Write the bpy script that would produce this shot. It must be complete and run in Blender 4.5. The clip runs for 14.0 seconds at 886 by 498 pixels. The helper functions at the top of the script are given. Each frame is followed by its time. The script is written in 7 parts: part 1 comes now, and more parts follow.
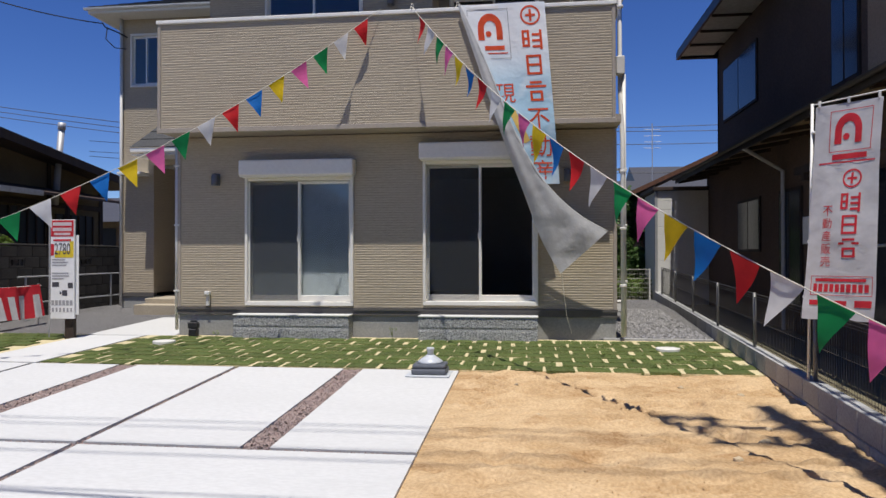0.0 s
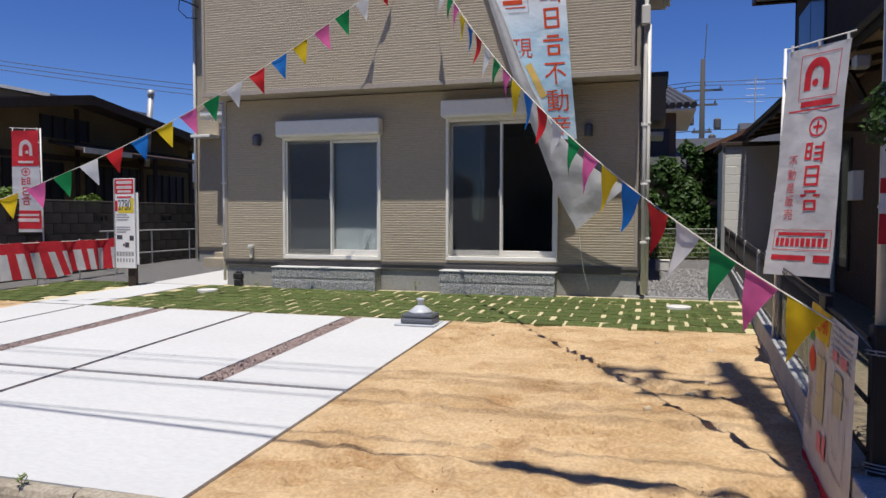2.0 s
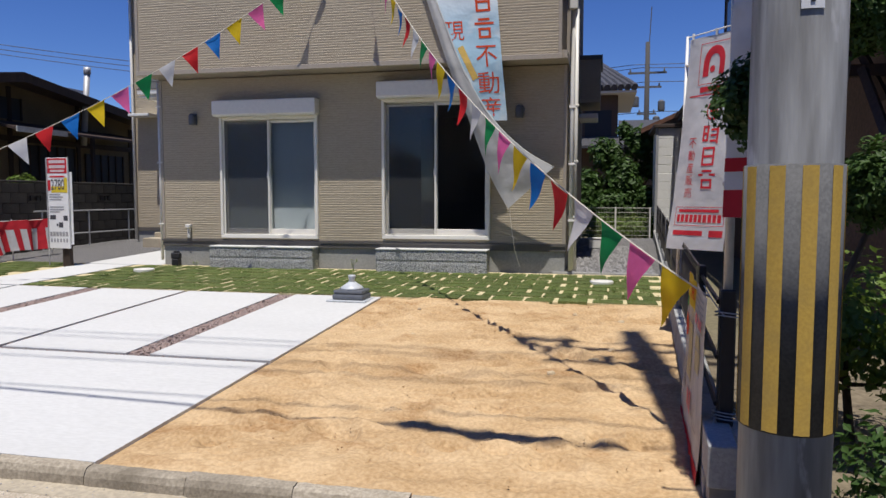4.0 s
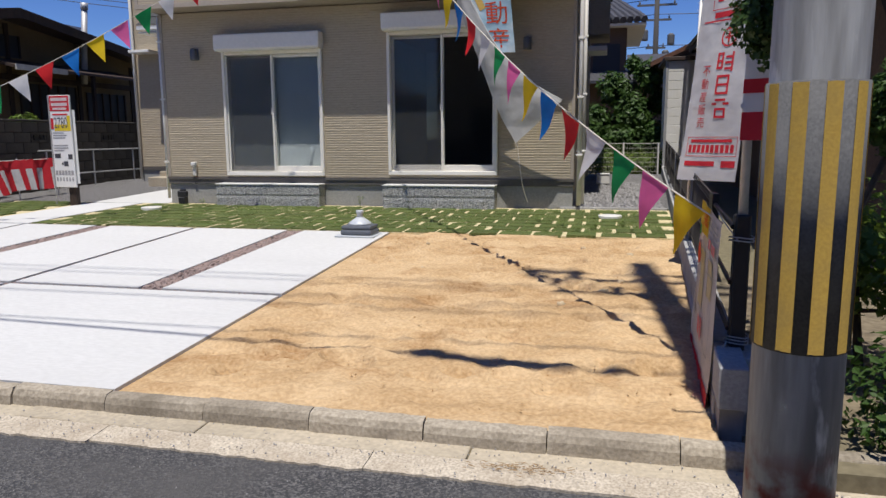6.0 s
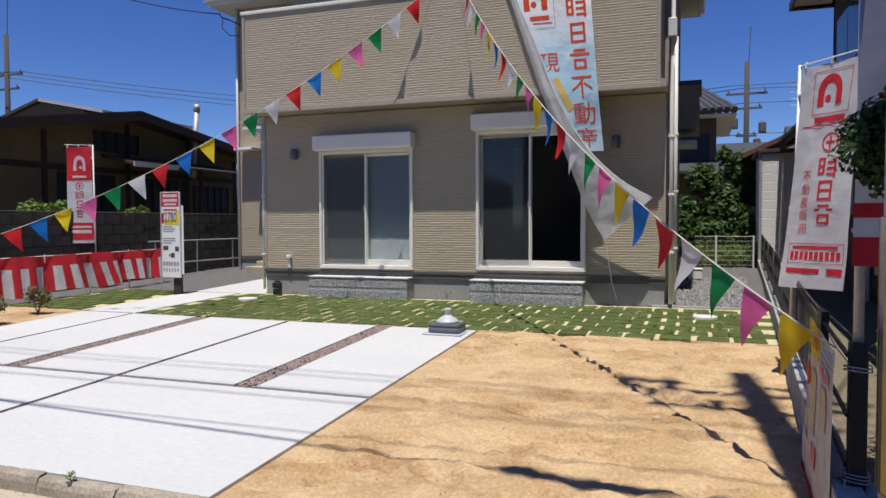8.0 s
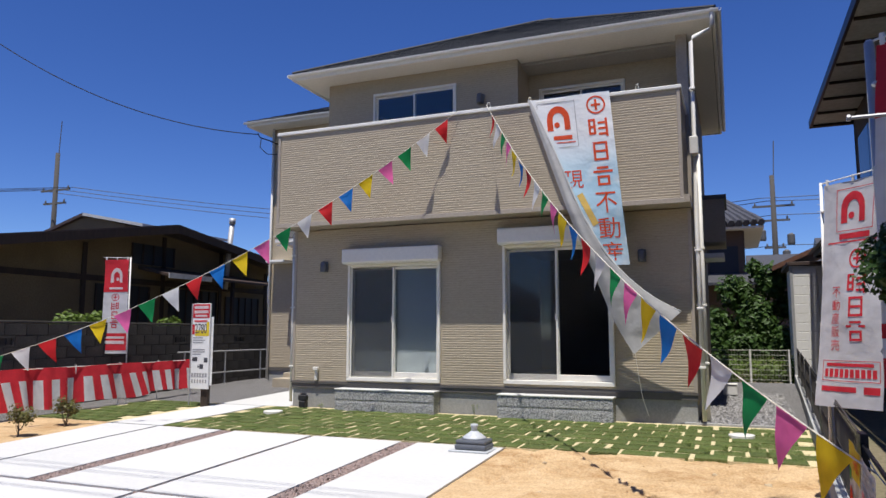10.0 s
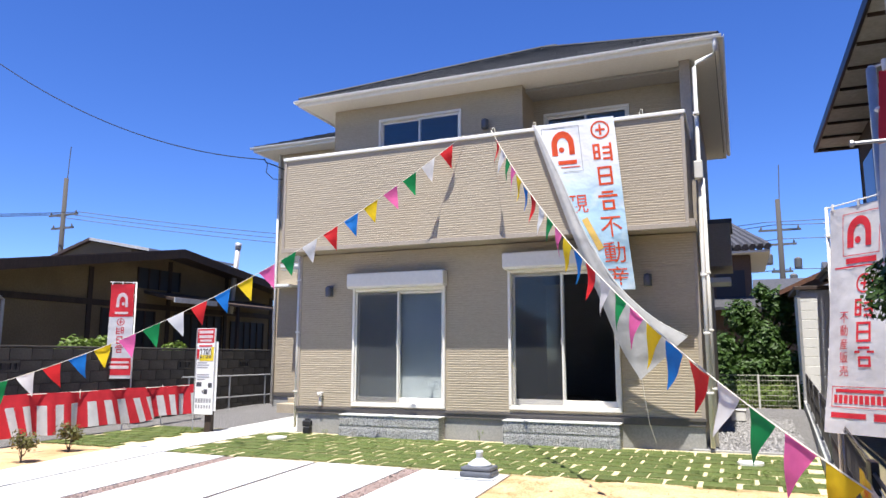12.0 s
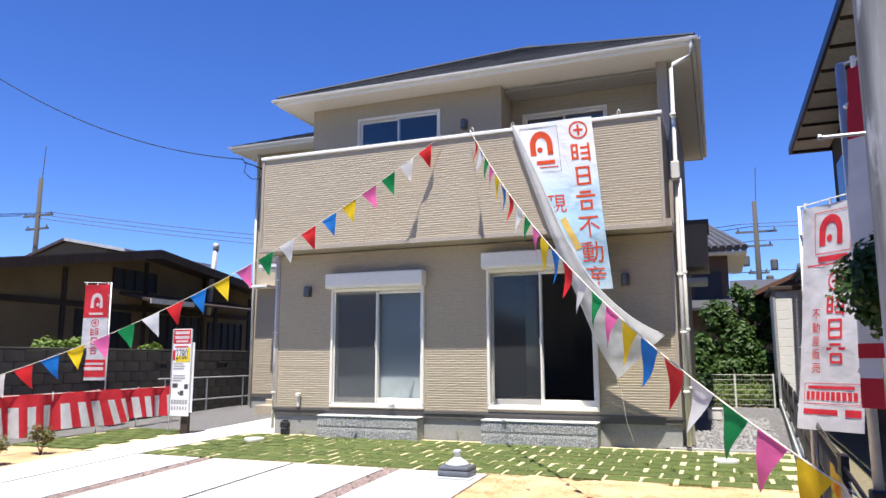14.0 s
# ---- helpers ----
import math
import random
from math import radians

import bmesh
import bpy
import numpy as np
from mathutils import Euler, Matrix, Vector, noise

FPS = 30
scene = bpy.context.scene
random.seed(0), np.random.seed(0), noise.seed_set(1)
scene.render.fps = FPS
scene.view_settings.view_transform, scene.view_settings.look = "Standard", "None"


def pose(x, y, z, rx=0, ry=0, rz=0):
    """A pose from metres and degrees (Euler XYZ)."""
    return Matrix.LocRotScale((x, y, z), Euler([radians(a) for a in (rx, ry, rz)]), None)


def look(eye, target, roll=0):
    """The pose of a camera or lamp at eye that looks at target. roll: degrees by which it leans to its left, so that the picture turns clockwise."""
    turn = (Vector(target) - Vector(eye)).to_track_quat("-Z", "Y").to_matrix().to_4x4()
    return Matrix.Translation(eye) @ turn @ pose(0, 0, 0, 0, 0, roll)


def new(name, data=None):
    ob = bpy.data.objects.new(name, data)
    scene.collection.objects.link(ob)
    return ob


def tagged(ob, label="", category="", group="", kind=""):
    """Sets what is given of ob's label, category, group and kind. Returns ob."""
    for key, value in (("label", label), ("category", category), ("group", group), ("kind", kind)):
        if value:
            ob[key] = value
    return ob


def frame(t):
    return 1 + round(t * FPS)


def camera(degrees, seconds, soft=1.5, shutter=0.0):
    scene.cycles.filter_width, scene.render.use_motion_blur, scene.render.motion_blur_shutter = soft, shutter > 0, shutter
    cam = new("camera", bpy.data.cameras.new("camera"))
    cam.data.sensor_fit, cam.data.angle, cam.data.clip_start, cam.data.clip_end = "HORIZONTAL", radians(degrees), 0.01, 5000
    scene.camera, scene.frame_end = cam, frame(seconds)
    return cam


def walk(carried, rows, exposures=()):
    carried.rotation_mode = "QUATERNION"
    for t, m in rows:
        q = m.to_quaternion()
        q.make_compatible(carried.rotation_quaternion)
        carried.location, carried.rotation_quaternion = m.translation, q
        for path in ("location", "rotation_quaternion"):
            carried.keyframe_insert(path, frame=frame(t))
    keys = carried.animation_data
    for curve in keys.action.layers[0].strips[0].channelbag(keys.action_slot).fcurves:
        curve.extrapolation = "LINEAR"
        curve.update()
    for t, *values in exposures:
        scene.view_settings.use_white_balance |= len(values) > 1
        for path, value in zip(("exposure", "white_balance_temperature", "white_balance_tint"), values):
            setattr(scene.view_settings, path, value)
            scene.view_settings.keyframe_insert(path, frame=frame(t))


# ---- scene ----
cam = camera(63.8, 14.0)
EXPOSURES = [(0.0, 0.0), (8.0, 0.02), (8.6, -0.04), (9.2, -0.18), (11.3, 1.07), (14.0, 1.0)]
PATH = [
    (0, (1.057, 0.178, 1.137), (0.808, 2.163, 1.156), -0.1),
    (0.5, (1.532, 0.185, 1.119), (1.271, 2.168, 1.135), -0.3),
    (1, (1.893, 0.214, 1.116), (1.614, 2.194, 1.115), -0.6),
    (1.5, (2.163, 0.176, 1.074), (1.717, 2.125, 1.053), -0.0),
    (2, (2.43, 0.214, 1.058), (1.867, 2.131, 0.969), 0.1),
    (2.5, (2.629, 0.157, 1.014), (2.061, 2.071, 0.891), 0.2),
    (3, (2.764, 0.072, 1.064), (2.212, 1.99, 0.934), 0.2),
    (3.2, (2.772, 0.048, 1.081), (2.279, 1.982, 0.949), 0.2),
    (5.3, (2.745, 0.026, 0.954), (2.323, 1.97, 0.746), -0.2),
    (5.5, (2.738, 0.026, 0.955), (2.308, 1.964, 0.706), -0.3),
    (6, (2.734, 0.034, 0.977), (2.285, 1.958, 0.667), -0.4),
    (6.5, (2.724, 0.034, 0.988), (2.259, 1.952, 0.663), -0.4),
    (7, (2.71, 0.044, 1.042), (2.208, 1.954, 0.726), -0.5),
    (7.5, (2.69, 0.041, 1.096), (2.107, 1.943, 0.89), -0.5),
    (8, (2.687, 0.025, 1.141), (2.009, 1.905, 1.067), -0.2),
    (8.5, (2.695, -0.011, 1.167), (1.97, 1.852, 1.215), -0.1),
    (9, (2.695, -0.026, 1.173), (1.952, 1.827, 1.302), 0.0),
    (9.2, (2.703, -0.02, 1.18), (1.959, 1.83, 1.336), -0.0),
    (11.5, (2.73, -0.032, 1.161), (1.978, 1.797, 1.455), 0.1),
    (12, (2.73, -0.014, 1.182), (1.972, 1.812, 1.484), 0.1),
    (12.5, (2.75, -0.014, 1.16), (1.99, 1.81, 1.468), 0.1),
    (13, (2.776, 0.012, 1.159), (2.024, 1.839, 1.467), 0.0),
    (13.5, (2.748, -0.001, 1.143), (2.016, 1.834, 1.452), 0.1),
    (14, (2.754, 0.017, 1.153), (2.046, 1.862, 1.46), -0.1),
]
walk(cam, [(t, look(eye, target, roll)) for t, eye, target, roll in PATH],
     exposures=EXPOSURES)

# ---------------------------------------------------------------- light
SUN = Vector((0.030, -0.294, 1.0)).normalized()      # towards the sun
world = bpy.data.worlds.new("world")
scene.world = world
world.use_nodes = True
wn, wl = world.node_tree.nodes, world.node_tree.links
sky = wn.new("ShaderNodeTexSky")
sky.sky_type = "NISHITA"
sky.sun_disc = False
sky.sun_elevation = math.asin(SUN.z)
sky.sun_rotation = math.atan2(SUN.x, SUN.y)
sky.altitude = 2200
sky.air_density, sky.dust_density, sky.ozone_density = 1.0, 0.0, 6.0
hue = wn.new("ShaderNodeHueSaturation")
hue.inputs["Saturation"].default_value = 1.2
hue.inputs["Hue"].default_value = 0.517
hue.inputs["Value"].default_value = 1.2
wl.new(sky.outputs[0], hue.inputs["Color"])
wl.new(hue.outputs[0], wn["Background"].inputs[0])
wn["Background"].inputs[1].default_value = 0.09
sun_data = bpy.data.lights.new("sun", "SUN")
sun_data.energy, sun_data.angle, sun_data.color = 5.0, radians(0.55), (1.0, 0.955, 0.89)
sun_ob = new("sun", sun_data)
sun_ob.matrix_world = look(SUN * 50, (0, 0, 0))


# ---------------------------------------------------------------- materials
def shader(name, rough=0.6, metal=0.0, spec=0.5):
    m = bpy.data.materials.new(name)
    m.use_nodes = True
    b = m.node_tree.nodes["Principled BSDF"]
    b.inputs["Roughness"].default_value = rough
    b.inputs["Metallic"].default_value = metal
    b.inputs["Specular IOR Level"].default_value = spec
    return m, m.node_tree.nodes, m.node_tree.links, b


def mixcol(n, l, fac, a, b, mode="MIX"):
    x = n.new("ShaderNodeMix")
    x.data_type, x.blend_type = "RGBA", mode
    for sock, v in ((x.inputs[0], fac), (x.inputs[6], a), (x.inputs[7], b)):
        if isinstance(v, (int, float)):
            sock.default_value = v
        elif isinstance(v, tuple):
            sock.default_value = (*v, 1)
        else:
            l.new(v, sock)
    return x.outputs[2]


def coords(n, l, scale=(1, 1, 1), space="Object"):
    tc, mp = n.new("ShaderNodeTexCoord"), n.new("ShaderNodeMapping")
    mp.inputs["Scale"].default_value = scale
    l.new(tc.outputs[space], mp.inputs[0])
    return mp.outputs[0]


def noisy(n, l, vec, scale, detail=4.0, lo=0.35, hi=0.65):
    t, r = n.new("ShaderNodeTexNoise"), n.new("ShaderNodeMapRange")
    t.inputs["Scale"].default_value, t.inputs["Detail"].default_value = scale, detail
    r.inputs[1].default_value, r.inputs[2].default_value = lo, hi
    l.new(vec, t.inputs["Vector"])
    l.new(t.outputs[0], r.inputs[0])
    return r.outputs[0]


def bumped(n, l, b, height, strength=0.3, dist=0.01):
    x = n.new("ShaderNodeBump")
    x.inputs["Strength"].default_value, x.inputs["Distance"].default_value = strength, dist
    l.new(height, x.inputs["Height"])
    l.new(x.outputs[0], b.inputs["Normal"])


def surface(name, a, b2, stain=None, big=0.8, fine=60.0, rough=0.8, metal=0.0, spec=0.4, bump=0.3, dist=0.004, per=0.0,
            stretch=(1, 1, 1), fac=0.5):
    """Two colours mixed by fine grain, a stain colour by a large pattern, and relief; per: how much each piece differs."""
    m, n, l, b = shader(name, rough, metal, spec)
    v = coords(n, l, stretch)
    grain = noisy(n, l, v, fine, 6)
    col = mixcol(n, l, grain, a, b2)
    if stain:
        f = noisy(n, l, v, big, 5, 0.42, 0.75)
        mul = n.new("ShaderNodeMath")
        mul.operation = "MULTIPLY"
        mul.inputs[1].default_value = fac
        l.new(f, mul.inputs[0])
        col = mixcol(n, l, mul.outputs[0], col, stain)
    if per:
        oi, hs, mr = n.new("ShaderNodeObjectInfo"), n.new("ShaderNodeHueSaturation"), n.new("ShaderNodeMapRange")
        mr.inputs[3].default_value, mr.inputs[4].default_value = 1 - per, 1 + per
        l.new(oi.outputs["Random"], mr.inputs[0])
        l.new(mr.outputs[0], hs.inputs["Value"])
        l.new(col, hs.inputs["Color"])
        col = hs.outputs[0]
    l.new(col, b.inputs["Base Color"])
    if bump:
        bumped(n, l, b, grain, bump, dist)
    return m


def plain(name, col, rough=0.5, metal=0.0, spec=0.5, vary=0.12):
    c2 = tuple(c * (1 - vary) for c in col)
    return surface(name, col, c2, None, fine=25, rough=rough, metal=metal, spec=spec, bump=0.05, dist=0.002)


def cloth(name, col, through_light=0.35, rough=0.75):
    """Thin printed cloth or plastic film that lets part of the light through."""
    m, n, l, b = shader(name, rough, 0, 0.2)
    v = coords(n, l)
    c = mixcol(n, l, noisy(n, l, v, 9, 4), col, tuple(x * 0.88 for x in col))
    l.new(c, b.inputs["Base Color"])
    tr, mx = n.new("ShaderNodeBsdfTranslucent"), n.new("ShaderNodeMixShader")
    l.new(c, tr.inputs[0])
    mx.inputs[0].default_value = through_light
    l.new(b.outputs[0], mx.inputs[1])
    l.new(tr.outputs[0], mx.inputs[2])
    l.new(mx.outputs[0], n["Material Output"].inputs[0])
    bumped(n, l, b, noisy(n, l, v, 5, 3), 0.25, 0.02)
    return m


def leaf_material(name, a, b2, c3):
    m, n, l, b = shader(name, 0.5, 0, 0.35)
    g = n.new("ShaderNodeNewGeometry")
    col = mixcol(n, l, g.outputs["Random Per Island"], a, b2)
    col = mixcol(n, l, noisy(n, l, coords(n, l), 3.0), col, c3)
    l.new(col, b.inputs["Base Color"])
    tr, mx = n.new("ShaderNodeBsdfTranslucent"), n.new("ShaderNodeMixShader")
    l.new(col, tr.inputs[0])
    mx.inputs[0].default_value = 0.3
    l.new(b.outputs[0], mx.inputs[1])
    l.new(tr.outputs[0], mx.inputs[2])
    l.new(mx.outputs[0], n["Material Output"].inputs[0])
    return m


def glass_material(name, tint=(0.85, 0.9, 0.92), rough=0.0):
    m, n, l, b = shader(name, rough)
    t, gl, mx, fr = (n.new(k) for k in ("ShaderNodeBsdfTransparent", "ShaderNodeBsdfGlossy", "ShaderNodeMixShader", "ShaderNodeFresnel"))
    t.inputs[0].default_value = (*tint, 1)
    gl.inputs["Roughness"].default_value = rough
    fr.inputs[0].default_value = 1.6
    l.new(fr.outputs[0], mx.inputs[0])
    l.new(t.outputs[0], mx.inputs[1])
    l.new(gl.outputs[0], mx.inputs[2])
    l.new(mx.outputs[0], n["Material Output"].inputs[0])
    return m


M = {}
M["siding"] = surface("siding", (0.45, 0.385, 0.29), (0.39, 0.335, 0.248), (0.37, 0.317, 0.236), big=1.3, fine=38, rough=0.9, spec=0.2, bump=0.3, dist=0.003, stretch=(0.5, 1, 2.5), fac=0.3)
M["corner"] = plain("corner_trim", (0.38, 0.33, 0.27), 0.6)
M["cap"] = plain("cap_metal", (0.78, 0.76, 0.71), 0.4, vary=0.06)
M["drip"] = plain("drip_metal", (0.12, 0.11, 0.10), 0.5)
M["found"] = surface("foundation", (0.36, 0.36, 0.34), (0.29, 0.29, 0.28), (0.24, 0.24, 0.23), big=1.1, fine=45, rough=0.9, bump=0.15)
M["soffit"] = plain("soffit_board", (0.74, 0.72, 0.67), 0.7, vary=0.06)
M["fascia"] = plain("gutter_white", (0.80, 0.79, 0.75), 0.35, vary=0.05)
M["slate"] = surface("slate", (0.034, 0.036, 0.040), (0.06, 0.062, 0.065), (0.085, 0.085, 0.085), big=2.0, fine=30, rough=0.75, bump=0.5, dist=0.004, fac=0.4)
M["frame"] = plain("window_frame", (0.80, 0.77, 0.70), 0.4, vary=0.05)
M["glass"] = glass_material("glass")
M["lace"] = cloth("lace_curtain", (0.88, 0.89, 0.90), 0.25)
# grey rather than white: the dimness indoors is put into this colour
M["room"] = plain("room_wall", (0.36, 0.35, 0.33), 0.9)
M["room_floor"] = plain("room_floor", (0.22, 0.14, 0.08), 0.5)
M["pipe"] = plain("pipe_plastic", (0.72, 0.70, 0.65), 0.4, vary=0.05)
M["lamp_grey"] = plain("lamp_grey", (0.14, 0.145, 0.16), 0.45, 0.4)
M["block_step"] = surface("step_stone", (0.60, 0.60, 0.58), (0.13, 0.13, 0.13), (0.42, 0.42, 0.41), big=3, fine=70, rough=0.9, bump=0.9, dist=0.008, fac=0.3)
M["step_top"] = surface("step_top", (0.60, 0.60, 0.58), (0.50, 0.50, 0.48), fine=60, rough=0.85, bump=0.2)
M["concrete"] = surface("driveway_concrete", (0.60, 0.60, 0.585), (0.54, 0.54, 0.525), (0.46, 0.46, 0.445), big=0.7, fine=30, rough=0.8, bump=0.12, dist=0.003, per=0.02, stretch=(0.6, 1.6, 1), fac=0.35)
M["kerb"] = surface("kerb_concrete", (0.44, 0.385, 0.30), (0.29, 0.25, 0.19), (0.15, 0.125, 0.09), big=3.2, fine=60, rough=0.95, bump=0.3, dist=0.004, per=0.12, fac=0.7)
M["gutter"] = surface("gutter_concrete", (0.50, 0.43, 0.32), (0.38, 0.33, 0.25), (0.30, 0.26, 0.19), big=1.7, fine=40, rough=0.95, bump=0.4, dist=0.004, per=0.08, fac=0.7)
M["edge"] = surface("worn_edge", (0.60, 0.53, 0.42), (0.36, 0.31, 0.24), (0.30, 0.24, 0.17), big=4.5, fine=85, rough=0.95, bump=0.35, dist=0.004, fac=0.6)
M["pebble"] = surface("pebble", (0.50, 0.36, 0.32), (0.38, 0.31, 0.28), fine=40, rough=0.8, per=0.3)
M["joint"] = surface("joint_gravel", (0.34, 0.26, 0.23), (0.15, 0.12, 0.11), fine=110, rough=0.95, bump=1.0, dist=0.01)


def sand_material():
    m, n, l, b = shader("sand", 0.95, 0, 0.2)
    v = coords(n, l, (0.8, 1.35, 1))
    mid = noisy(n, l, v, 2.6, 9, 0.40, 0.62)
    grain = noisy(n, l, coords(n, l), 45, 6, 0.34, 0.66)
    patch = noisy(n, l, v, 2.1, 8, 0.57, 0.68)
    c = mixcol(n, l, mid, (0.42, 0.275, 0.138), (0.555, 0.395, 0.225))
    c = mixcol(n, l, patch, c, (0.32, 0.18, 0.075))
    c = mixcol(n, l, 0.28, c, mixcol(n, l, grain, (0.27, 0.17, 0.08), (0.74, 0.55, 0.33)))
    l.new(c, b.inputs["Base Color"])
    add = n.new("ShaderNodeMath")
    add.operation = "MULTIPLY_ADD"
    add.inputs[1].default_value = 0.12
    l.new(grain, add.inputs[0])
    l.new(noisy(n, l, v, 7, 8, 0.2, 0.8), add.inputs[2])
    bumped(n, l, b, add.outputs[0], 0.5, 0.05)
    return m


M["sand"] = sand_material()
M["soil"] = surface("lawn_soil", (0.64, 0.56, 0.34), (0.48, 0.40, 0.22), fine=40, rough=0.95, bump=0.7)
M["sod"] = surface("sod", (0.12, 0.17, 0.038), (0.07, 0.11, 0.024), (0.22, 0.22, 0.08), big=2.2, fine=60, rough=0.9, bump=1.0, dist=0.015, per=0.16, fac=0.5)
M["gravel"] = surface("gravel", (0.36, 0.35, 0.345), (0.13, 0.125, 0.125), (0.27, 0.26, 0.25), big=1.2, fine=48, rough=0.95, bump=1.0, dist=0.03, fac=0.5)
M["earth"] = surface("earth", (0.22, 0.18, 0.12), (0.15, 0.12, 0.08), (0.10, 0.12, 0.05), big=0.3, fine=20, rough=0.95)
M["block"] = surface("concrete_block", (0.42, 0.42, 0.41), (0.32, 0.32, 0.31), (0.25, 0.25, 0.25), big=1.8, fine=55, rough=0.95, bump=0.5, per=0.08, fac=0.5)
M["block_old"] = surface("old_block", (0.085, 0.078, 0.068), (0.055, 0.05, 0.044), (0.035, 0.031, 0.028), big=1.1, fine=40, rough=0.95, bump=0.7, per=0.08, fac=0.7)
M["mortar"] = plain("mortar", (0.28, 0.27, 0.26), 0.95)
M["fence"] = plain("fence_bronze", (0.10, 0.092, 0.085), 0.45, 0.4)
M["fence_post"] = plain("fence_post_grey", (0.20, 0.195, 0.19), 0.45, 0.4)
M["steel"] = plain("steel", (0.48, 0.48, 0.48), 0.55, 0.45)


def asphalt():
    m, n, l, b = shader("asphalt", 0.85, 0, 0.35)
    v = coords(n, l)
    vo = n.new("ShaderNodeTexVoronoi")
    vo.inputs["Scale"].default_value = 110
    l.new(v, vo.inputs["Vector"])
    ramp = n.new("ShaderNodeValToRGB")
    ramp.color_ramp.elements[0].color, ramp.color_ramp.elements[1].color = (0.035, 0.036, 0.04, 1), (0.17, 0.165, 0.16, 1)
    ramp.color_ramp.elements[0].position, ramp.color_ramp.elements[1].position = 0.35, 1.0
    sep = n.new("ShaderNodeSeparateColor")
    l.new(vo.outputs["Color"], sep.inputs[0])
    l.new(sep.outputs[0], ramp.inputs[0])
    c = mixcol(n, l, noisy(n, l, v, 1.3, 5, 0.4, 0.7), ramp.outputs[0], (0.085, 0.082, 0.08))
    l.new(c, b.inputs["Base Color"])
    bumped(n, l, b, vo.outputs["Distance"], 0.8, 0.008)
    return m


M["asphalt"] = asphalt()


def screen_material(name, density):
    m, n, l, b = shader(name, 0.7)
    b.inputs["Base Color"].default_value = (0.075, 0.082, 0.09, 1)
    t, mx = n.new("ShaderNodeBsdfTransparent"), n.new("ShaderNodeMixShader")
    mx.inputs[0].default_value = density
    l.new(t.outputs[0], mx.inputs[1])
    l.new(b.outputs[0], mx.inputs[2])
    l.new(mx.outputs[0], n["Material Output"].inputs[0])
    return m


M["screen"] = screen_material("insect_screen", 0.4)
M["screen_thin"] = screen_material("insect_screen_thin", 0.2)

# ---------------------------------------------------------------- builders
BASE = {}


def thing(name, at, label="", category="", group="", kind=""):
    ob = new(name)
    ob.location = at
    ob.empty_display_size = 0.1
    BASE[ob] = Vector(at)
    return tagged(ob, label, category, group, kind)


def settle(name, bm, mat, base=(0, 0, 0), smooth=False):
    bm.normal_update()
    me = bpy.data.meshes.new(name)
    bm.to_mesh(me)
    bm.free()
    me.transform(Matrix.Translation(-Vector(base)))
    mats = mat if isinstance(mat, (list, tuple)) else [mat]
    for x in mats:
        me.materials.append(x)
    if smooth:
        me.polygons.foreach_set("use_smooth", [True] * len(me.polygons))
    return me


def part(name, bm, mat, parent, label="", smooth=False):
    """Links a bmesh, given in world metres, as one mesh under a thing or part."""
    base = BASE[parent]
    ob = new(name, settle(name, bm, mat, base, smooth))
    ob.parent = parent
    BASE[ob] = base
    return tagged(ob, label)


def single(name, bm, mat, label, category, kind="", group="", smooth=False):
    """A thing or a piece of the setting that is one mesh."""
    ob = new(name, settle(name, bm, mat, (0, 0, 0), smooth))
    BASE[ob] = Vector((0, 0, 0))
    return tagged(ob, label, category, group, kind)


def shared(name, me, parent, at, turn=0.0, scale=(1, 1, 1)):
    """One more piece on a mesh that its fellows share; at is a world place."""
    ob = new(name, me)
    ob.parent = parent
    ob.location = Vector(at) - BASE[parent]
    ob.rotation_euler = (0, 0, turn)
    ob.scale = scale
    return ob


def B():
    return bmesh.new()


def box(bm, x0, x1, y0, y1, z0, z1, bevel=0.0, seg=1, m=None):
    vs = [bm.verts.new((x, y, z)) for x in (x0, x1) for y in (y0, y1) for z in (z0, z1)]
    fs = [bm.faces.new([vs[i] for i in q]) for q in ((0, 1, 3, 2), (4, 6, 7, 5), (0, 4, 5, 1), (2, 3, 7, 6), (0, 2, 6, 4), (1, 5, 7, 3))]
    new_v = vs
    if bevel:
        es = list({e for f in fs for e in f.edges})
        r = bmesh.ops.bevel(bm, geom=es, offset=bevel, segments=seg, affect="EDGES", profile=0.5)
        new_v = list({v for f in r["faces"] for v in f.verts} | {v for v in vs if v.is_valid})
    if m:
        bmesh.ops.transform(bm, matrix=m, verts=new_v)
    return bm


def bx(*a, **k):
    return box(B(), *a, **k)


def ring(c, u, v, r, n):
    return [c + u * (r * math.cos(2 * math.pi * i / n)) + v * (r * math.sin(2 * math.pi * i / n)) for i in range(n)]


def tube(bm, pts, r, n=8, caps=True):
    """A round bar along points; r may be one radius or one for each point."""
    pts = [Vector(p) for p in pts]
    rs = r if isinstance(r, (list, tuple)) else [r] * len(pts)
    rows = []
    for i, p in enumerate(pts):
        d = (pts[min(i + 1, len(pts) - 1)] - pts[max(i - 1, 0)]).normalized()
        u = d.cross(Vector((0, 0, 1)) if abs(d.z) < 0.9 else Vector((1, 0, 0))).normalized()
        rows.append([bm.verts.new(q) for q in ring(p, u, d.cross(u), rs[i], n)])
    for a, b in zip(rows, rows[1:]):
        for i in range(n):
            bm.faces.new((a[i], a[(i + 1) % n], b[(i + 1) % n], b[i]))
    if caps:
        bm.faces.new(rows[0][::-1])
        bm.faces.new(rows[-1])
    return bm


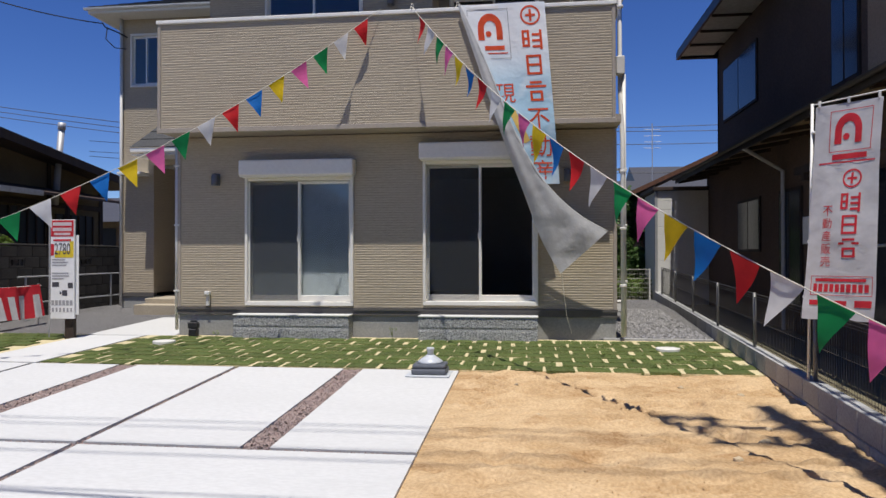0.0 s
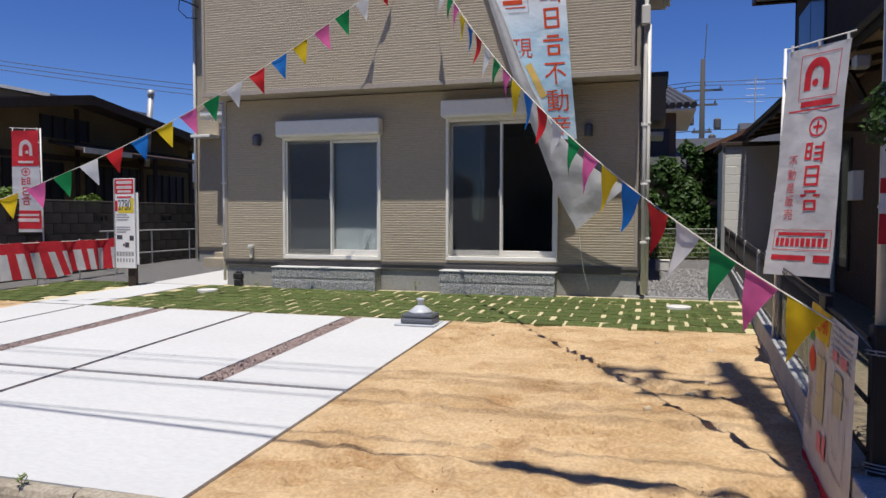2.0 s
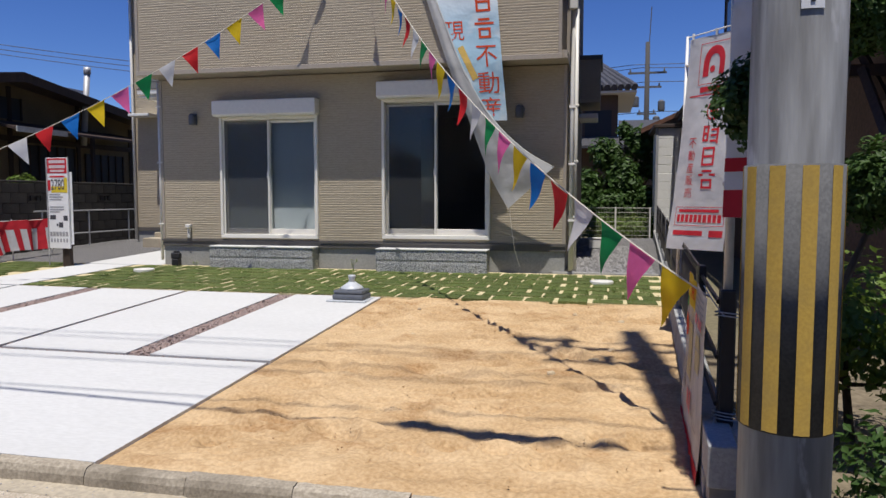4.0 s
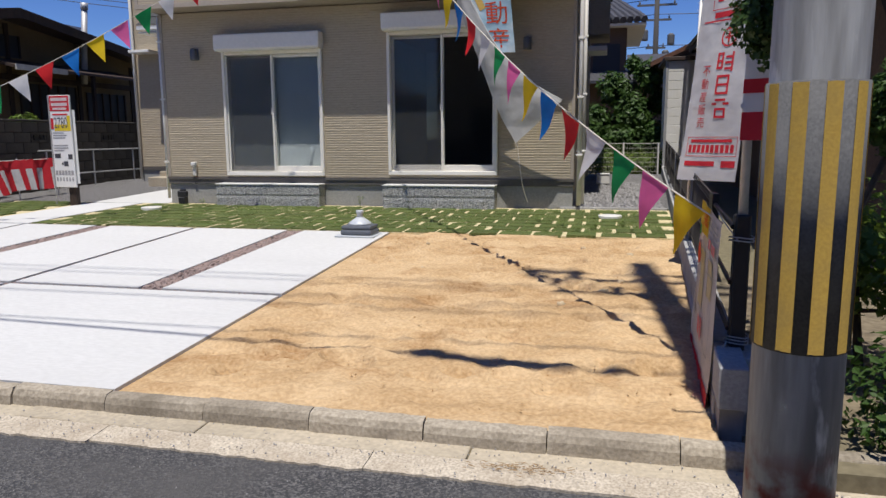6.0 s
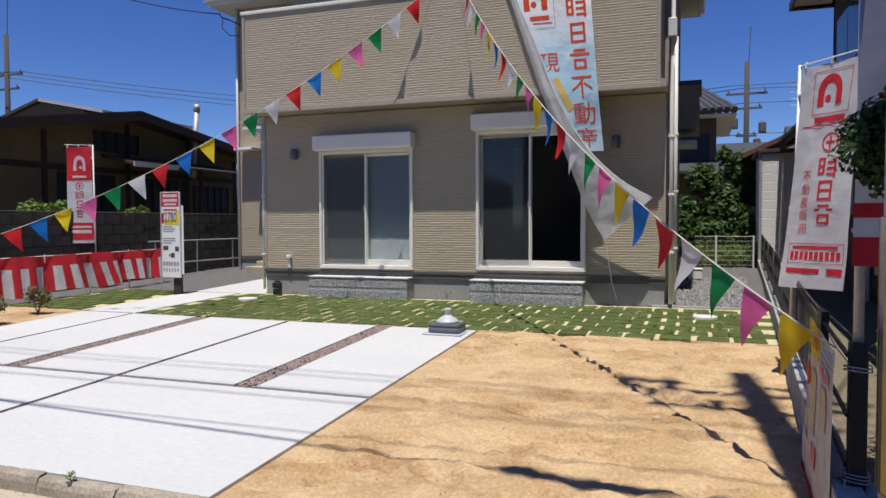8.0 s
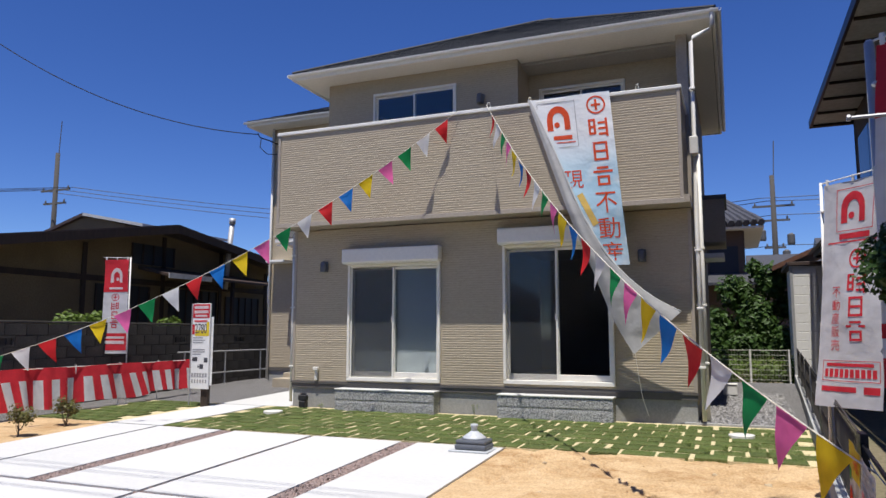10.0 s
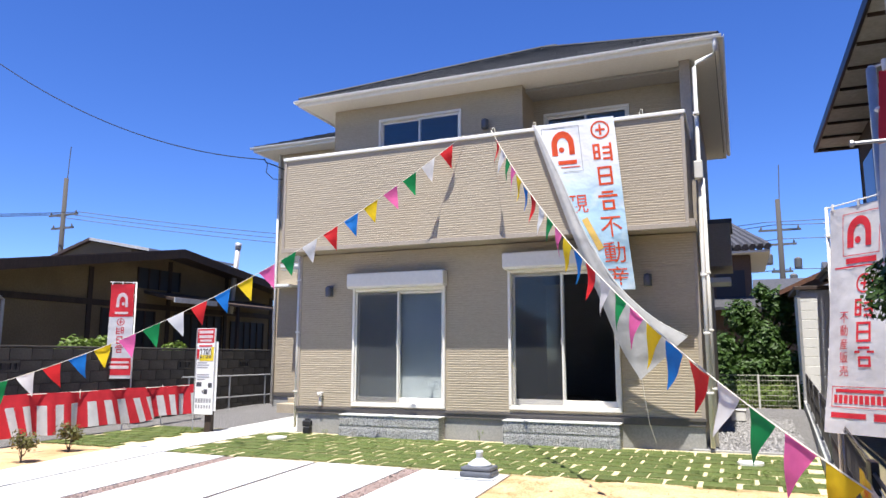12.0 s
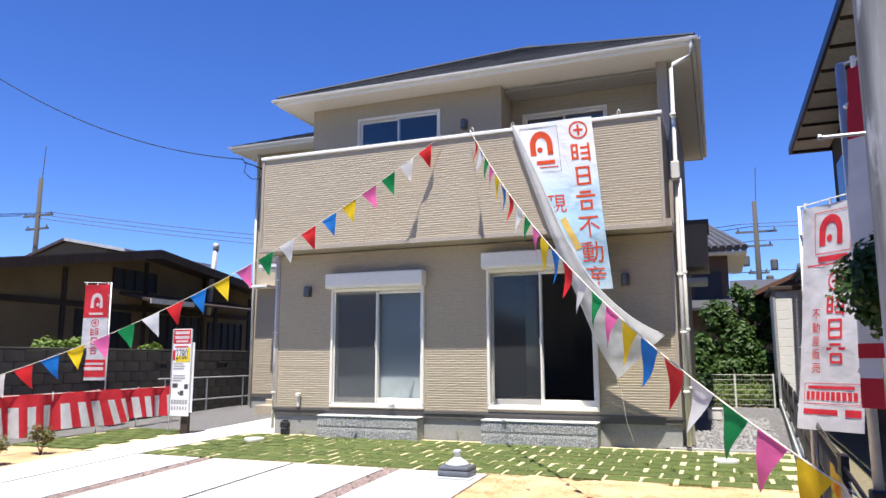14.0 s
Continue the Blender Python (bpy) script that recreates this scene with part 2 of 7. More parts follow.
def lathe(bm, c, profile, n=20):
    """A turned body about the upright through c; profile of (radius, height)."""
    c = Vector(c)
    rows = [[bm.verts.new(q) for q in ring(c + Vector((0, 0, z)), Vector((1, 0, 0)), Vector((0, 1, 0)), r, n)] for r, z in profile]
    for a, b in zip(rows, rows[1:]):
        for i in range(n):
            bm.faces.new((a[i], a[(i + 1) % n], b[(i + 1) % n], b[i]))
    bm.faces.new(rows[0][::-1])
    bm.faces.new(rows[-1])
    return bm


def sheet(bm, nx, ny, fn, thick=None):
    """A grid of points fn(u, v), u and v from 0 to 1; thick gives it a back at that offset."""
    rows = [[bm.verts.new(fn(i / nx, j / ny)) for i in range(nx + 1)] for j in range(ny + 1)]
    for j in range(ny):
        for i in range(nx):
            bm.faces.new((rows[j][i], rows[j][i + 1], rows[j + 1][i + 1], rows[j + 1][i]))
    if thick:
        t = Vector(thick)
        back = [[bm.verts.new(v.co + t) for v in r] for r in rows]
        for j in range(ny):
            for i in range(nx):
                bm.faces.new((back[j][i], back[j + 1][i], back[j + 1][i + 1], back[j][i + 1]))
        edge = ([(rows[0][i], back[0][i]) for i in range(nx + 1)] + [(rows[j][nx], back[j][nx]) for j in range(1, ny + 1)]
                + [(rows[ny][i], back[ny][i]) for i in range(nx - 1, -1, -1)] + [(rows[j][0], back[j][0]) for j in range(ny - 1, 0, -1)])
        for (a, b), (c, d) in zip(edge, edge[1:] + edge[:1]):
            bm.faces.new((a, b, d, c))
    return bm


def gz(y):
    """The height of the plot: it rises gently from the kerb to the house."""
    if y < 8.0:
        return -0.106 + 0.0405 * (y - 8.0)
    return -0.106 + 0.02 * (y - 8.0) if y < 10.4 else -0.058 + 0.03 * min(y - 10.4, 4.0)


def wall_x(y):
    """The inner face of the boundary wall beside the sand, which runs a little askew."""
    return 3.065 + 0.049 * y


def n3(x, y, z=0.0):
    return noise.noise(Vector((x, y, z)))


# ---------------------------------------------------------------- ground and road
ys = [-400, -60, -6, 2.6, 3.0, 10.4, 14.4, 60, 500]
zs = [-0.5, -0.48, -0.47, -0.47, -0.40, -0.12, -0.02, 0.0, 0.0]
bm = B()
rows = [[bm.verts.new((x, y, z)) for x in (-500, -12, 8, 500)] for y, z in zip(ys, zs)]
for a, b in zip(rows, rows[1:]):
    for i in range(3):
        bm.faces.new((a[i], a[i + 1], b[i + 1], b[i]))
single("ground", bm, M["earth"], "bare brown earth under and around the plots", "ground", "structure")

bm = sheet(B(), 60, 8, lambda u, v: Vector((-45 + 90 * u, -4.5 + 7.31 * v, -0.415 + 0.012 * n3(u * 40, v * 6) - 0.006)))
single("road", bm, M["asphalt"], "grey worn asphalt of the narrow street", "road", "structure")

gutter = thing("gutter", (0, 2.9, -0.4), "tan concrete street gutter with a worn whitish edge", "gutter", kind="structure")
x = -8.0
k = 0
random.seed(4)
while x < 12:
    L = 0.9 + 0.5 * random.random()
    part("gutter_slab", bx(x + 0.004, x + L - 0.004, 2.875, 3.02, -0.47, -0.396 + random.uniform(-0.004, 0.004), bevel=0.004), M["gutter"], gutter)
    x += L
x = -8.0
while x < 12:
    L = 1.3 + 1.2 * random.random()
    w0, w1 = (random.uniform(-0.02, 0.01) for _ in "ab")
    bm = sheet(B(), 44, 4, lambda u, v: Vector((x + 0.002 + (L - 0.004) * u, 2.725 + (w0 * (1 - u) + w1 * u) * (1 - v) + 0.15 * v + 0.016 * n3((x + L * u) * 14, v * 3) * (1 - v),
                                             -0.398 - 0.012 * (1 - v) + 0.006 * n3((x + L * u) * 25, v * 9))), (0, 0, -0.05))
    part("edge_strip", bm, M["edge"], gutter)
    x += L

kerb = thing("kerb", (0, 3.05, -0.4), "weathered tan concrete kerb with chipped stones", "kerb", kind="structure")
x = 0.26 - 0.56 * 14
random.seed(7)
while x < 12:
    dz, dy = random.uniform(-0.008, 0.008), random.uniform(-0.008, 0.008)
    bm = B()
    prof = [(2.995, -0.47), (3.005, -0.345), (3.018, -0.315), (3.035, -0.304), (3.085, -0.301), (3.09, -0.45)]
    nn = 14
    rws = []
    for i in range(nn + 1):
        xx = x + 0.003 + 0.554 * i / nn
        chip = 0.007 if i in (0, nn) else 0.0
        rws.append([bm.verts.new((xx, py + dy + chip * (0 < j < 3) + 0.006 * n3(xx * 18, j, pz * 9), pz + dz - chip * 0.6 * (j in (2, 3)) + 0.005 * n3(xx * 15, j * 2.1, 4)))
                    for j, (py, pz) in enumerate(prof)])
    for a, b in zip(rws, rws[1:]):
        for j in range(len(prof) - 1):
            bm.faces.new((a[j], b[j], b[j + 1], a[j + 1]))
    bm.faces.new(rws[0])
    bm.faces.new(rws[-1][::-1])
    part("kerbstone", bm, M["kerb"], kerb)
    x += 0.56

# driveway slabs
drive = thing("driveway", (-2.7, 5.5, -0.2), "bright pale concrete driveway slabs split by pebble joints", "driveway", kind="structure")


def slab(x0, x1, y0, y1):
    ny = 8
    bm = sheet(B(), 4, ny, lambda u, v: Vector((x0 + (x1 - x0) * u, y0 + (y1 - y0) * v, gz(y0 + (y1 - y0) * v))), (0, 0, -0.12))
    part("slab", bm, M["concrete"], drive)


for x0, x1 in ((-5.68, -4.79), (-4.74, -3.68), (-3.45, -2.285), (-2.225, -1.02), (-0.80, 0.26)):
    slab(x0, x1, 5.06, 7.88)
for x0, x1 in ((-5.68, -4.79), (-4.74, -2.285), (-2.225, 0.26)):
    slab(x0, x1, 3.096, 5.0)
slab(-5.68, -4.76, 7.93, 10.3)
slab(-5.72, -4.3, 10.34, 12.6)
bm = sheet(B(), 4, 16, lambda u, v: Vector((-5.66 + 5.9 * u, 3.16 + 4.7 * v, gz(3.16 + 4.7 * v) - 0.028)))
part("joint_bed", bm, M["joint"], drive, "brown fine gravel between the slabs")
random.seed(11)
bm = B()


def pebbles(bm, x0, x1, y0, y1, count, r0, r1, zoff=-0.02, zf=gz):
    for _ in range(count):
        px, py = random.uniform(x0, x1), random.uniform(y0, y1)
        r = random.uniform(r0, r1)
        m = pose(px, py, zf(py) + zoff, random.uniform(0, 360), random.uniform(0, 360), random.uniform(0, 360)) @ Matrix.Diagonal((r, r * random.uniform(0.6, 1), r * random.uniform(0.5, 0.8), 1))
        t = (1 + 5 ** 0.5) / 2
        vs = [bm.verts.new(m @ Vector(p).normalized()) for p in ((0, 0, 1), (0.9, 0, 0.2), (0, 0.9, 0.2), (-0.9, 0, -0.1), (0, -0.9, 0.1), (0, 0, -1))]
        for a, b, c in ((0, 1, 2), (0, 2, 3), (0, 3, 4), (0, 4, 1), (5, 2, 1), (5, 3, 2), (5, 4, 3), (5, 1, 4)):
            bm.faces.new((vs[a], vs[b], vs[c]))


pebbles(bm, -1.01, -0.81, 5.03, 7.87, 2100, 0.008, 0.019, -0.012)
pebbles(bm, -3.67, -3.46, 5.03, 7.87, 2100, 0.008, 0.019, -0.012)
pebbles(bm, -2.283, -2.227, 3.2, 7.87, 900, 0.006, 0.013, -0.016)
pebbles(bm, -5.6, 0.26, 5.003, 5.057, 1300, 0.006, 0.013, -0.016)
tagged(part("pebbles", bm, M["pebble"], drive, "reddish brown pebbles filling the joints"), kind="stuff")

# ---------------------------------------------------------------- sand, lawn, gravel
SAND_FRONT, SAND_BACK = 3.082, 7.97


random.seed(77)
FOOTPRINTS = [(random.uniform(0.5, 3.1), random.uniform(3.4, 7.7), random.uniform(0.06, 0.15)) for i in range(70)]


def sand_z(x, y):
    z = gz(y) - 0.012 + 0.02 * n3(x * 0.9, y * 1.3, 2) + 0.018 * n3(x * 2.6, y * 3.4, 5) + 0.024 * n3(x * 6, y * 8, 8) + 0.010 * n3(x * 17, y * 23, 3)
    rut = n3(x * 0.8, y * 1.1, 12)
    if rut > 0.12:
        z += 0.012 * min((rut - 0.12) * 5, 1) * math.sin((y - 0.25 * x) * 75)
    for fx, fy, r in (*FOOTPRINTS, (1.55, 5.1, 0.2), (2.15, 4.75, 0.16), (1.35, 3.75, 0.18), (2.2, 4.3, 0.17), (0.75, 4.6, 0.2), (2.75, 6.3, 0.2)):
        d2 = ((x - fx) / r) ** 2 + ((y - fy) / (r * 0.6)) ** 2
        if d2 < 6:
            z -= 0.042 * math.exp(-d2 * d2) - 0.014 * math.exp(-(d2 - 2.2) ** 2)
    edge = min((x - 0.28) / 0.15, (y - SAND_FRONT) / 0.12, 1.0)
    return z * 1 if edge >= 1 else (gz(y) - 0.02) * (1 - max(edge, 0)) + z * max(edge, 0)


def sand_pt(u, v):
    y = SAND_FRONT + (SAND_BACK - SAND_FRONT) * v
    x = 0.262 + (wall_x(y) + 0.01 - 0.262) * u
    return Vector((x, y, sand_z(x, y)))


single("sand", sheet(B(), 170, 300, sand_pt), M["sand"], "loose ochre sand of the unfinished parking bay, footprints and clods", "sand", "structure", smooth=True)
random.seed(21)
bm = B()
pebbles(bm, 0.4, 3.1, 3.2, 7.9, 500, 0.003, 0.009, -0.01)
tagged(single("sand_grit", bm, M["sand"], "small ochre clods and grit on the sand", "grit", "stuff"))
M["stone_pale"] = surface("stone_pale", (0.52, 0.42, 0.28), (0.40, 0.31, 0.20), fine=30, rough=0.9, bump=0.6, per=0.2)


def stone(x, y, r, seed):
    bm = B()
    bmesh.ops.create_icosphere(bm, subdivisions=2, radius=1)
    for v in bm.verts:
        k = 1 + 0.35 * n3(v.co.x * 1.4 + seed, v.co.y * 1.4, v.co.z * 1.4)
        v.co = Vector((x + v.co.x * r * k, y + v.co.y * r * 0.8 * k, sand_z(x, y) + r * 0.3 + v.co.z * r * 0.6 * k))
    single("stone", bm, M["stone_pale"], "pale rough clod of stone lying on the sand", "stone", group="stones on the sand")


for i, (x, y, r) in enumerate(((2.72, 5.55, 0.05), (2.42, 5.15, 0.035), (2.85, 5.9, 0.03), (1.75, 6.6, 0.025), (2.5, 7.4, 0.03), (1.1, 6.2, 0.02), (0.9, 7.2, 0.022), (2.95, 7.0, 0.035))):
    stone(x, y, r, i * 3.1)

lawn = thing("lawn", (-0.6, 9.2, -0.05), "fresh turf laid in mats with straw-coloured seams", "lawn", kind="structure")
LX0, LY0, LY1 = -4.72, 7.93, 10.42


def bed(x0, x1, y0, y1, name, mat, parent, off=-0.012, nx=40, ny=14):
    bm = sheet(B(), nx, ny, lambda u, v: Vector((x0 + ((x1(y0 + (y1 - y0) * v) if callable(x1) else x1) - x0) * u, y0 + (y1 - y0) * v,
                                                gz(y0 + (y1 - y0) * v) + off + 0.004 * n3(u * 30, v * 20))), (0, 0, -0.06))
    return part(name, bm, mat, parent)


bed(LX0, lambda y: wall_x(y) + 0.01, LY0, LY1, "soil_bed", M["soil"], lawn, off=-0.002)
GRASS = []
random.seed(9)
TW, TD = 0.368, 0.295


def mat_mesh(w, d, seed):
    bm = sheet(B(), 6, 4, lambda u, v: Vector(((u - 0.5) * w * (1 + 0.02 * n3(v * 5, seed)), (v - 0.5) * d * (1 + 0.03 * n3(u * 5, seed + 3)),
                                              0.004 + 0.007 * (1 - abs(2 * u - 1) ** 4) * (1 - abs(2 * v - 1) ** 4) + 0.004 * n3(u * 4, v * 4, seed))), (0, 0, -0.03))
    return settle("turf_mat", bm, M["sod"])


mats = [mat_mesh(0.314, 0.287, s) for s in range(6)]
row = 0
y = LY0 + TD / 2
while y < LY1 - 0.05:
    x = LX0 + TW / 2 + (TW / 2 if row % 2 else 0)
    while x < wall_x(y) - 0.06:
        a = random.uniform(-0.04, 0.04)
        shared("turf_mat", random.choice(mats), lawn, (x + random.uniform(-0.014, 0.014), y + random.uniform(-0.006, 0.006), gz(y) + random.uniform(-0.004, 0.004)), a, (random.uniform(0.96, 1.15), random.uniform(0.97, 1.03), 1))
        GRASS.append((x, y, 0.138, 0.136))
        x += TW
    y += TD
    row += 1
lawn2 = thing("lawn", (-6.5, 9.3, -0.05), "small strip of green turf beside the entrance path", "lawn", kind="structure")
bed(-7.35, -5.72, 8.0, 10.45, "soil_bed", M["soil"], lawn2, nx=12)
y = 8.0 + TD / 2
row = 0
while y < 10.35:
    x = -7.3 + TW / 2 + (TW / 2 if row % 2 else 0)
    while x < -5.85:
        shared("turf_mat", random.choice(mats), lawn2, (x, y, gz(y) + 0.002), 0)
        GRASS.append((x, y, 0.185, 0.148))
        x += TW
    y += TD
    row += 1
M["blade"] = leaf_material("grass_blade", (0.13, 0.215, 0.042), (0.20, 0.28, 0.065), (0.25, 0.265, 0.10))
for k, pick in enumerate((lambda x: x > -5, lambda x: x < -5)):
    vs, fs = [], []
    for cx, cy, hx, hy in GRASS:
        if not pick(cx):
            continue
        for _ in range(230):
            px, py = cx + random.uniform(-hx, hx), cy + random.uniform(-hy, hy)
            a, h, w = random.uniform(0, 6.28), random.uniform(0.006, 0.017), random.uniform(0.002, 0.0045)
            z = gz(py) + 0.006
            dx, dy = math.cos(a), math.sin(a)
            lx, ly = random.uniform(-0.013, 0.013), random.uniform(-0.013, 0.013)
            i = len(vs)
            vs += [(px - dx * w, py - dy * w, z), (px + dx * w, py + dy * w, z), (px + lx, py + ly, z + h)]
            fs.append((i, i + 1, i + 2))
    me = bpy.data.meshes.new("grass")
    me.from_pydata(vs, [], fs)
    me.materials.append(M["blade"])
    tagged(new("grass", me), "short green blades of the new turf", "grass", kind="stuff")


def weed(x, y, h, seed, label="low green weed sprouting from the turf"):
    random.seed(seed)
    th = thing("weed", (x, y, gz(y)), label, "weed", group="weeds")
    bm = B()
    for _ in range(26):
        a, r, z = random.uniform(0, 6.28), random.uniform(0, min(0.06, 0.5 * h)), random.uniform(0.3, 1) * h
        c = Vector((x + r * math.cos(a), y + r * math.sin(a), gz(y) + z))
        d = Vector((math.cos(a), math.sin(a), random.uniform(0, 0.8))).normalized() * random.uniform(0.25, 0.5) * min(h, 0.09)
        s = d.cross(Vector((0, 0, 1))).normalized() * min(0.012, 0.14 * h)
        bm.faces.new([bm.verts.new(p) for p in (c, c + d * 0.5 + s, c + d, c + d * 0.5 - s)])
    part("leaves", bm, M["blade"], th)
    bm = B()
    for _ in range(4):
        tube(bm, [(x, y, gz(y)), (x + random.uniform(-0.04, 0.04), y + random.uniform(-0.04, 0.04), gz(y) + h)], 0.002, 4)
    part("stems", bm, M["blade"], th)


for i, (x, y, h) in enumerate(((-0.95, 10.3, 0.16), (-3.6, 10.25, 0.08), (2.2, 8.6, 0.07), (2.6, 8.4, 0.08), (2.9, 8.7, 0.07), (2.4, 8.25, 0.06), (3.0, 8.2, 0.06), (1.9, 8.9, 0.06), (-0.62, 3.03, 0.05))):
    weed(x, y, h, 50 + i)

gravel = single("gravel", sheet(B(), 24, 60, lambda u, v: Vector((2.0 + (wall_x(10.45 + 7.3 * v) + 0.02 - 2.0) * u, 10.45 + 7.3 * v, gz(10.45 + 7.3 * v) + 0.012 + 0.012 * n3(u * 9, v * 40)))),
                M["gravel"], "grey crushed gravel of the narrow side passage", "gravel", "structure")
single("gravel", sheet(B(), 40, 50, lambda u, v: Vector((-8.25 + 4.1 * u, 10.46 + 6 * v, gz(10.46 + 6 * v) - 0.012 + 0.012 * n3(u * 20, v * 30)))),
       M["gravel"], "grey crushed gravel in front of the old block wall", "gravel", "structure")
single("gravel", sheet(B(), 10, 50, lambda u, v: Vector((-8.25 + 0.95 * u, 3.1 + 7.36 * v, gz(3.1 + 7.36 * v) - 0.012 + 0.012 * n3(u * 20, v * 30)))),
       M["gravel"], "grey crushed gravel strip along the old block wall", "gravel", "structure")
single("sand", sheet(B(), 20, 40, lambda u, v: Vector((-7.3 + 1.61 * u, 3.12 + 4.86 * v, gz(3.12 + 4.86 * v) - 0.01 + 0.016 * n3(u * 6, v * 9, 3)))), M["sand"],
       "loose ochre sand bed with two young shrubs", "sand", "structure", smooth=True)
random.seed(31)
bm = B()
pebbles(bm, 2.3, 3.5, 10.5, 14.5, 2600, 0.012, 0.028, 0.018)
M["stones_grey"] = surface("stones_grey", (0.40, 0.39, 0.385), (0.24, 0.235, 0.23), fine=30, rough=0.95, bump=0.4)
single("gravel_stones", bm, M["stones_grey"], "loose grey stones of the side passage", "gravel", "stuff")
single("paving_edge", bx(2.05, 3.54, 10.43, 10.47, -0.11, -0.03, bevel=0.005), M["block"], "pale concrete edging between turf and gravel", "edging", "structure")

# ---------------------------------------------------------------- the new house
HX0, HX1, HY, HB = -4.30, 2.24, 10.435, 17.0       # left, right, front of the ground floor, back
UY = 11.3                                          # front of the upper floor
WX, WY = -7.55, 14.25                              # the wing with the entrance
house = thing("house", (-1.0, 14.0, 0.0), "new two-storey house with beige ribbed siding and slate hip roof", "house")
RIB = 0.037


def siding(bm, p0, p1, z0, z1, out):
    """Ribbed, slightly rough siding between two plan points, proud towards out."""
    p0, p1, out = Vector((*p0, 0)), Vector((*p1, 0)), Vector((*out, 0))
    L = (p1 - p0).length
    nx = max(2, int(L / 0.11))
    lv = []
    k = math.floor(z0 / RIB)
    while k * RIB < z1:
        for f, d in ((0.0, 0.0), (0.25, 0.002), (0.62, 0.003), (0.85, 0.0023), (0.96, 0.0)):
            z = (k + f) * RIB
            if z0 <= z <= z1:
                lv.append((z, d, k))
        k += 1
    lv = [(z0, 0.0, -9)] + [q for q in lv if z0 + 1e-4 < q[0] < z1 - 1e-4] + [(z1, 0.0, -9)]
    rws = []
    for z, d, k in lv:
        r = []
        for i in range(nx + 1):
            s = i / nx
            p = p0.lerp(p1, s)
            a = p.x + p.y
            dd = d * (1 + 0.95 * n3(a * 6.5, k * 3.7, 1.0)) if d else 0
            zz = z + (0.005 * n3(a * 3.0, k * 1.9, 6.0) if d else 0)
            r.append(bm.verts.new((p.x + out.x * dd, p.y + out.y * dd, min(max(zz, z0), z1))))
        rws.append(r)
    for a, b in zip(rws, rws[1:]):
        for i in range(nx):
            bm.faces.new((a[i], a[i + 1], b[i + 1], b[i]))
    return bm


def wall_panels(parent, x0, x1, y, z0, z1, holes, thick=0.15, name="siding_panel"):
    """A wall along x that faces the street: a panel of siding and its backing for each piece round the openings."""
    xs = sorted({x0, x1, *[h[0] for h in holes], *[h[1] for h in holes]})
    for a, b in zip(xs, xs[1:]):
        cuts = sorted((h[2], h[3]) for h in holes if h[0] <= a and h[1] >= b)
        z = z0
        spans = []
        for c, d in cuts:
            spans.append((z, c))
            z = d
        spans.append((z, z1))
        for c, d in spans:
            if d - c > 0.01:
                bm = siding(B(), (a, y), (b, y), c, d, (0, -1))
                box(bm, a, b, y + 0.001, y + thick, c, d)
                part(name, bm, M["siding"], parent)


# ground floor
W1, W2 = (-3.22, -1.555, 0.40, 2.53), (-0.52, 1.14, 0.42, 2.74)
front = part("front_wall", bx(HX0 + 0.02, HX1 - 0.02, HY + 0.16, HY + 0.2, 0.0, 0.38), M["found"], house)
wall_panels(front, HX0 + 0.05, HX1 - 0.05, HY, 0.37, 2.93, [W1, W2])
part("foundation", bx(HX0 + 0.012, HX1 - 0.012, HY + 0.02, HB, -0.3, 0.262, bevel=0.004), M["found"], house, "smooth grey concrete foundation")
bm = bx(HX0 - 0.01, HX1 + 0.01, HY - 0.022, HY + 0.1, 0.335, 0.368)
box(bm, HX0, HX1, HY - 0.008, HY + 0.1, 0.263, 0.334)
part("drip_edge", bm, M["drip"], house, "dark metal drip edge")
for x in (HX0, HX1 - 0.05):
    part("corner_trim", bx(x, x + 0.05, HY - 0.016, HY + 0.05, 0.37, 2.93, bevel=0.004), M["corner"], house)
# side walls and the back
for x, xo, y0 in ((HX1, 1, HY + 0.05), (HX0, -1, HY + 0.05)):
    top = 2.93
    bm = siding(B(), (x, y0) if xo > 0 else (x, HB), (x, HB) if xo > 0 else (x, y0), 0.37, top, (xo, 0))
    box(bm, min(x, x - xo * 0.14), max(x, x - xo * 0.14), y0, HB, 0.2, top)
    if xo > 0:
        siding(bm, (x, UY + 0.18), (x, HB), top, 5.86, (1, 0))
        box(bm, x - 0.14, x, UY + 0.18, HB, top, 5.86)
    part("side_wall", bm, M["siding"], house)
part("back_wall", bx(WX, HX1, HB, HB + 0.15, -0.2, 5.86), M["siding"], house)
part("floor_slab", bx(HX0 + 0.15, HX1 - 0.15, HY + 0.2, HB, 2.72, 2.9), M["room"], house, "grey ceiling between the storeys")
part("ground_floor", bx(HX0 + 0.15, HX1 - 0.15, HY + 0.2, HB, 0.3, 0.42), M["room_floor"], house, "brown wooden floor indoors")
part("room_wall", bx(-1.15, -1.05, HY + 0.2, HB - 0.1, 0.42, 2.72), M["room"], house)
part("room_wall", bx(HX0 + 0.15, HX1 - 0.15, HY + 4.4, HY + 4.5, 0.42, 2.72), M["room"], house)


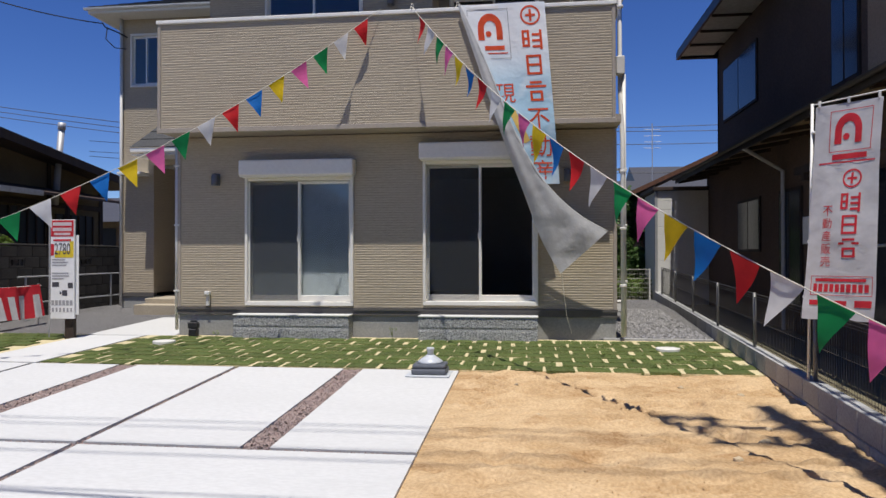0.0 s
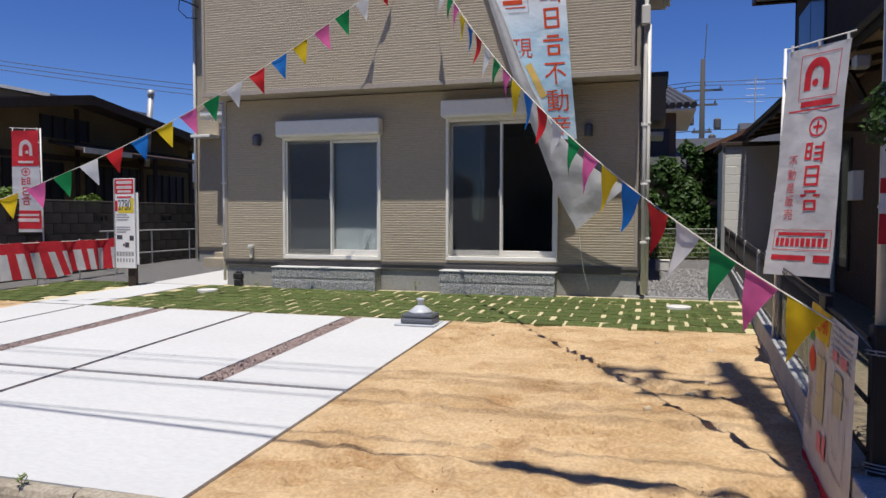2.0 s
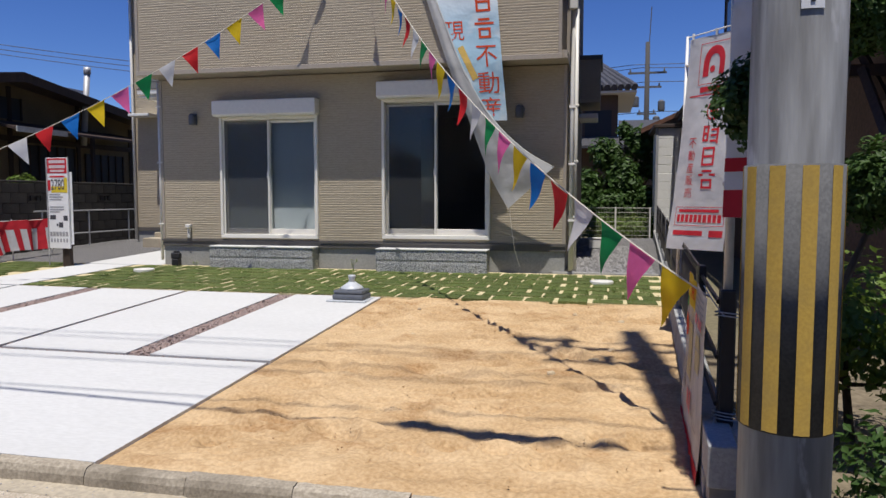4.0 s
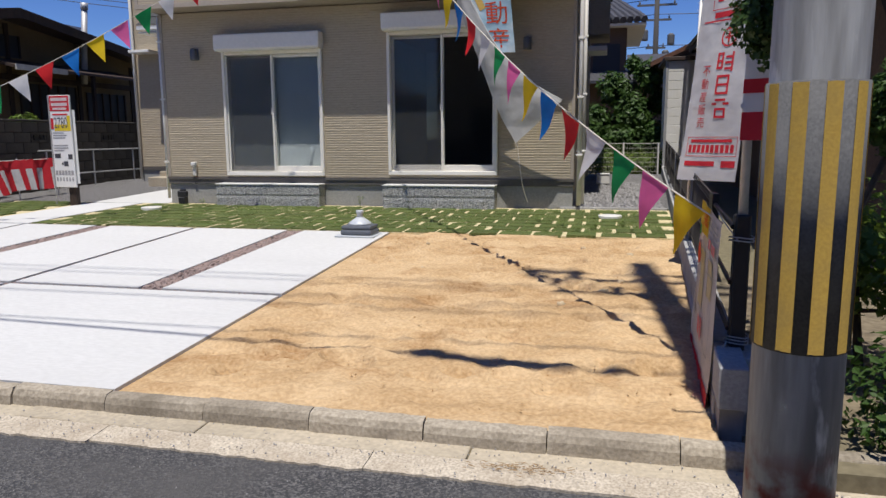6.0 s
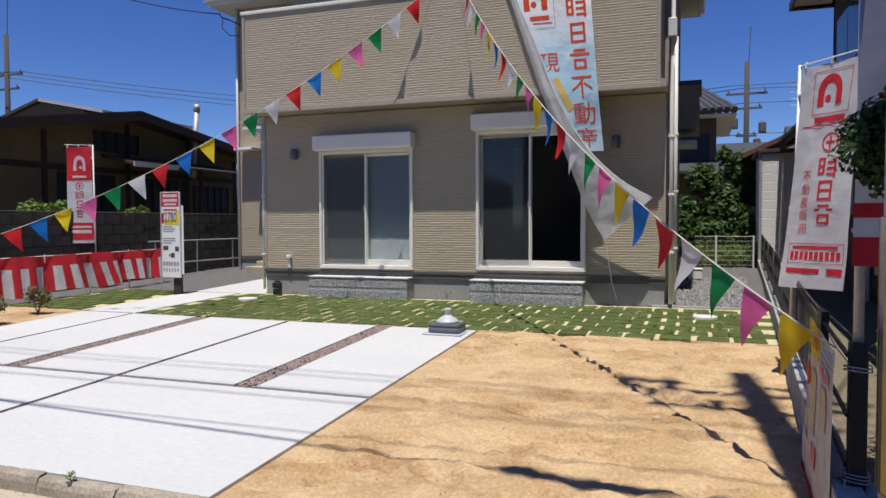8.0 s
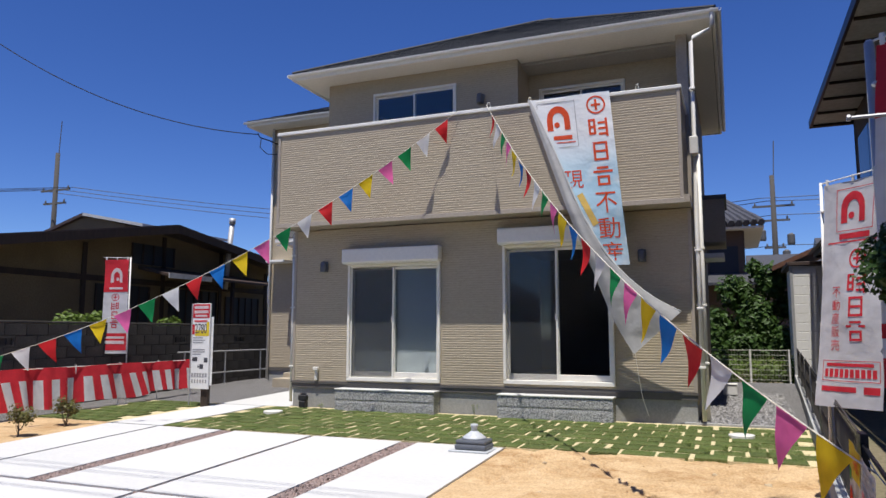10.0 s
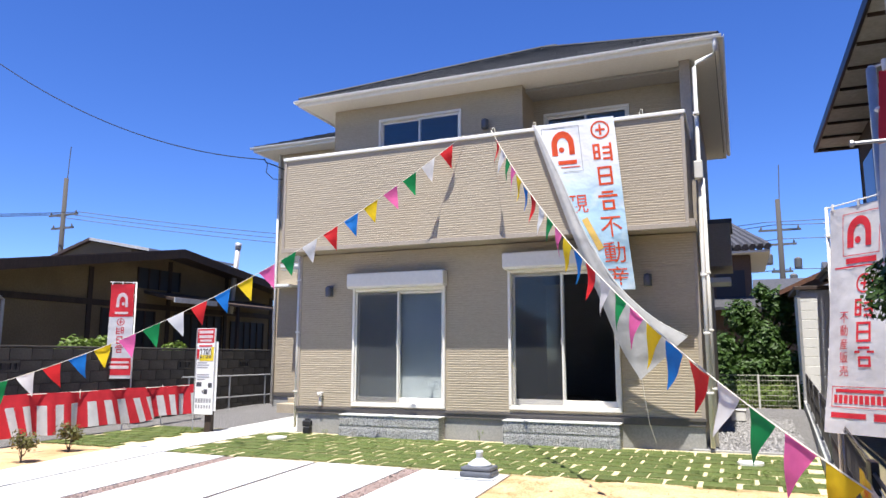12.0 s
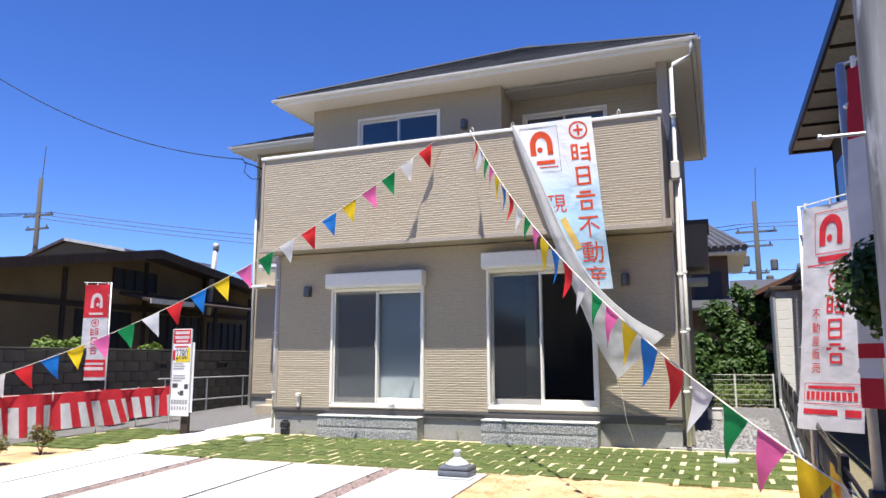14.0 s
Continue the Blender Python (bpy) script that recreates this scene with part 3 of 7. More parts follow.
def patio_window(x0, x1, z0, zf, z1, curtain):
    """A sliding terrace window with a shutter box above it."""
    w = part("window", bx(x0, x1, HY - 0.045, HY + 0.12, z0, z0 + 0.06, bevel=0.006), M["frame"], house, "cream aluminium sliding window under a shutter box")
    for a, b in ((x0, x0 + 0.045), (x1 - 0.045, x1)):
        part("jamb", bx(a, b, HY - 0.05, HY + 0.12, z0 + 0.06, zf, bevel=0.006), M["frame"], w)
    part("head", bx(x0 + 0.045, x1 - 0.045, HY - 0.04, HY + 0.12, zf - 0.05, zf, bevel=0.005), M["frame"], w)
    bm = bx(x0 - 0.035, x1 + 0.035, HY - 0.21, HY - 0.005, zf + 0.012, z1, bevel=0.02, seg=2)
    box(bm, x0 - 0.02, x1 + 0.02, HY - 0.19, HY + 0.1, zf, zf + 0.02)
    part("shutter_box", bm, M["frame"], w, "cream shutter box")
    mid = (x0 + x1) / 2
    for k, (a, b, yy) in enumerate(((x0 + 0.045, mid + 0.02, HY + 0.055), (mid - 0.02, x1 - 0.045, HY + 0.015))):
        s = part("sash", bx(a, b, yy, yy + 0.03, z0 + 0.065, z0 + 0.15, bevel=0.004), M["frame"], w)
        bm = bx(a, a + 0.04, yy, yy + 0.03, z0 + 0.15, zf - 0.055, bevel=0.004)
        box(bm, b - 0.04, b, yy, yy + 0.03, z0 + 0.15, zf - 0.055, bevel=0.004)
        box(bm, a, b, yy, yy + 0.03, zf - 0.10, zf - 0.055, bevel=0.004)
        part("stile", bm, M["frame"], w)
        g = part("pane", bx(a + 0.04, b - 0.04, yy + 0.012, yy + 0.018, z0 + 0.15, zf - 0.10), M["glass"], w)
        g.visible_shadow = False
    if curtain:
        part("insect_screen", bx(x0 + 0.06, mid, HY - 0.012, HY - 0.009, z0 + 0.08, zf - 0.07), M["screen"], w, "grey insect screen on the sliding half")
        bm = bx(x0 + 0.05, x0 + 0.075, HY - 0.02, HY, z0 + 0.065, zf - 0.055)
        box(bm, mid - 0.015, mid + 0.012, HY - 0.02, HY, z0 + 0.065, zf - 0.055)
        part("screen_frame", bm, M["frame"], w)
        bm = sheet(B(), 60, 4, lambda u, v: Vector((x0 + 0.05 + (x1 - x0 - 0.1) * u, HY + 0.125 + 0.002 * math.sin(u * 40), z0 + 0.12 + (zf - z0 - 0.17) * v)))
        part("lace_curtain", bm, M["lace"], w, "pale lace curtain drawn behind the glass", smooth=True)
    else:
        part("insect_screen", bx(x0 + 0.06, mid, HY - 0.012, HY - 0.009, z0 + 0.08, zf - 0.07), M["screen_thin"], w, "fine dark insect screen on the sliding half")
        bm = bx(mid - 0.015, mid + 0.012, HY - 0.02, HY, z0 + 0.065, zf - 0.055)
        part("screen_frame", bm, M["frame"], w)
    part("lock", bx(mid - 0.03, mid - 0.016, HY - 0.026, HY - 0.018, z0 + 0.95, z0 + 1.05, bevel=0.003), M["frame"], w)


patio_window(W1[0], W1[1], W1[2], 2.31, 2.555, True)
patio_window(W2[0], W2[1], W2[2], 2.515, 2.76, False)

# balcony
BY, BX0, BX1, BZ0, BZ1 = 9.975, -4.37, 2.175, 2.95, 4.525
balcony = part("balcony", bx(BX0 + 0.02, BX1 + 0.08, BY + 0.02, UY + 0.1, BZ0 - 0.005, BZ0 + 0.1), M["corner"], house, "beige ribbed balcony parapet with a pale metal cap")
bm = siding(B(), (BX0 + 0.045, BY), (BX1 - 0.045, BY), BZ0 + 0.05, BZ1, (0, -1))
box(bm, BX0 + 0.02, BX1 - 0.02, BY + 0.001, BY + 0.13, BZ0 + 0.1, BZ1)
part("parapet", bm, M["siding"], balcony)
bm = siding(B(), (BX1, BY + 0.04), (BX1, UY + 0.05), BZ0 + 0.05, BZ1, (1, 0))
box(bm, BX1 - 0.13, BX1 - 0.001, BY + 0.131, UY + 0.05, BZ0 + 0.1, BZ1)
part("parapet_side", bm, M["siding"], balcony)
bm = siding(B(), (BX0, UY + 0.4), (BX0, BY + 0.04), BZ0 + 0.05, BZ1, (-1, 0))
box(bm, BX0 + 0.001, BX0 + 0.13, BY + 0.131, UY + 0.4, BZ0 + 0.1, BZ1)
part("parapet_side", bm, M["siding"], balcony)
for x in (BX0 - 0.006, BX1 - 0.042):
    part("corner_trim", bx(x, x + 0.048, BY - 0.016, BY + 0.04, BZ0 + 0.04, BZ1 + 0.001, bevel=0.004), M["corner"], balcony)
part("bottom_trim", bx(BX0 - 0.01, BX1 + 0.012, BY - 0.02, BY + 0.03, BZ0 - 0.02, BZ0 + 0.05, bevel=0.004), M["corner"], balcony)
bm = bx(BX0 - 0.025, BX1 + 0.025, BY - 0.03, BY + 0.16, BZ1, BZ1 + 0.055, bevel=0.008)
box(bm, BX1 - 0.15, BX1 + 0.025, BY + 0.16, UY, BZ1, BZ1 + 0.055, bevel=0.008)
box(bm, BX0 - 0.025, BX0 + 0.15, BY + 0.16, UY + 0.35, BZ1, BZ1 + 0.055, bevel=0.008)
part("cap", bm, M["cap"], balcony, "pale metal parapet cap")

# upper floor: a bay with a low window, and a recess behind the balcony
BAYX0, BAYX1, RY = -4.2, -0.50, 12.02
EZ = 5.83                                          # underside of the eaves
upper = part("upper_wall", bx(BAYX0 + 0.1, BAYX1, UY + 0.16, UY + 0.2, 2.95, 4.4), M["room"], house)
UW = (-3.25, -1.62, 4.6, 5.55)
wall_panels(upper, BAYX0, BAYX1, UY, 2.95, EZ, [UW])
bm = siding(B(), (BAYX1, UY), (BAYX1, RY), 2.95, EZ, (1, 0))
box(bm, BAYX1 - 0.13, BAYX1 - 0.001, UY + 0.151, RY, 2.95, EZ)
part("bay_side", bm, M["siding"], upper)
bm = siding(B(), (BAYX0, RY + 2), (BAYX0, UY), 2.95, EZ, (-1, 0))
box(bm, BAYX0 + 0.001, BAYX0 + 0.13, UY + 0.151, RY + 2, 2.95, EZ)
part("bay_side", bm, M["siding"], upper)
RW = (-0.31, 1.185, 3.05, 5.50)
wall_panels(upper, BAYX1, HX1 - 0.14, RY, 2.95, EZ, [RW])
part("corner_post", bx(HX1 - 0.17, HX1 - 0.005, UY - 0.03, UY + 0.18, 2.95, EZ, bevel=0.006), M["corner"], house, "beige boxed post under the eaves")
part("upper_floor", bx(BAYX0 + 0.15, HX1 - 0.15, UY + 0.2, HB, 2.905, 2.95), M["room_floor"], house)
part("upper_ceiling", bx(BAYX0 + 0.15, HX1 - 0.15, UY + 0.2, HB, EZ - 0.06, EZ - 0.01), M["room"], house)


def sash_window(x0, x1, y, z0, z1, parent=house, label="cream framed sliding window"):
    w = part("window", bx(x0, x1, y - 0.03, y + 0.1, z0, z0 + 0.045, bevel=0.005), M["frame"], parent, label)
    part("head", bx(x0, x1, y - 0.03, y + 0.1, z1 - 0.045, z1, bevel=0.005), M["frame"], w)
    for a in (x0, x1 - 0.04):
        part("jamb", bx(a, a + 0.04, y - 0.03, y + 0.1, z0 + 0.045, z1 - 0.045, bevel=0.005), M["frame"], w)
    mid = (x0 + x1) / 2
    for a, b, yy in ((x0 + 0.04, mid + 0.02, y + 0.04), (mid - 0.02, x1 - 0.04, y + 0.005)):
        bm = B()
        for c, d in ((a, a + 0.032), (b - 0.032, b)):
            box(bm, c, d, yy, yy + 0.028, z0 + 0.05, z1 - 0.05, bevel=0.003)
        for c, d in ((z0 + 0.05, z0 + 0.09), (z1 - 0.09, z1 - 0.05)):
            box(bm, a + 0.032, b - 0.032, yy, yy + 0.028, c, d, bevel=0.003)
        part("sash", bm, M["frame"], w)
        part("pane", bx(a + 0.03, b - 0.03, yy + 0.01, yy + 0.016, z0 + 0.09, z1 - 0.09), M["glass"], w).visible_shadow = False
    return w


sash_window(*UW[:2], UY, *UW[2:])
sash_window(*RW[:2], RY, *RW[2:])
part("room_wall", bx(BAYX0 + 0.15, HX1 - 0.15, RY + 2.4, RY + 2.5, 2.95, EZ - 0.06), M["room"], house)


# hip roof of slate courses
def slope(a, b, c, d, courses):
    """Slate courses between the eave a-b and the top d-c; each course laps over the one below."""
    a, b, c, d = (Vector(p) for p in (a, b, c, d))
    nrm = (b - a).cross(d - a).normalized()
    if nrm.z < 0:
        nrm = -nrm
    out = []
    for k in range(courses):
        bm = B()
        s0, s1 = k / courses, min((k + 1.12) / courses, 1)
        n = max(2, int((b - a).length / 0.45))
        lo = [a.lerp(d, s0).lerp(b.lerp(c, s0), i / n) for i in range(n + 1)]
        hi = [a.lerp(d, s1).lerp(b.lerp(c, s1), i / n) for i in range(n + 1)]
        up = [bm.verts.new(p + nrm * (0.018 + 0.004 * n3(p.x * 9, p.y * 9, k))) for p in lo]
        un = [bm.verts.new(p + nrm * 0.002) for p in lo]
        tp = [bm.verts.new(p + nrm * 0.004) for p in hi]
        for i in range(n):
            bm.faces.new((up[i], up[i + 1], tp[i + 1], tp[i]))
            bm.faces.new((un[i], un[i + 1], up[i + 1], up[i]))
        out.append(bm)
    return out


def slated(parent, a, b, c, d, courses):
    for bm in slope(a, b, c, d, courses):
        part("slate_course", bm, M["slate"], parent)


def poly_deck(pts):
    """A flat sheathing under the slates."""
    bm = B()
    bm.faces.new([bm.verts.new(p) for p in pts])
    return bm


def hip_roof(x0, x1, y0, y1, z, rise, ridge, parent_label):
    """ridge: the two ends of the ridge in plan."""
    (ax, ay), (bx_, by_) = ridge
    zt = z + rise
    flat_ridge = abs(by_ - ay) < 0.01
    L, R = (ax, ay, zt), (bx_, by_, zt)
    roof = part("roof", poly_deck([(x0, y0, z), (x1, y0, z), (x1, y1, z), (x0, y1, z)]), M["slate"], house, parent_label)
    slated(roof, (x0, y0, z), (x1, y0, z), R, L, 16)
    slated(roof, (x1, y0, z), (x1, y1, z), R, R, 16)
    slated(roof, (x0, y1, z), (x0, y0, z), L, L, 16)
    slated(roof, (x1, y1, z), (x0, y1, z), L, R, 16)
    bm = B()
    for p, q in (((x0, y0, z), (ax, ay, zt)), ((x1, y0, z), (ax, ay, zt)), ((x1, y1, z), (bx_, by_, zt)), ((x0, y1, z), (bx_, by_, zt)), ((ax, ay, zt), (bx_, by_, zt))):
        p, q = Vector(p) + Vector((0, 0, 0.02)), Vector(q) + Vector((0, 0, 0.02))
        if (p - q).length > 0.1:
            tube(bm, [p.lerp(q, i / 8) for i in range(9)], 0.028, 6)
    part("hip_cap", bm, M["slate"], roof)
    return roof


EX0, EX1, EYF, EYB = -4.68, 2.67, 10.76, HB + 0.5
main_roof = hip_roof(EX0, EX1, EYF, EYB, EZ + 0.12, 1.78, ((-0.85, 14.1), (-0.55, 14.1)), "dark grey slate hip roof")
part("soffit", bx(EX0 + 0.06, EX1 - 0.06, EYF + 0.06, EYB - 0.06, EZ, EZ + 0.02), M["soffit"], house, "pale soffit boards")
bm = B()
for a in ((EX0, EX1, EYF, EYF + 0.05), (EX0, EX1, EYB - 0.05, EYB), (EX0, EX0 + 0.05, EYF + 0.05, EYB - 0.05), (EX1 - 0.05, EX1, EYF + 0.05, EYB - 0.05)):
    box(bm, *a, EZ - 0.01, EZ + 0.115, bevel=0.004)
part("fascia", bm, M["fascia"], house, "white fascia board")
bm = B()


def gutter_profile(bm, p, q):
    """A half-round eaves gutter from p to q, opening upwards."""
    p, q = Vector(p), Vector(q)
    d = (q - p).normalized()
    s = d.cross(Vector((0, 0, 1)))
    rows = []
    for c in (p, q):
        rows.append([bm.verts.new(c + s * (r * math.cos(a)) + Vector((0, 0, r * math.sin(a) * 1.1))) for r, rng in ((0.042, range(9)), (0.037, range(8, -1, -1)))
                     for a in [math.pi + math.pi * i / 8 for i in rng]])
    n = len(rows[0])
    for i in range(n):
        bm.faces.new((rows[0][i], rows[0][(i + 1) % n], rows[1][(i + 1) % n], rows[1][i]))
    bm.faces.new(rows[0][::-1])
    bm.faces.new(rows[1])


gutter_profile(bm, (EX0 - 0.05, EYF - 0.044, EZ + 0.085), (EX1 + 0.05, EYF - 0.044, EZ + 0.085))
gutter_profile(bm, (EX1 + 0.044, EYF - 0.05, EZ + 0.085), (EX1 + 0.044, EYB, EZ + 0.085))
gutter_profile(bm, (EX0 - 0.044, EYB, EZ + 0.085), (EX0 - 0.044, EYF - 0.05, EZ + 0.085))
part("eaves_gutter", bm, M["fascia"], house, "white half-round gutter")

# rain pipes at the corner
pipe = thing("rain_pipe", (2.3, 10.36, 0.0), "cream rain pipe with brackets down the house corner", "rain pipe", group="rain pipes")
part("pipe", tube(B(), [(2.62, 10.72, EZ + 0.1), (2.62, 10.74, EZ - 0.14), (2.58, 10.76, EZ - 0.20), (2.35, 10.72, EZ - 0.30), (2.315, 10.7, EZ - 0.38), (2.315, 10.62, 3.5), (2.315, 10.36, 2.75), (2.315, 10.36, 0.0)], 0.032, 10), M["pipe"], pipe, smooth=True)
for z in (0.7, 1.5, 2.3, 3.9, 4.7):
    part("bracket", bx(2.27, 2.36, 10.32 if z < 3 else 10.58, 10.40 if z < 3 else 10.66, z, z + 0.03, bevel=0.004), M["pipe"], pipe)
part("hopper", bx(2.25, 2.37, 10.5, 10.64, 3.72, 3.98, bevel=0.012), M["pipe"], pipe)
pipe2 = thing("rain_pipe", (2.33, 10.5, 0.0), "cream rain pipe with brackets down the house corner", "rain pipe", group="rain pipes")
part("pipe", tube(B(), [(2.36, 10.56, 3.72), (2.36, 10.56, 0.0)], 0.028, 10), M["pipe"], pipe2, smooth=True)
for z in (0.75, 1.55, 2.35):
    part("bracket", bx(2.26, 2.4, 10.53, 10.6, z, z + 0.03, bevel=0.004), M["pipe"], pipe2)
pipe3 = thing("rain_pipe", (-4.3, 10.4, 0.0), "thin cream rain pipe on the house corner", "rain pipe", group="rain pipes")
part("pipe", tube(B(), [(-4.32, 10.44, 2.9), (-4.32, 10.44, 0.02)], 0.026, 10), M["pipe"], pipe3, smooth=True)
for z in (0.6, 1.6, 2.5):
    part("bracket", bx(-4.36, -4.27, 10.41, 10.47, z, z + 0.025, bevel=0.003), M["pipe"], pipe3)

# the wing with the entrance
WZ = 6.14
wing = part("wing_wall", bx(WX + 0.1, HX0, WY + 0.16, WY + 0.2, 3.0, 4.2), M["room"], house)
wall_panels(wing, WX + 0.045, HX0, WY, 3.05, WZ, [(WX + 0.2, WX + 0.9, 4.7, 5.83)])
wall_panels(wing, WX + 0.045, WX + 0.72, WY, 0.37, 3.05, [])
sash_window(WX + 0.2, WX + 0.9, WY, 4.7, 5.83)
bm = siding(B(), (WX, HB), (WX, WY), 0.37, WZ, (-1, 0))
box(bm, WX + 0.001, WX + 0.14, WY + 0.151, HB, 0.3, WZ)
part("side_wall", bm, M["siding"], house)
part("corner_trim", bx(WX - 0.004, WX + 0.045, WY - 0.016, WY + 0.1, 0.37, WZ, bevel=0.004), M["corner"], house)
bm = siding(B(), (WX + 0.72, WY), (WX + 0.72, WY + 1.1), 0.37, 3.05, (1, 0))
box(bm, WX + 0.6, WX + 0.719, WY + 0.151, WY + 1.1, 0.37, 3.05)
part("porch_wall", bm, M["siding"], house)
wall_panels(wing, WX + 0.72, HX0, WY + 1.1, 0.3, 3.05, [])
part("porch_ceiling", bx(WX + 0.6, HX0, WY + 0.151, WY + 1.1, 3.05, 3.1), M["soffit"], house)
bm = bx(WX + 0.01, WX + 0.72, WY + 0.01, HB, -0.2, 0.3)
part("foundation", bm, M["found"], house)
part("drip_edge", bx(WX - 0.01, WX + 0.73, WY - 0.02, WY + 0.1, 0.3, 0.368), M["drip"], house)
wroof = part("wing_roof", poly_deck([(WX - 0.4, WY - 0.45, WZ + 0.11), (BAYX0, WY - 0.45, WZ + 0.11), (BAYX0, HB, WZ + 0.11), (WX - 0.4, HB, WZ + 0.11)]), M["slate"], house)
slated(wroof, (WX - 0.45, WY - 0.5, WZ + 0.12), (BAYX0, WY - 0.5, WZ + 0.12), (BAYX0, WY + 2.2, WZ + 1.3), (WX + 2.0, WY + 2.2, WZ + 1.3), 12)
slated(wroof, (WX - 0.45, HB, WZ + 0.12), (WX - 0.45, WY - 0.5, WZ + 0.12), (WX + 2.0, WY + 2.2, WZ + 1.3), (WX + 2.0, HB, WZ + 1.3), 12)
bm = bx(WX - 0.45, BAYX0 - 0.001, WY - 0.5, WY - 0.45, WZ - 0.01, WZ + 0.115, bevel=0.004)
box(bm, WX - 0.45, WX - 0.4, WY - 0.45, HB, WZ - 0.01, WZ + 0.115, bevel=0.004)
part("fascia", bm, M["fascia"], house)
part("soffit", bx(WX - 0.4, BAYX0 + 0.05, WY - 0.45, HB, WZ + 0.003, WZ + 0.018), M["soffit"], house)
bm = B()
gutter_profile(bm, (WX - 0.5, WY - 0.544, WZ + 0.085), (BAYX0, WY - 0.544, WZ + 0.085))
part("eaves_gutter", bm, M["fascia"], house)
# small canopy roof over the entrance and a flat ledge
canopy = part("canopy_roof", bx(-6.7, -4.32, 13.6, WY, 3.2, 3.31), M["fascia"], house, "small slate canopy over the entrance")
slated(canopy, (-6.95, 13.55, 3.32), (-4.3, 13.55, 3.32), (-4.3, WY, 4.05), (-6.45, WY, 4.05), 4)
bm = bx(-6.95, -4.3, 13.55, 13.6, 3.23, 3.31, bevel=0.004)
box(bm, -6.95, -4.3, 13.6, WY, 3.17, 3.19)
part("canopy_fascia", bm, M["fascia"], house)
part("ledge", bx(WX + 0.1, WX + 0.62, WY - 0.35, WY, 2.82, 2.88, bevel=0.008), M["fascia"], house)
part("rain_pipe_left", tube(B(), [(WX + 0.02, WY - 0.06, WZ), (WX + 0.02, WY - 0.06, 0.1)], 0.03, 10), M["pipe"], house, smooth=True)
porch = thing("porch_step", (-5.4, 13.6, 0.1), "beige tiled entrance step", "step", kind="structure")
part("tread", bx(-6.6, -4.3, 13.5, 15.3, 0.0, 0.30, bevel=0.01), M["gutter"], porch)
part("tread", bx(-6.6, -4.3, 13.1, 13.49, 0.0, 0.2, bevel=0.01), M["gutter"], porch)

# stone steps below the windows


def garden_step(x0, x1):
    s = thing("garden_step", ((x0 + x1) / 2, 10.3, 0.0), "grey rough concrete block step below the terrace window", "step", group="garden steps")
    for z0, z1 in ((-0.12, 0.095), (0.098, 0.262)):
        bm = B()
        n = 44
        def face(u, v, z0=z0, z1=z1):
            x = x0 + (x1 - x0) * u
            e = min(u, 1 - u, v, 1 - v)
            return Vector((x, 10.185 - (0.006 + 0.005 * n3(x * 40, v * 8, z0 * 20)) * (e > 0.001), z0 + (z1 - z0) * v))
        sheet(bm, n * 2, 6, face)
        box(bm, x0, x1, 10.186, 10.43, z0, z1)
        part("block_course", bm, M["block_step"], s)
    part("top_slab", bx(x0 - 0.006, x1 + 0.006, 10.168, 10.43, 0.264, 0.284, bevel=0.005), M["step_top"], s)


garden_step(-3.31, -1.57)
garden_step(-0.555, 1.13)

# ---------------------------------------------------------------- fittings on the house
def wall_lamp(x, y, z):
    t = thing("wall_lamp", (x, y, z), "dark grey wall lamp on the siding", "lamp", group="wall lamps")
    part("back_plate", bx(x - 0.055, x + 0.055, y - 0.03, y - 0.002, z - 0.09, z + 0.09, bevel=0.012, seg=2), M["lamp_grey"], t)
    part("hood", lathe(B(), (x, y - 0.07, z - 0.09), [(0.05, 0), (0.055, 0.02), (0.055, 0.13), (0.045, 0.165), (0.015, 0.18)], 16), M["lamp_grey"], t, smooth=True)


wall_lamp(-3.67, HY - 0.012, 2.29)
wall_lamp(1.56, HY - 0.012, 2.28)
wall_lamp(-1.16, UY - 0.012, 5.2)
v = thing("vent_cover", (-3.8, HY, 0.5), "cream drain pipe cover low on the siding", "pipe")
part("cover", bx(-3.84, -3.76, HY - 0.09, HY - 0.012, 0.55, 0.61, bevel=0.012, seg=2), M["pipe"], v)
part("duct", bx(-3.825, -3.775, HY - 0.06, HY - 0.012, 0.39, 0.55, bevel=0.008), M["pipe"], v)
M["dark"] = plain("dark_plastic", (0.02, 0.02, 0.022), 0.5)
s = thing("spotlight", (-3.98, 10.3, 0.0), "small black garden spotlight on the turf by the house", "spotlight")
part("base", bx(-4.04, -3.92, 10.25, 10.36, -0.08, 0.05, bevel=0.01), M["dark"], s)
part("head", bx(-4.06, -3.90, 10.26, 10.34, 0.055, 0.15, bevel=0.012, m=None), M["dark"], s)
part("fin", bx(-4.03, -3.93, 10.29, 10.33, 0.15, 0.18, bevel=0.006), M["dark"], s)


def lid(x, y, r=0.15):
    t = thing("drain_lid", (x, y, gz(y)), "round pale plastic drain lid set in the turf", "drain lid", group="drain lids")
    part("rim", lathe(B(), (x, y, gz(y) - 0.02), [(r, 0), (r, 0.052), (r - 0.008, 0.058), (r - 0.02, 0.058), (r - 0.021, 0.05)], 28), M["cap"], t)
    part("cover", lathe(B(), (x, y, gz(y) + 0.028), [(r - 0.024, 0), (r - 0.024, 0.008), (0.03, 0.012)], 28), M["cap"], t)


lid(-4.04, 9.55)
lid(2.76, 9.5)

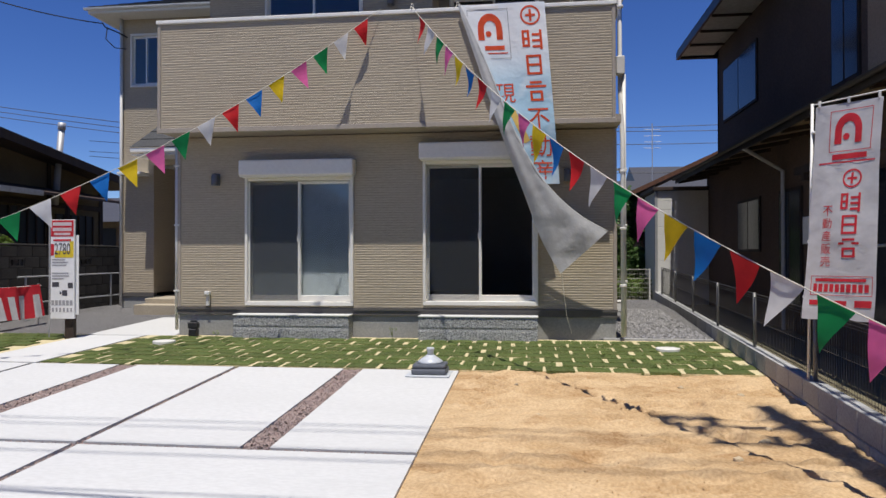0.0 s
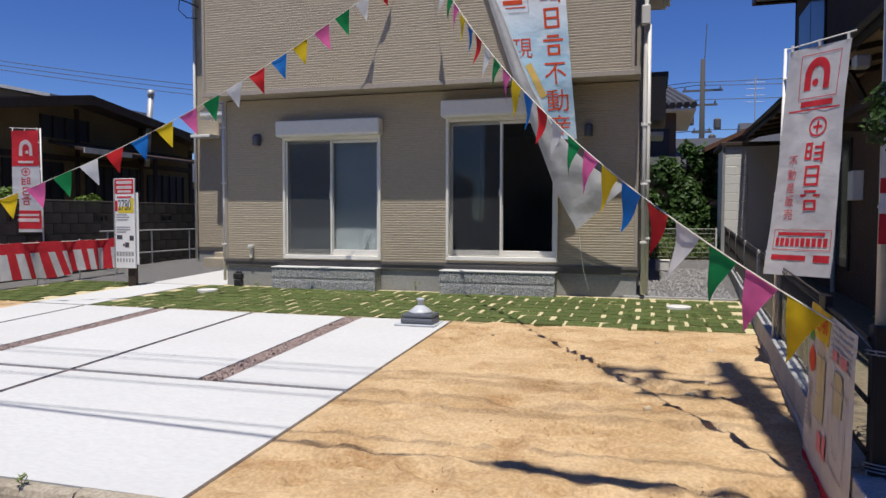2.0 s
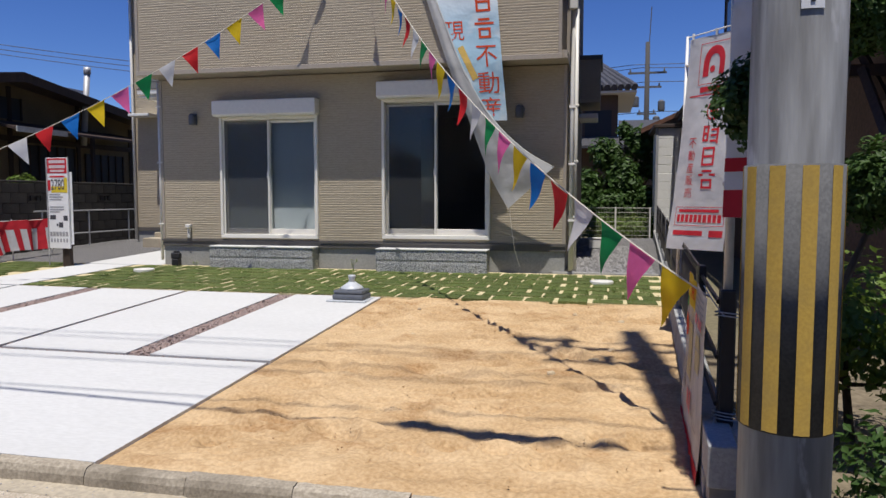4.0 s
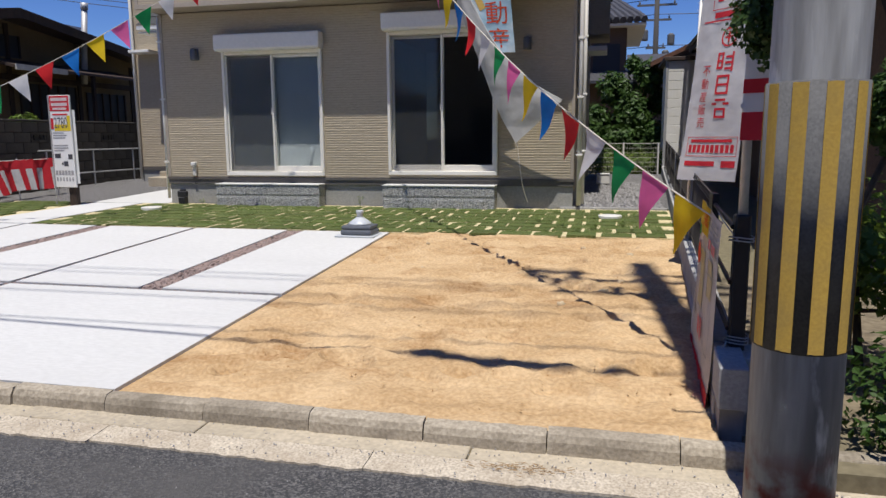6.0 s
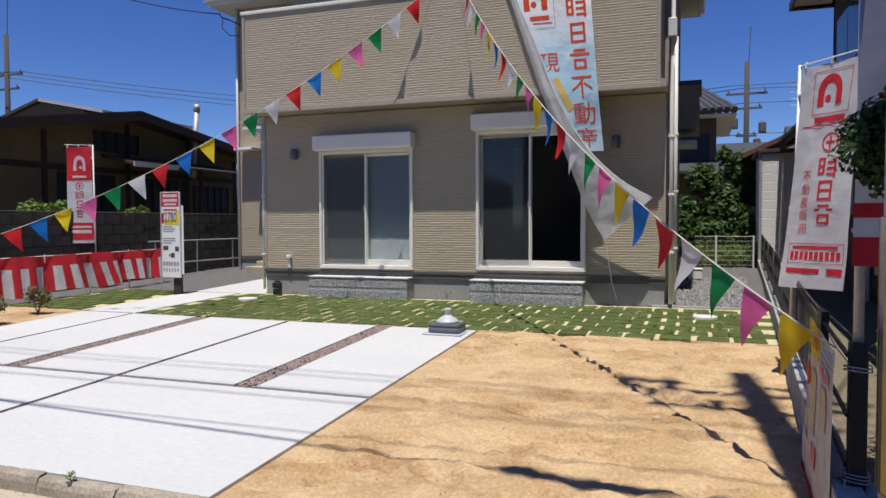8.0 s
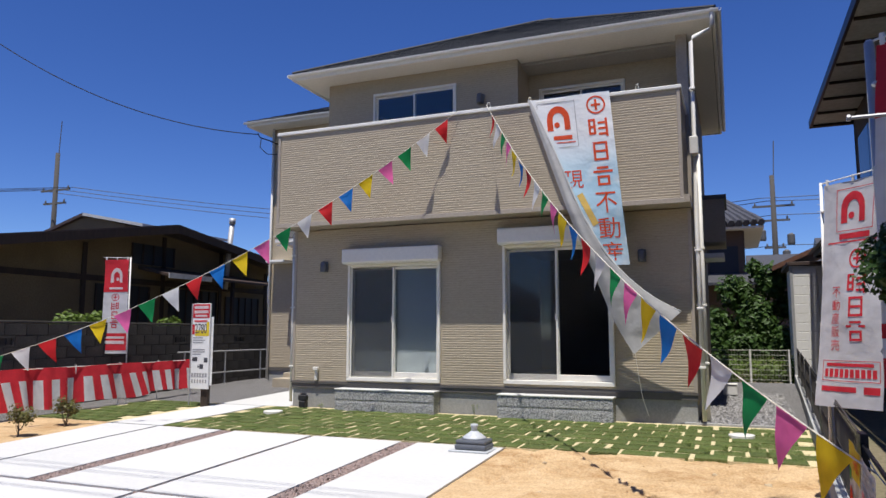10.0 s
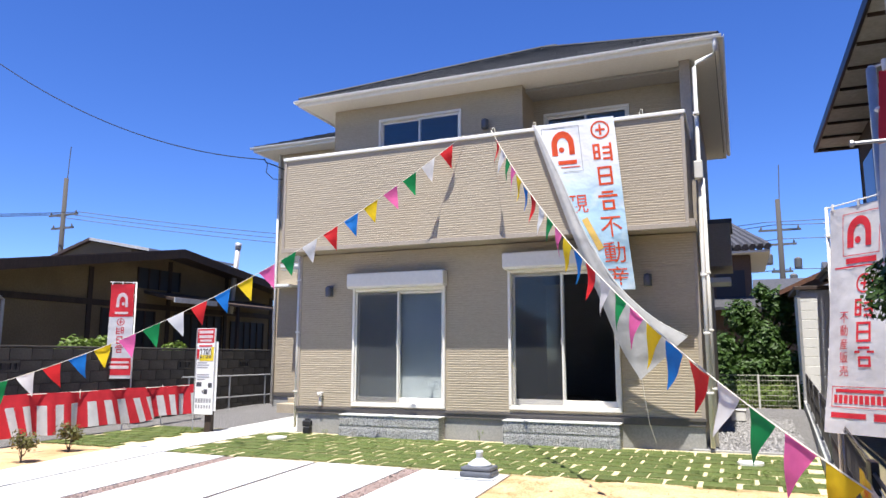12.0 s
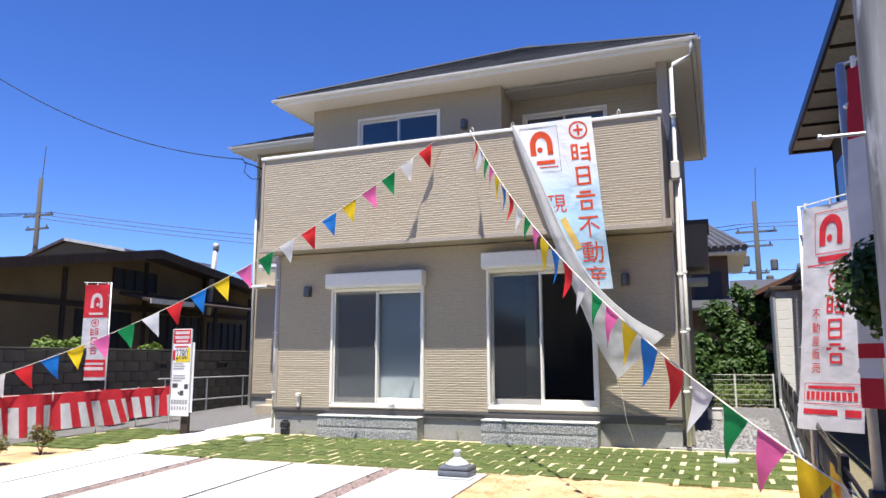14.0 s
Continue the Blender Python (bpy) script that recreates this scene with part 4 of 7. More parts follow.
# weighted flag base on the corner of the driveway
M["tank"] = plain("tank_grey", (0.11, 0.12, 0.14), 0.45)
M["tank_light"] = plain("tank_light", (0.52, 0.55, 0.58), 0.4)
tx, ty = -0.02, 7.68
tank = thing("flag_base", (tx, ty, gz(ty)), "grey water-filled plastic flag base on a pale plate", "flag base")
TZ = gz(ty)
part("plate", bx(tx - 0.24, tx + 0.22, ty - 0.2, ty + 0.16, TZ - 0.005, TZ + 0.012, bevel=0.004), M["tank_light"], tank)
part("lower_tank", bx(tx - 0.185, tx + 0.185, ty - 0.16, ty + 0.14, TZ + 0.012, TZ + 0.075, bevel=0.022, seg=2), M["tank"], tank)
part("upper_tank", bx(tx - 0.175, tx + 0.175, ty - 0.15, ty + 0.13, TZ + 0.078, TZ + 0.12, bevel=0.018, seg=2), M["tank"], tank)
part("body", lathe(B(), (tx, ty, TZ + 0.12), [(0.135, 0), (0.13, 0.02), (0.09, 0.05), (0.05, 0.075), (0.042, 0.085)], 20), M["tank_light"], tank, smooth=True)
part("neck", lathe(B(), (tx, ty, TZ + 0.205), [(0.034, 0), (0.034, 0.045), (0.042, 0.047), (0.042, 0.075), (0.03, 0.078)], 16), M["tank_light"], tank, smooth=True)

# ---------------------------------------------------------------- boundary wall and fence beside the sand
rwall = thing("boundary_wall", (3.3, 7.0, -0.1), "low grey concrete block wall carrying the mesh fence", "wall", kind="structure")


def wall_top(y):
    return 0.065 + 0.02 * (y - 6.7)


def block_mesh(L, T, H):
    return settle("block", bx(-T / 2, T / 2, -L / 2, L / 2, -H / 2, H / 2, bevel=0.006), M["block"])


blk = block_mesh(0.39, 0.12, 0.19)
y = 3.35
core = sheet(B(), 1, 40, lambda u, v: Vector((wall_x(3.2 + 14.5 * v) + 0.012 + 0.1 * u, 3.2 + 14.5 * v, wall_top(3.2 + 14.5 * v) - 0.008)), (0, 0, -0.7))
part("mortar", core, M["mortar"], rwall)
ang = math.atan(-0.05)
while y < 17.5:
    for c in range(2):
        yy = y + (0.2 if c else 0)
        shared("block", blk, rwall, (wall_x(yy) + 0.06, yy, wall_top(yy) - 0.095 - 0.2 * c), ang).rotation_euler = (0.02, 0, ang)
    y += 0.4

fence = thing("mesh_fence", (3.36, 7.0, 0.06), "dark bronze welded mesh fence on the low wall", "fence")
FH = 0.60


def fpt(y, dz, off=0.06):
    return Vector((wall_x(y) + off, y, wall_top(y) + dz))


for y in (4.62, 6.6, 8.6, 10.6, 12.6, 14.6, 16.6):
    bm = tube(B(), [fpt(y, -0.05), fpt(y, FH + 0.01)], 0.019, 8)
    part("post", bm, M["fence_post"], fence, smooth=True)
for y0, y1 in ((4.65, 6.57), (6.63, 8.57), (8.63, 10.57), (10.63, 12.57), (12.63, 14.57), (14.63, 16.57)):
    bm = B()
    for dz, r in ((0.05, 0.003), (0.06, 0.003), (0.3, 0.003), (FH - 0.055, 0.003), (FH, 0.006), (FH - 0.03, 0.003)):
        tube(bm, [fpt(y0, dz), fpt(y1, dz)], r, 5)
    n = int((y1 - y0) / 0.05)
    for i in range(n + 1):
        y = y0 + (y1 - y0) * i / n
        tube(bm, [fpt(y, 0.03), fpt(y, FH - 0.05), fpt(y, FH - 0.03, 0.045), fpt(y, FH, 0.06)], 0.0022, 3, caps=False)
    part("mesh_panel", bm, M["fence"], fence)
# the dark street end of the fence, behind the poster
M["bronze"] = plain("bronze_board", (0.035, 0.03, 0.027), 0.45, 0.2)
bm = bx(-0.02, 0.02, -0.07, 0.07, 0, 0.62, bevel=0.004)
bm.transform(Matrix.Translation(fpt(4.5, 0)))
part("end_post", bm, M["bronze"], fence)
bm = B()
for dz in (0.08, 0.3, 0.56):
    tube(bm, [fpt(3.5, dz), fpt(4.45, dz)], 0.012, 6)
part("end_rail", bm, M["bronze"], fence)
endp = thing("gate_post", (3.335, 3.5, -0.28), "dark brown post on a grey block footing, bound with wire", "post")
part("footing", bx(3.24, 3.45, 3.36, 3.62, -0.42, -0.02, bevel=0.015, seg=2), M["block"], endp)
part("shaft", bx(3.30, 3.37, 3.465, 3.535, -0.02, 0.62, bevel=0.008), M["bronze"], endp)
bm = B()
for z in (0.02, 0.035, 0.05, 0.5, 0.515):
    tube(bm, [(3.335 + 0.055 * math.cos(a * math.pi / 6), 3.5 + 0.055 * math.sin(a * math.pi / 6), z + 0.004 * math.sin(a)) for a in range(13)], 0.003, 4)
tube(bm, [(3.285, 3.45, 0.03), (3.255, 3.4, -0.05), (3.265, 3.37, -0.16), (3.30, 3.35, -0.2)], 0.003, 4)
tube(bm, [(3.315, 3.44, 0.5), (3.265, 3.6, 0.58), (3.27, 3.8, 0.6)], 0.003, 4)
part("wire", bm, M["steel"], endp)

# ---------------------------------------------------------------- printed banners
INK = {"red": cloth("red_print", (0.62, 0.035, 0.05), 0.2), "white": cloth("white_cloth", (0.86, 0.85, 0.86), 0.45), "ink": plain("dark_ink", (0.06, 0.06, 0.07), 0.6),
       "grey": plain("grey_ink", (0.33, 0.33, 0.34), 0.6), "yellow": cloth("yellow_print", (0.78, 0.60, 0.05), 0.15), "green": cloth("green_print", (0.10, 0.35, 0.08), 0.15),
       "paper": cloth("paper", (0.62, 0.59, 0.54), 0.15), "pink": cloth("pink_print", (0.72, 0.25, 0.25), 0.15), "plan": cloth("plan_tint", (0.62, 0.54, 0.30), 0.15), "orange": cloth("orange_red_print", (0.78, 0.10, 0.035), 0.2)}


def bar(x0, x1, y0, y1, n=1):
    """A printed bar, as quads in the print's own flat metres."""
    m = max(1, int(abs(y1 - y0) / 0.07))
    X = [x0 + (x1 - x0) * i / n for i in range(n + 1)]
    Y = [y0 + (y1 - y0) * j / m for j in range(m + 1)]
    return [[(X[i], Y[j]), (X[i + 1], Y[j]), (X[i + 1], Y[j + 1]), (X[i], Y[j + 1])] for j in range(m) for i in range(n)]


def outline(x0, x1, y0, y1, w):
    return bar(x0, x1, y0, y0 + w, 4) + bar(x0, x1, y1 - w, y1, 4) + bar(x0, x0 + w, y0 + w, y1 - w) + bar(x1 - w, x1, y0 + w, y1 - w)


def emblem(cx, cy, r):
    """A thick arch with a dot under it."""
    out = []
    pts = [(cx - r * 0.8, cy - r * 0.75)] + [(cx + r * 0.8 * math.cos(a), cy + r * math.sin(a)) for a in [math.pi * (1 - i / 12) for i in range(13)]] + [(cx + r * 0.8, cy - r * 0.75)]
    inn = [(cx - r * 0.38, cy - r * 0.75)] + [(cx + r * 0.4 * math.cos(a), cy + r * 0.52 * math.sin(a)) for a in [math.pi * (1 - i / 12) for i in range(13)]] + [(cx + r * 0.4, cy - r * 0.75)]
    for i in range(len(pts) - 1):
        out.append([pts[i], inn[i], inn[i + 1], pts[i + 1]])
    out.append([(cx - r * 0.12 + r * 0.2 * math.cos(k * math.pi / 5), cy - r * 0.35 + r * 0.2 * math.sin(k * math.pi / 5)) for k in range(10)])
    return out


def glyph_bars(cx, cy, w, h, seed):
    """Plain bars and boxes of the size of one printed sign."""
    t, out = h * 0.12, []
    x0, x1, y0, y1 = cx - w / 2, cx + w / 2, cy - h / 2, cy + h / 2
    kind = seed % 4
    if kind == 0:
        ro, ri = 0.5, 0.41
        for k in range(24):
            a, b = 2 * math.pi * k / 24, 2 * math.pi * (k + 1) / 24
            out.append([(cx + r * w * math.cos(q), cy + r * h * math.sin(q)) for r, q in ((ro, a), (ro, b), (ri, b), (ri, a))])
        out += bar(cx - 0.25 * w, cx + 0.25 * w, cy - t / 2, cy + t / 2) + bar(cx - t / 2, cx + t / 2, cy - 0.3 * h, cy - t / 2) + bar(cx - t / 2, cx + t / 2, cy + t / 2, cy + 0.3 * h)
    elif kind == 1:
        out += outline(x0, x0 + 0.38 * w, y0 + 0.15 * h, y1, t) + bar(x0 + t, x0 + 0.38 * w - t, cy, cy + t)
        for k in range(3):
            out += bar(x0 + 0.5 * w, x1 - t, y0 + 0.3 * h * k + 0.1 * h, y0 + 0.3 * h * k + 0.1 * h + t)
        out += bar(x1 - t, x1, y0, y1)
    elif kind == 2:
        out += outline(x0 + 0.12 * w, x1 - 0.12 * w, y0, y1, t) + bar(x0 + 0.12 * w + t, x1 - 0.12 * w - t, cy - t / 2, cy + t / 2)
    else:
        out += bar(x0, x1, y1 - 0.32 * h, y1 - 0.32 * h + t) + bar(x0 + 0.2 * w, x1 - 0.2 * w, y1 - t, y1) + outline(x0 + 0.18 * w, x1 - 0.18 * w, y0, y0 + 0.52 * h, t)
    return out


def letters(text, cx, cy, h, w=None):
    """The faces of a text in the built-in font, fitted to a height and width about a centre."""
    cu = bpy.data.curves.new("letters", "FONT")
    cu.body, cu.resolution_u = text, 3
    ob = new("letters", cu)
    me = bpy.data.meshes.new_from_object(ob.evaluated_get(bpy.context.evaluated_depsgraph_get()))
    bpy.data.objects.remove(ob)
    bpy.data.curves.remove(cu)
    vs = [v.co.copy() for v in me.vertices]
    out = []
    if vs:
        x0, x1, y0, y1 = min(v.x for v in vs), max(v.x for v in vs), min(v.y for v in vs), max(v.y for v in vs)
        k = h / max(y1 - y0, 1e-6)
        kx = w / max(x1 - x0, 1e-6) if w else k
        fx = lambda v: (cx + (v.x - (x0 + x1) / 2) * kx, cy + (v.y - (y0 + y1) / 2) * k)
        out = [[fx(vs[i]) for i in p.vertices] for p in me.polygons]
    bpy.data.meshes.remove(me)
    return out


def printed(name, polys, surf, mat, parent, lift=0.004, label=""):
    """Lays flat printed shapes onto a curved sheet; surf(x, y) gives a place and a normal."""
    bm = B()
    for p in polys:
        vs = []
        for x, y in p:
            c, nrm = surf(x, y)
            vs.append(bm.verts.new(c + nrm * lift))
        try:
            bm.faces.new(vs)
        except ValueError:
            pass
    bmesh.ops.remove_doubles(bm, verts=bm.verts, dist=0.0002)
    return part(name, bm, mat, parent, label)


def surface_of(fn):
    """Adds the normal, on the side that faces the street, to a sheet's point function of metres."""
    def g(x, y):
        c, e = fn(x, y), 0.004
        nrm = (fn(x + e, y) - c).cross(fn(x, y + e) - c).normalized()
        return c, (-nrm if nrm.y > 0 else nrm)
    return g


def nobori(x, y, z0, z1, w, h, turn, seed, red_top=False, lean=0.0, blow=0.0):
    """A tall flag on a pole: pole at (x, y), cloth w wide and h high from the top down, swung by turn degrees."""
    base = Vector((x, y, z0))
    t = thing("banner_flag", base, "white tall advertising flag printed in red on a white pole" if not red_top else "red and white tall advertising flag on a thin pole", "flag", group="advertising flags")
    up = Vector((lean, 0, 1))
    part("pole", tube(B(), [base, base + up * (z1 - z0)], 0.013, 8), M["cap"], t, smooth=True)
    d = Vector((math.cos(radians(turn)), math.sin(radians(turn)), 0))
    n0 = Vector((-d.y, d.x, 0))
    top = base + up * (z1 - z0)
    part("cross_rod", tube(B(), [top + Vector((0, 0, -0.01)), top + d * (w + 0.06) + Vector((0, 0, 0.015))], 0.006, 6), M["cap"], t)

    def fn(a, b):      # a: metres from the pole, b: metres down from the top of the cloth, negative
        k = -b / h
        wv = 0.035 * k * math.sin(a * 7 + seed + k * 3) + 0.02 * n3(a * 3, b * 2, seed) + 0.008 * n3(a * 9, b * 6, seed + 4) + blow * k
        sq = 1 - 0.05 * k * (0.5 + 0.5 * math.sin(seed + k * 4))
        return top + d * (0.03 + a * sq) + n0 * wv + Vector((0, 0, b - 0.035)) + Vector((lean, 0, 0)) * b
    bm = sheet(B(), 14, 34, lambda u, v: fn(w * u, -h * v))
    part("cloth", bm, INK["white"], t, smooth=True)
    for k in range(3):
        a = w * (0.06 + 0.44 * k)
        part("loop", tube(B(), [fn(a, 0) + Vector((0, 0, -0.005)), top + d * (0.03 + a) + Vector((0, 0, 0.012))], 0.012, 6), M["cap"], t)
    for k in range(4):
        b = -h * (0.12 + 0.26 * k)
        part("loop", tube(B(), [fn(0.005, b), base + up * (z1 - z0 + b - 0.03)], 0.014, 6), M["cap"], t)
    return t, surface_of(fn)


def emblem_parts(polys, sf, mat, parent, lift=0.004):
    printed("arch", polys[:-1], sf, mat, parent, lift)
    printed("dot", polys[-1:], sf, mat, parent, lift)


def nobori_white(x, y, z0, z1, turn, seed, lean=0.0):
    w, h = 0.54, 1.80
    t, sf = nobori(x, y, z0, z1, w, h, turn, seed, lean=lean, blow=-0.16)
    wide = sf
    sf = lambda a, b: wide(a * 0.94, b)
    emblem_parts(emblem(0.30, -0.235, 0.145), sf, INK["red"], t)
    printed("frame_line", outline(0.14, 0.50, -0.41, -0.06, 0.006), sf, INK["red"], t)
    put = lambda nm, polys: printed(nm, polys, sf, INK["red"], t)
    put("print_bar", bar(0.17, 0.47, -0.475, -0.43, 4))
    put("print_bar", bar(0.06, 0.54, -0.505, -0.493, 5))
    for k, cy in enumerate((-0.64, -0.84, -1.02, -1.21)):
        put("print_sign", glyph_bars(0.36, cy, 0.16, 0.155, k))
    for k, ch in enumerate("不動産販売"):
        put("letter", letters(ch, 0.17, -0.90 - 0.105 * k, 0.085, 0.085))
    put("frame_line", outline(0.06, 0.55, -1.60, -1.44, 0.005))
    put("print_bar", bar(0.10, 0.50, -1.485, -1.46, 5))
    for k in range(10):
        put("print_bar", bar(0.085 + 0.045 * k, 0.118 + 0.045 * k, -1.57, -1.505))
    put("print_bar", bar(0.06, 0.36, -1.68, -1.64, 4))
    put("print_bar", bar(0.42, 0.55, -1.69, -1.635, 3))
    return t


nobori_white(wall_x(6.66) + 0.02, 6.66, wall_top(6.66) - 0.1, 2.44, -47, 1.3, lean=0.02)
# a second one at the street end, with a red head and foot
t2, sf2 = nobori(3.335, 3.5, 0.3, 2.47, 0.45, 1.48, -38, 4.4, red_top=True, blow=-0.16)
for nm, red in (("red_head", bar(0.0, 0.45, -0.34, -0.0, 6)), ("red_foot", bar(0, 0.45, -1.48, -1.36, 6)), ("print_sign", glyph_bars(0.22, -0.86, 0.24, 0.2, 5)), ("red_band", bar(0.0, 0.45, -1.28, -1.22, 6)), ("figures", letters("12", 0.2, -1.12, 0.14))):
    printed(nm, red, sf2, INK["red"], t2)
emblem_parts(emblem(0.22, -0.55, 0.15), sf2, INK["red"], t2, 0.006)
part("tube", tube(B(), [(3.335, 3.5, 0.3), (3.335, 3.5, 2.46)], 0.021, 10), M["steel"], t2, smooth=True)
# the red one beside the old wall
t3, sf3 = nobori(-7.84, 10.25, -0.08, 2.6, 0.52, 1.78, 190, 2.2, red_top=True, lean=-0.01)
printed("red_head", bar(0, 0.52, -0.62, 0, 6), sf3, INK["red"], t3)
printed("red_foot", bar(0.02, 0.5, -1.72, -1.4, 6), sf3, INK["red"], t3)
for k in range(4):
    printed("print_sign", glyph_bars(0.27, -0.72 - 0.17 * k, 0.16, 0.14, 20 + k), sf3, INK["red"], t3)
emblem_parts(emblem(0.26, -0.32, 0.16), sf3, INK["white"], t3, 0.008)
for q in ((0.12, 0.4, -0.57, -0.53, 3), (0.06, 0.46, -1.5, -1.46, 4), (0.06, 0.46, -1.6, -1.54, 4)):
    printed("print_bar", bar(*q), sf3, INK["white"], t3, 0.008)

# price board beside the path
sg = thing("price_sign", (-5.8, 9.89, 0.0), "white price board with red and yellow head on dark post", "sign")
M["wood_dark"] = surface("dark_timber", (0.055, 0.038, 0.028), (0.03, 0.022, 0.017), fine=20, rough=0.8, stretch=(6, 6, 0.6))
M["board"] = plain("board_white", (0.78, 0.78, 0.77), 0.5, vary=0.05)
part("post", bx(-5.80, -5.66, 9.92, 10.0, -0.12, 0.95, bevel=0.006), M["wood_dark"], sg)
part("board", bx(-6.0, -5.62, 9.88, 9.915, 0.22, 1.68, bevel=0.004), M["board"], sg)
part("backing", bx(-5.97, -5.585, 9.93, 9.94, 0.28, 1.45), M["board"], sg)
part("stake", tube(B(), [(-6.03, 9.9, -0.12), (-6.03, 9.9, 1.68)], 0.009, 6), M["steel"], sg)
flat = surface_of(lambda a, b: Vector((-6.0 + a, 9.88, 0.22 + b)))
printed("head", bar(0.01, 0.37, 1.21, 1.45), flat, INK["red"], sg, 0.003, "red head")
printed("head_bars", bar(0.04, 0.34, 1.37, 1.42) + bar(0.04, 0.34, 1.29, 1.34) + bar(0.06, 0.32, 1.23, 1.265), flat, INK["white"], sg, 0.005)
printed("price_field", bar(0.07, 0.37, 0.90, 1.0) + bar(0.31, 0.37, 1.0, 1.14), flat, INK["yellow"], sg, 0.003)
printed("price", letters("2780", 0.195, 1.03, 0.17, 0.25), flat, INK["ink"], sg, 0.006, "black price figures")
tx_ = bar(0.05, 0.33, 1.145, 1.17) + bar(0.01, 0.06, 0.93, 1.10)
printed("price_bars", tx_, flat, INK["red"], sg, 0.005)
random.seed(3)
for yy in (0.86, 0.82, 0.78, 0.66, 0.62, 0.58):
    printed("line", bar(0.03, random.uniform(0.2, 0.35), yy, yy + 0.018, 3), flat, INK["grey"], sg, 0.003)
for k in range(6):
    for q in ((0.02 + 0.058 * k, 0.065 + 0.058 * k, 0.2, 0.27), (0.03 + 0.058 * k, 0.06 + 0.058 * k, 0.1, 0.16)):
        printed("line", bar(*q), flat, INK["grey"], sg, 0.003)
for q in ((0.03, 0.14, 0.47, 0.54), (0.19, 0.27, 0.34, 0.42), (0.15, 0.18, 0.36, 0.40), (0.28, 0.36, 0.45, 0.53)):
    printed("picture", bar(*q), flat, INK["ink"], sg, 0.003)

# festive red and white curtain by the old wall
cur = thing("striped_curtain", (-7.4, 8.5, 0.0), "red and white striped festive curtain sagging on a rail", "curtain")
CY0, CY1, CXX = 4.2, 11.55, -7.42


def cur_pt(u, v):
    y = CY0 + (CY1 - CY0) * u
    sag = 0.015 * (1 - (2 * ((u * 4) % 1) - 1) ** 2)
    top, bot = 0.60 + 0.055 * u - sag, -0.06 + 0.19 * u ** 2 + 0.025 * math.sin(u * 31)
    wob = (0.05 * math.sin(u * 58) + 0.025 * math.sin(u * 117 + 1)) * (0.3 + 0.7 * v)
    return Vector((CXX + wob + 0.1 * v, y + 0.10 * v * math.sin(u * 17 + 1) + 0.05 * v, top + (bot - top) * v))


bm = sheet(B(), 290, 10, cur_pt)
bm.faces.index_update()
me_mat = [INK["red"], INK["white"]]
for f in bm.faces:
    j, i = divmod(f.index, 290)
    f.material_index = 0 if j < 3 or int(i * (CY1 - CY0) / 290 / 0.152) % 2 == 0 else 1
part("cloth", bm, me_mat, cur, smooth=True)
part("rail", tube(B(), [(CXX, CY0 - 0.1, 0.585), (CXX, CY1 + 0.05, 0.635)], 0.007, 6), M["cap"], cur)
for k in range(9):
    y = CY0 + (CY1 - CY0) * k / 8
    part("stake", tube(B(), [(CXX - 0.02, y, gz(y) - 0.05), (CXX - 0.02, y, 0.61 + 0.055 * k / 8)], 0.010, 6), M["cap"], cur)

# vinyl poster on the street end of the fence
pos = thing("poster", (3.2, 4.0, 0.3), "crumpled vinyl poster with floor plans and a yellow head", "poster")


def pos_fn(a, b):       # a: metres from the far end towards the street, b: height
    y = 4.55 - a
    k = a / 1.15
    return Vector((wall_x(y) + 0.015 - 0.02 * (0.6 - b) * (1 - k) - 0.015 + 0.012 * n3(a * 5, b * 4, 3) - 0.012 * (1 - b / 0.6), y + 0.04 * (0.6 - b) * (k - 0.2), b - 0.02 * k))


def pos_edge(a, b):
    return pos_fn(a, b)


bm = sheet(B(), 24, 22, lambda u, v: pos_fn(1.12 * u, -0.3 + 0.90 * v))
part("sheet", bm, INK["paper"], pos, smooth=True)


def pos_surf(a, b):
    c, e = pos_fn(a, b), 0.004
    nrm = (pos_fn(a + e, b) - c).cross(pos_fn(a, b + e) - c).normalized()
    return c, (-nrm if nrm.x > 0 else nrm)


printed("yellow_head", bar(0.02, 0.55, 0.44, 0.60, 8), pos_surf, INK["yellow"], pos, 0.003, "yellow head")
printed("green_mark", bar(0.03, 0.16, 0.40, 0.46, 2), pos_surf, INK["green"], pos, 0.005)
printed("price", letters("2,980", 0.37, 0.52, 0.09, 0.26), pos_surf, INK["orange"], pos, 0.006, "orange price figures")
printed("oval", [[(0.14 + 0.1 * math.cos(i * math.pi / 8), 0.31 + 0.07 * math.sin(i * math.pi / 8)) for i in range(16)]], pos_surf, INK["orange"], pos, 0.005)
printed("plan_fill", bar(0.28, 0.5, 0.05, 0.36, 4), pos_surf, INK["plan"], pos, 0.004)
printed("plan_fill", bar(0.75, 0.9, 0.18, 0.38, 3), pos_surf, INK["plan"], pos, 0.004)
pb = outline(0.27, 0.51, 0.04, 0.37, 0.008) + outline(0.27, 0.4, 0.16, 0.37, 0.006) + outline(0.65, 1.0, -0.08, 0.3, 0.008) + outline(0.75, 0.9, 0.0, 0.38, 0.006) + bar(0.05, 0.2, -0.06, -0.02)
for k in range(9):
    pb += bar(0.03, 0.2, 0.18 - 0.028 * k, 0.19 - 0.028 * k, 2)
for k in range(6):
    pb += bar(0.62, 1.05, 0.56 - 0.03 * k, 0.57 - 0.03 * k, 6)
printed("plan_lines", pb, pos_surf, INK["grey"], pos, 0.006)
printed("foot", bar(0.0, 1.12, -0.3, -0.22, 12), pos_surf, INK["red"], pos, 0.004, "red foot")
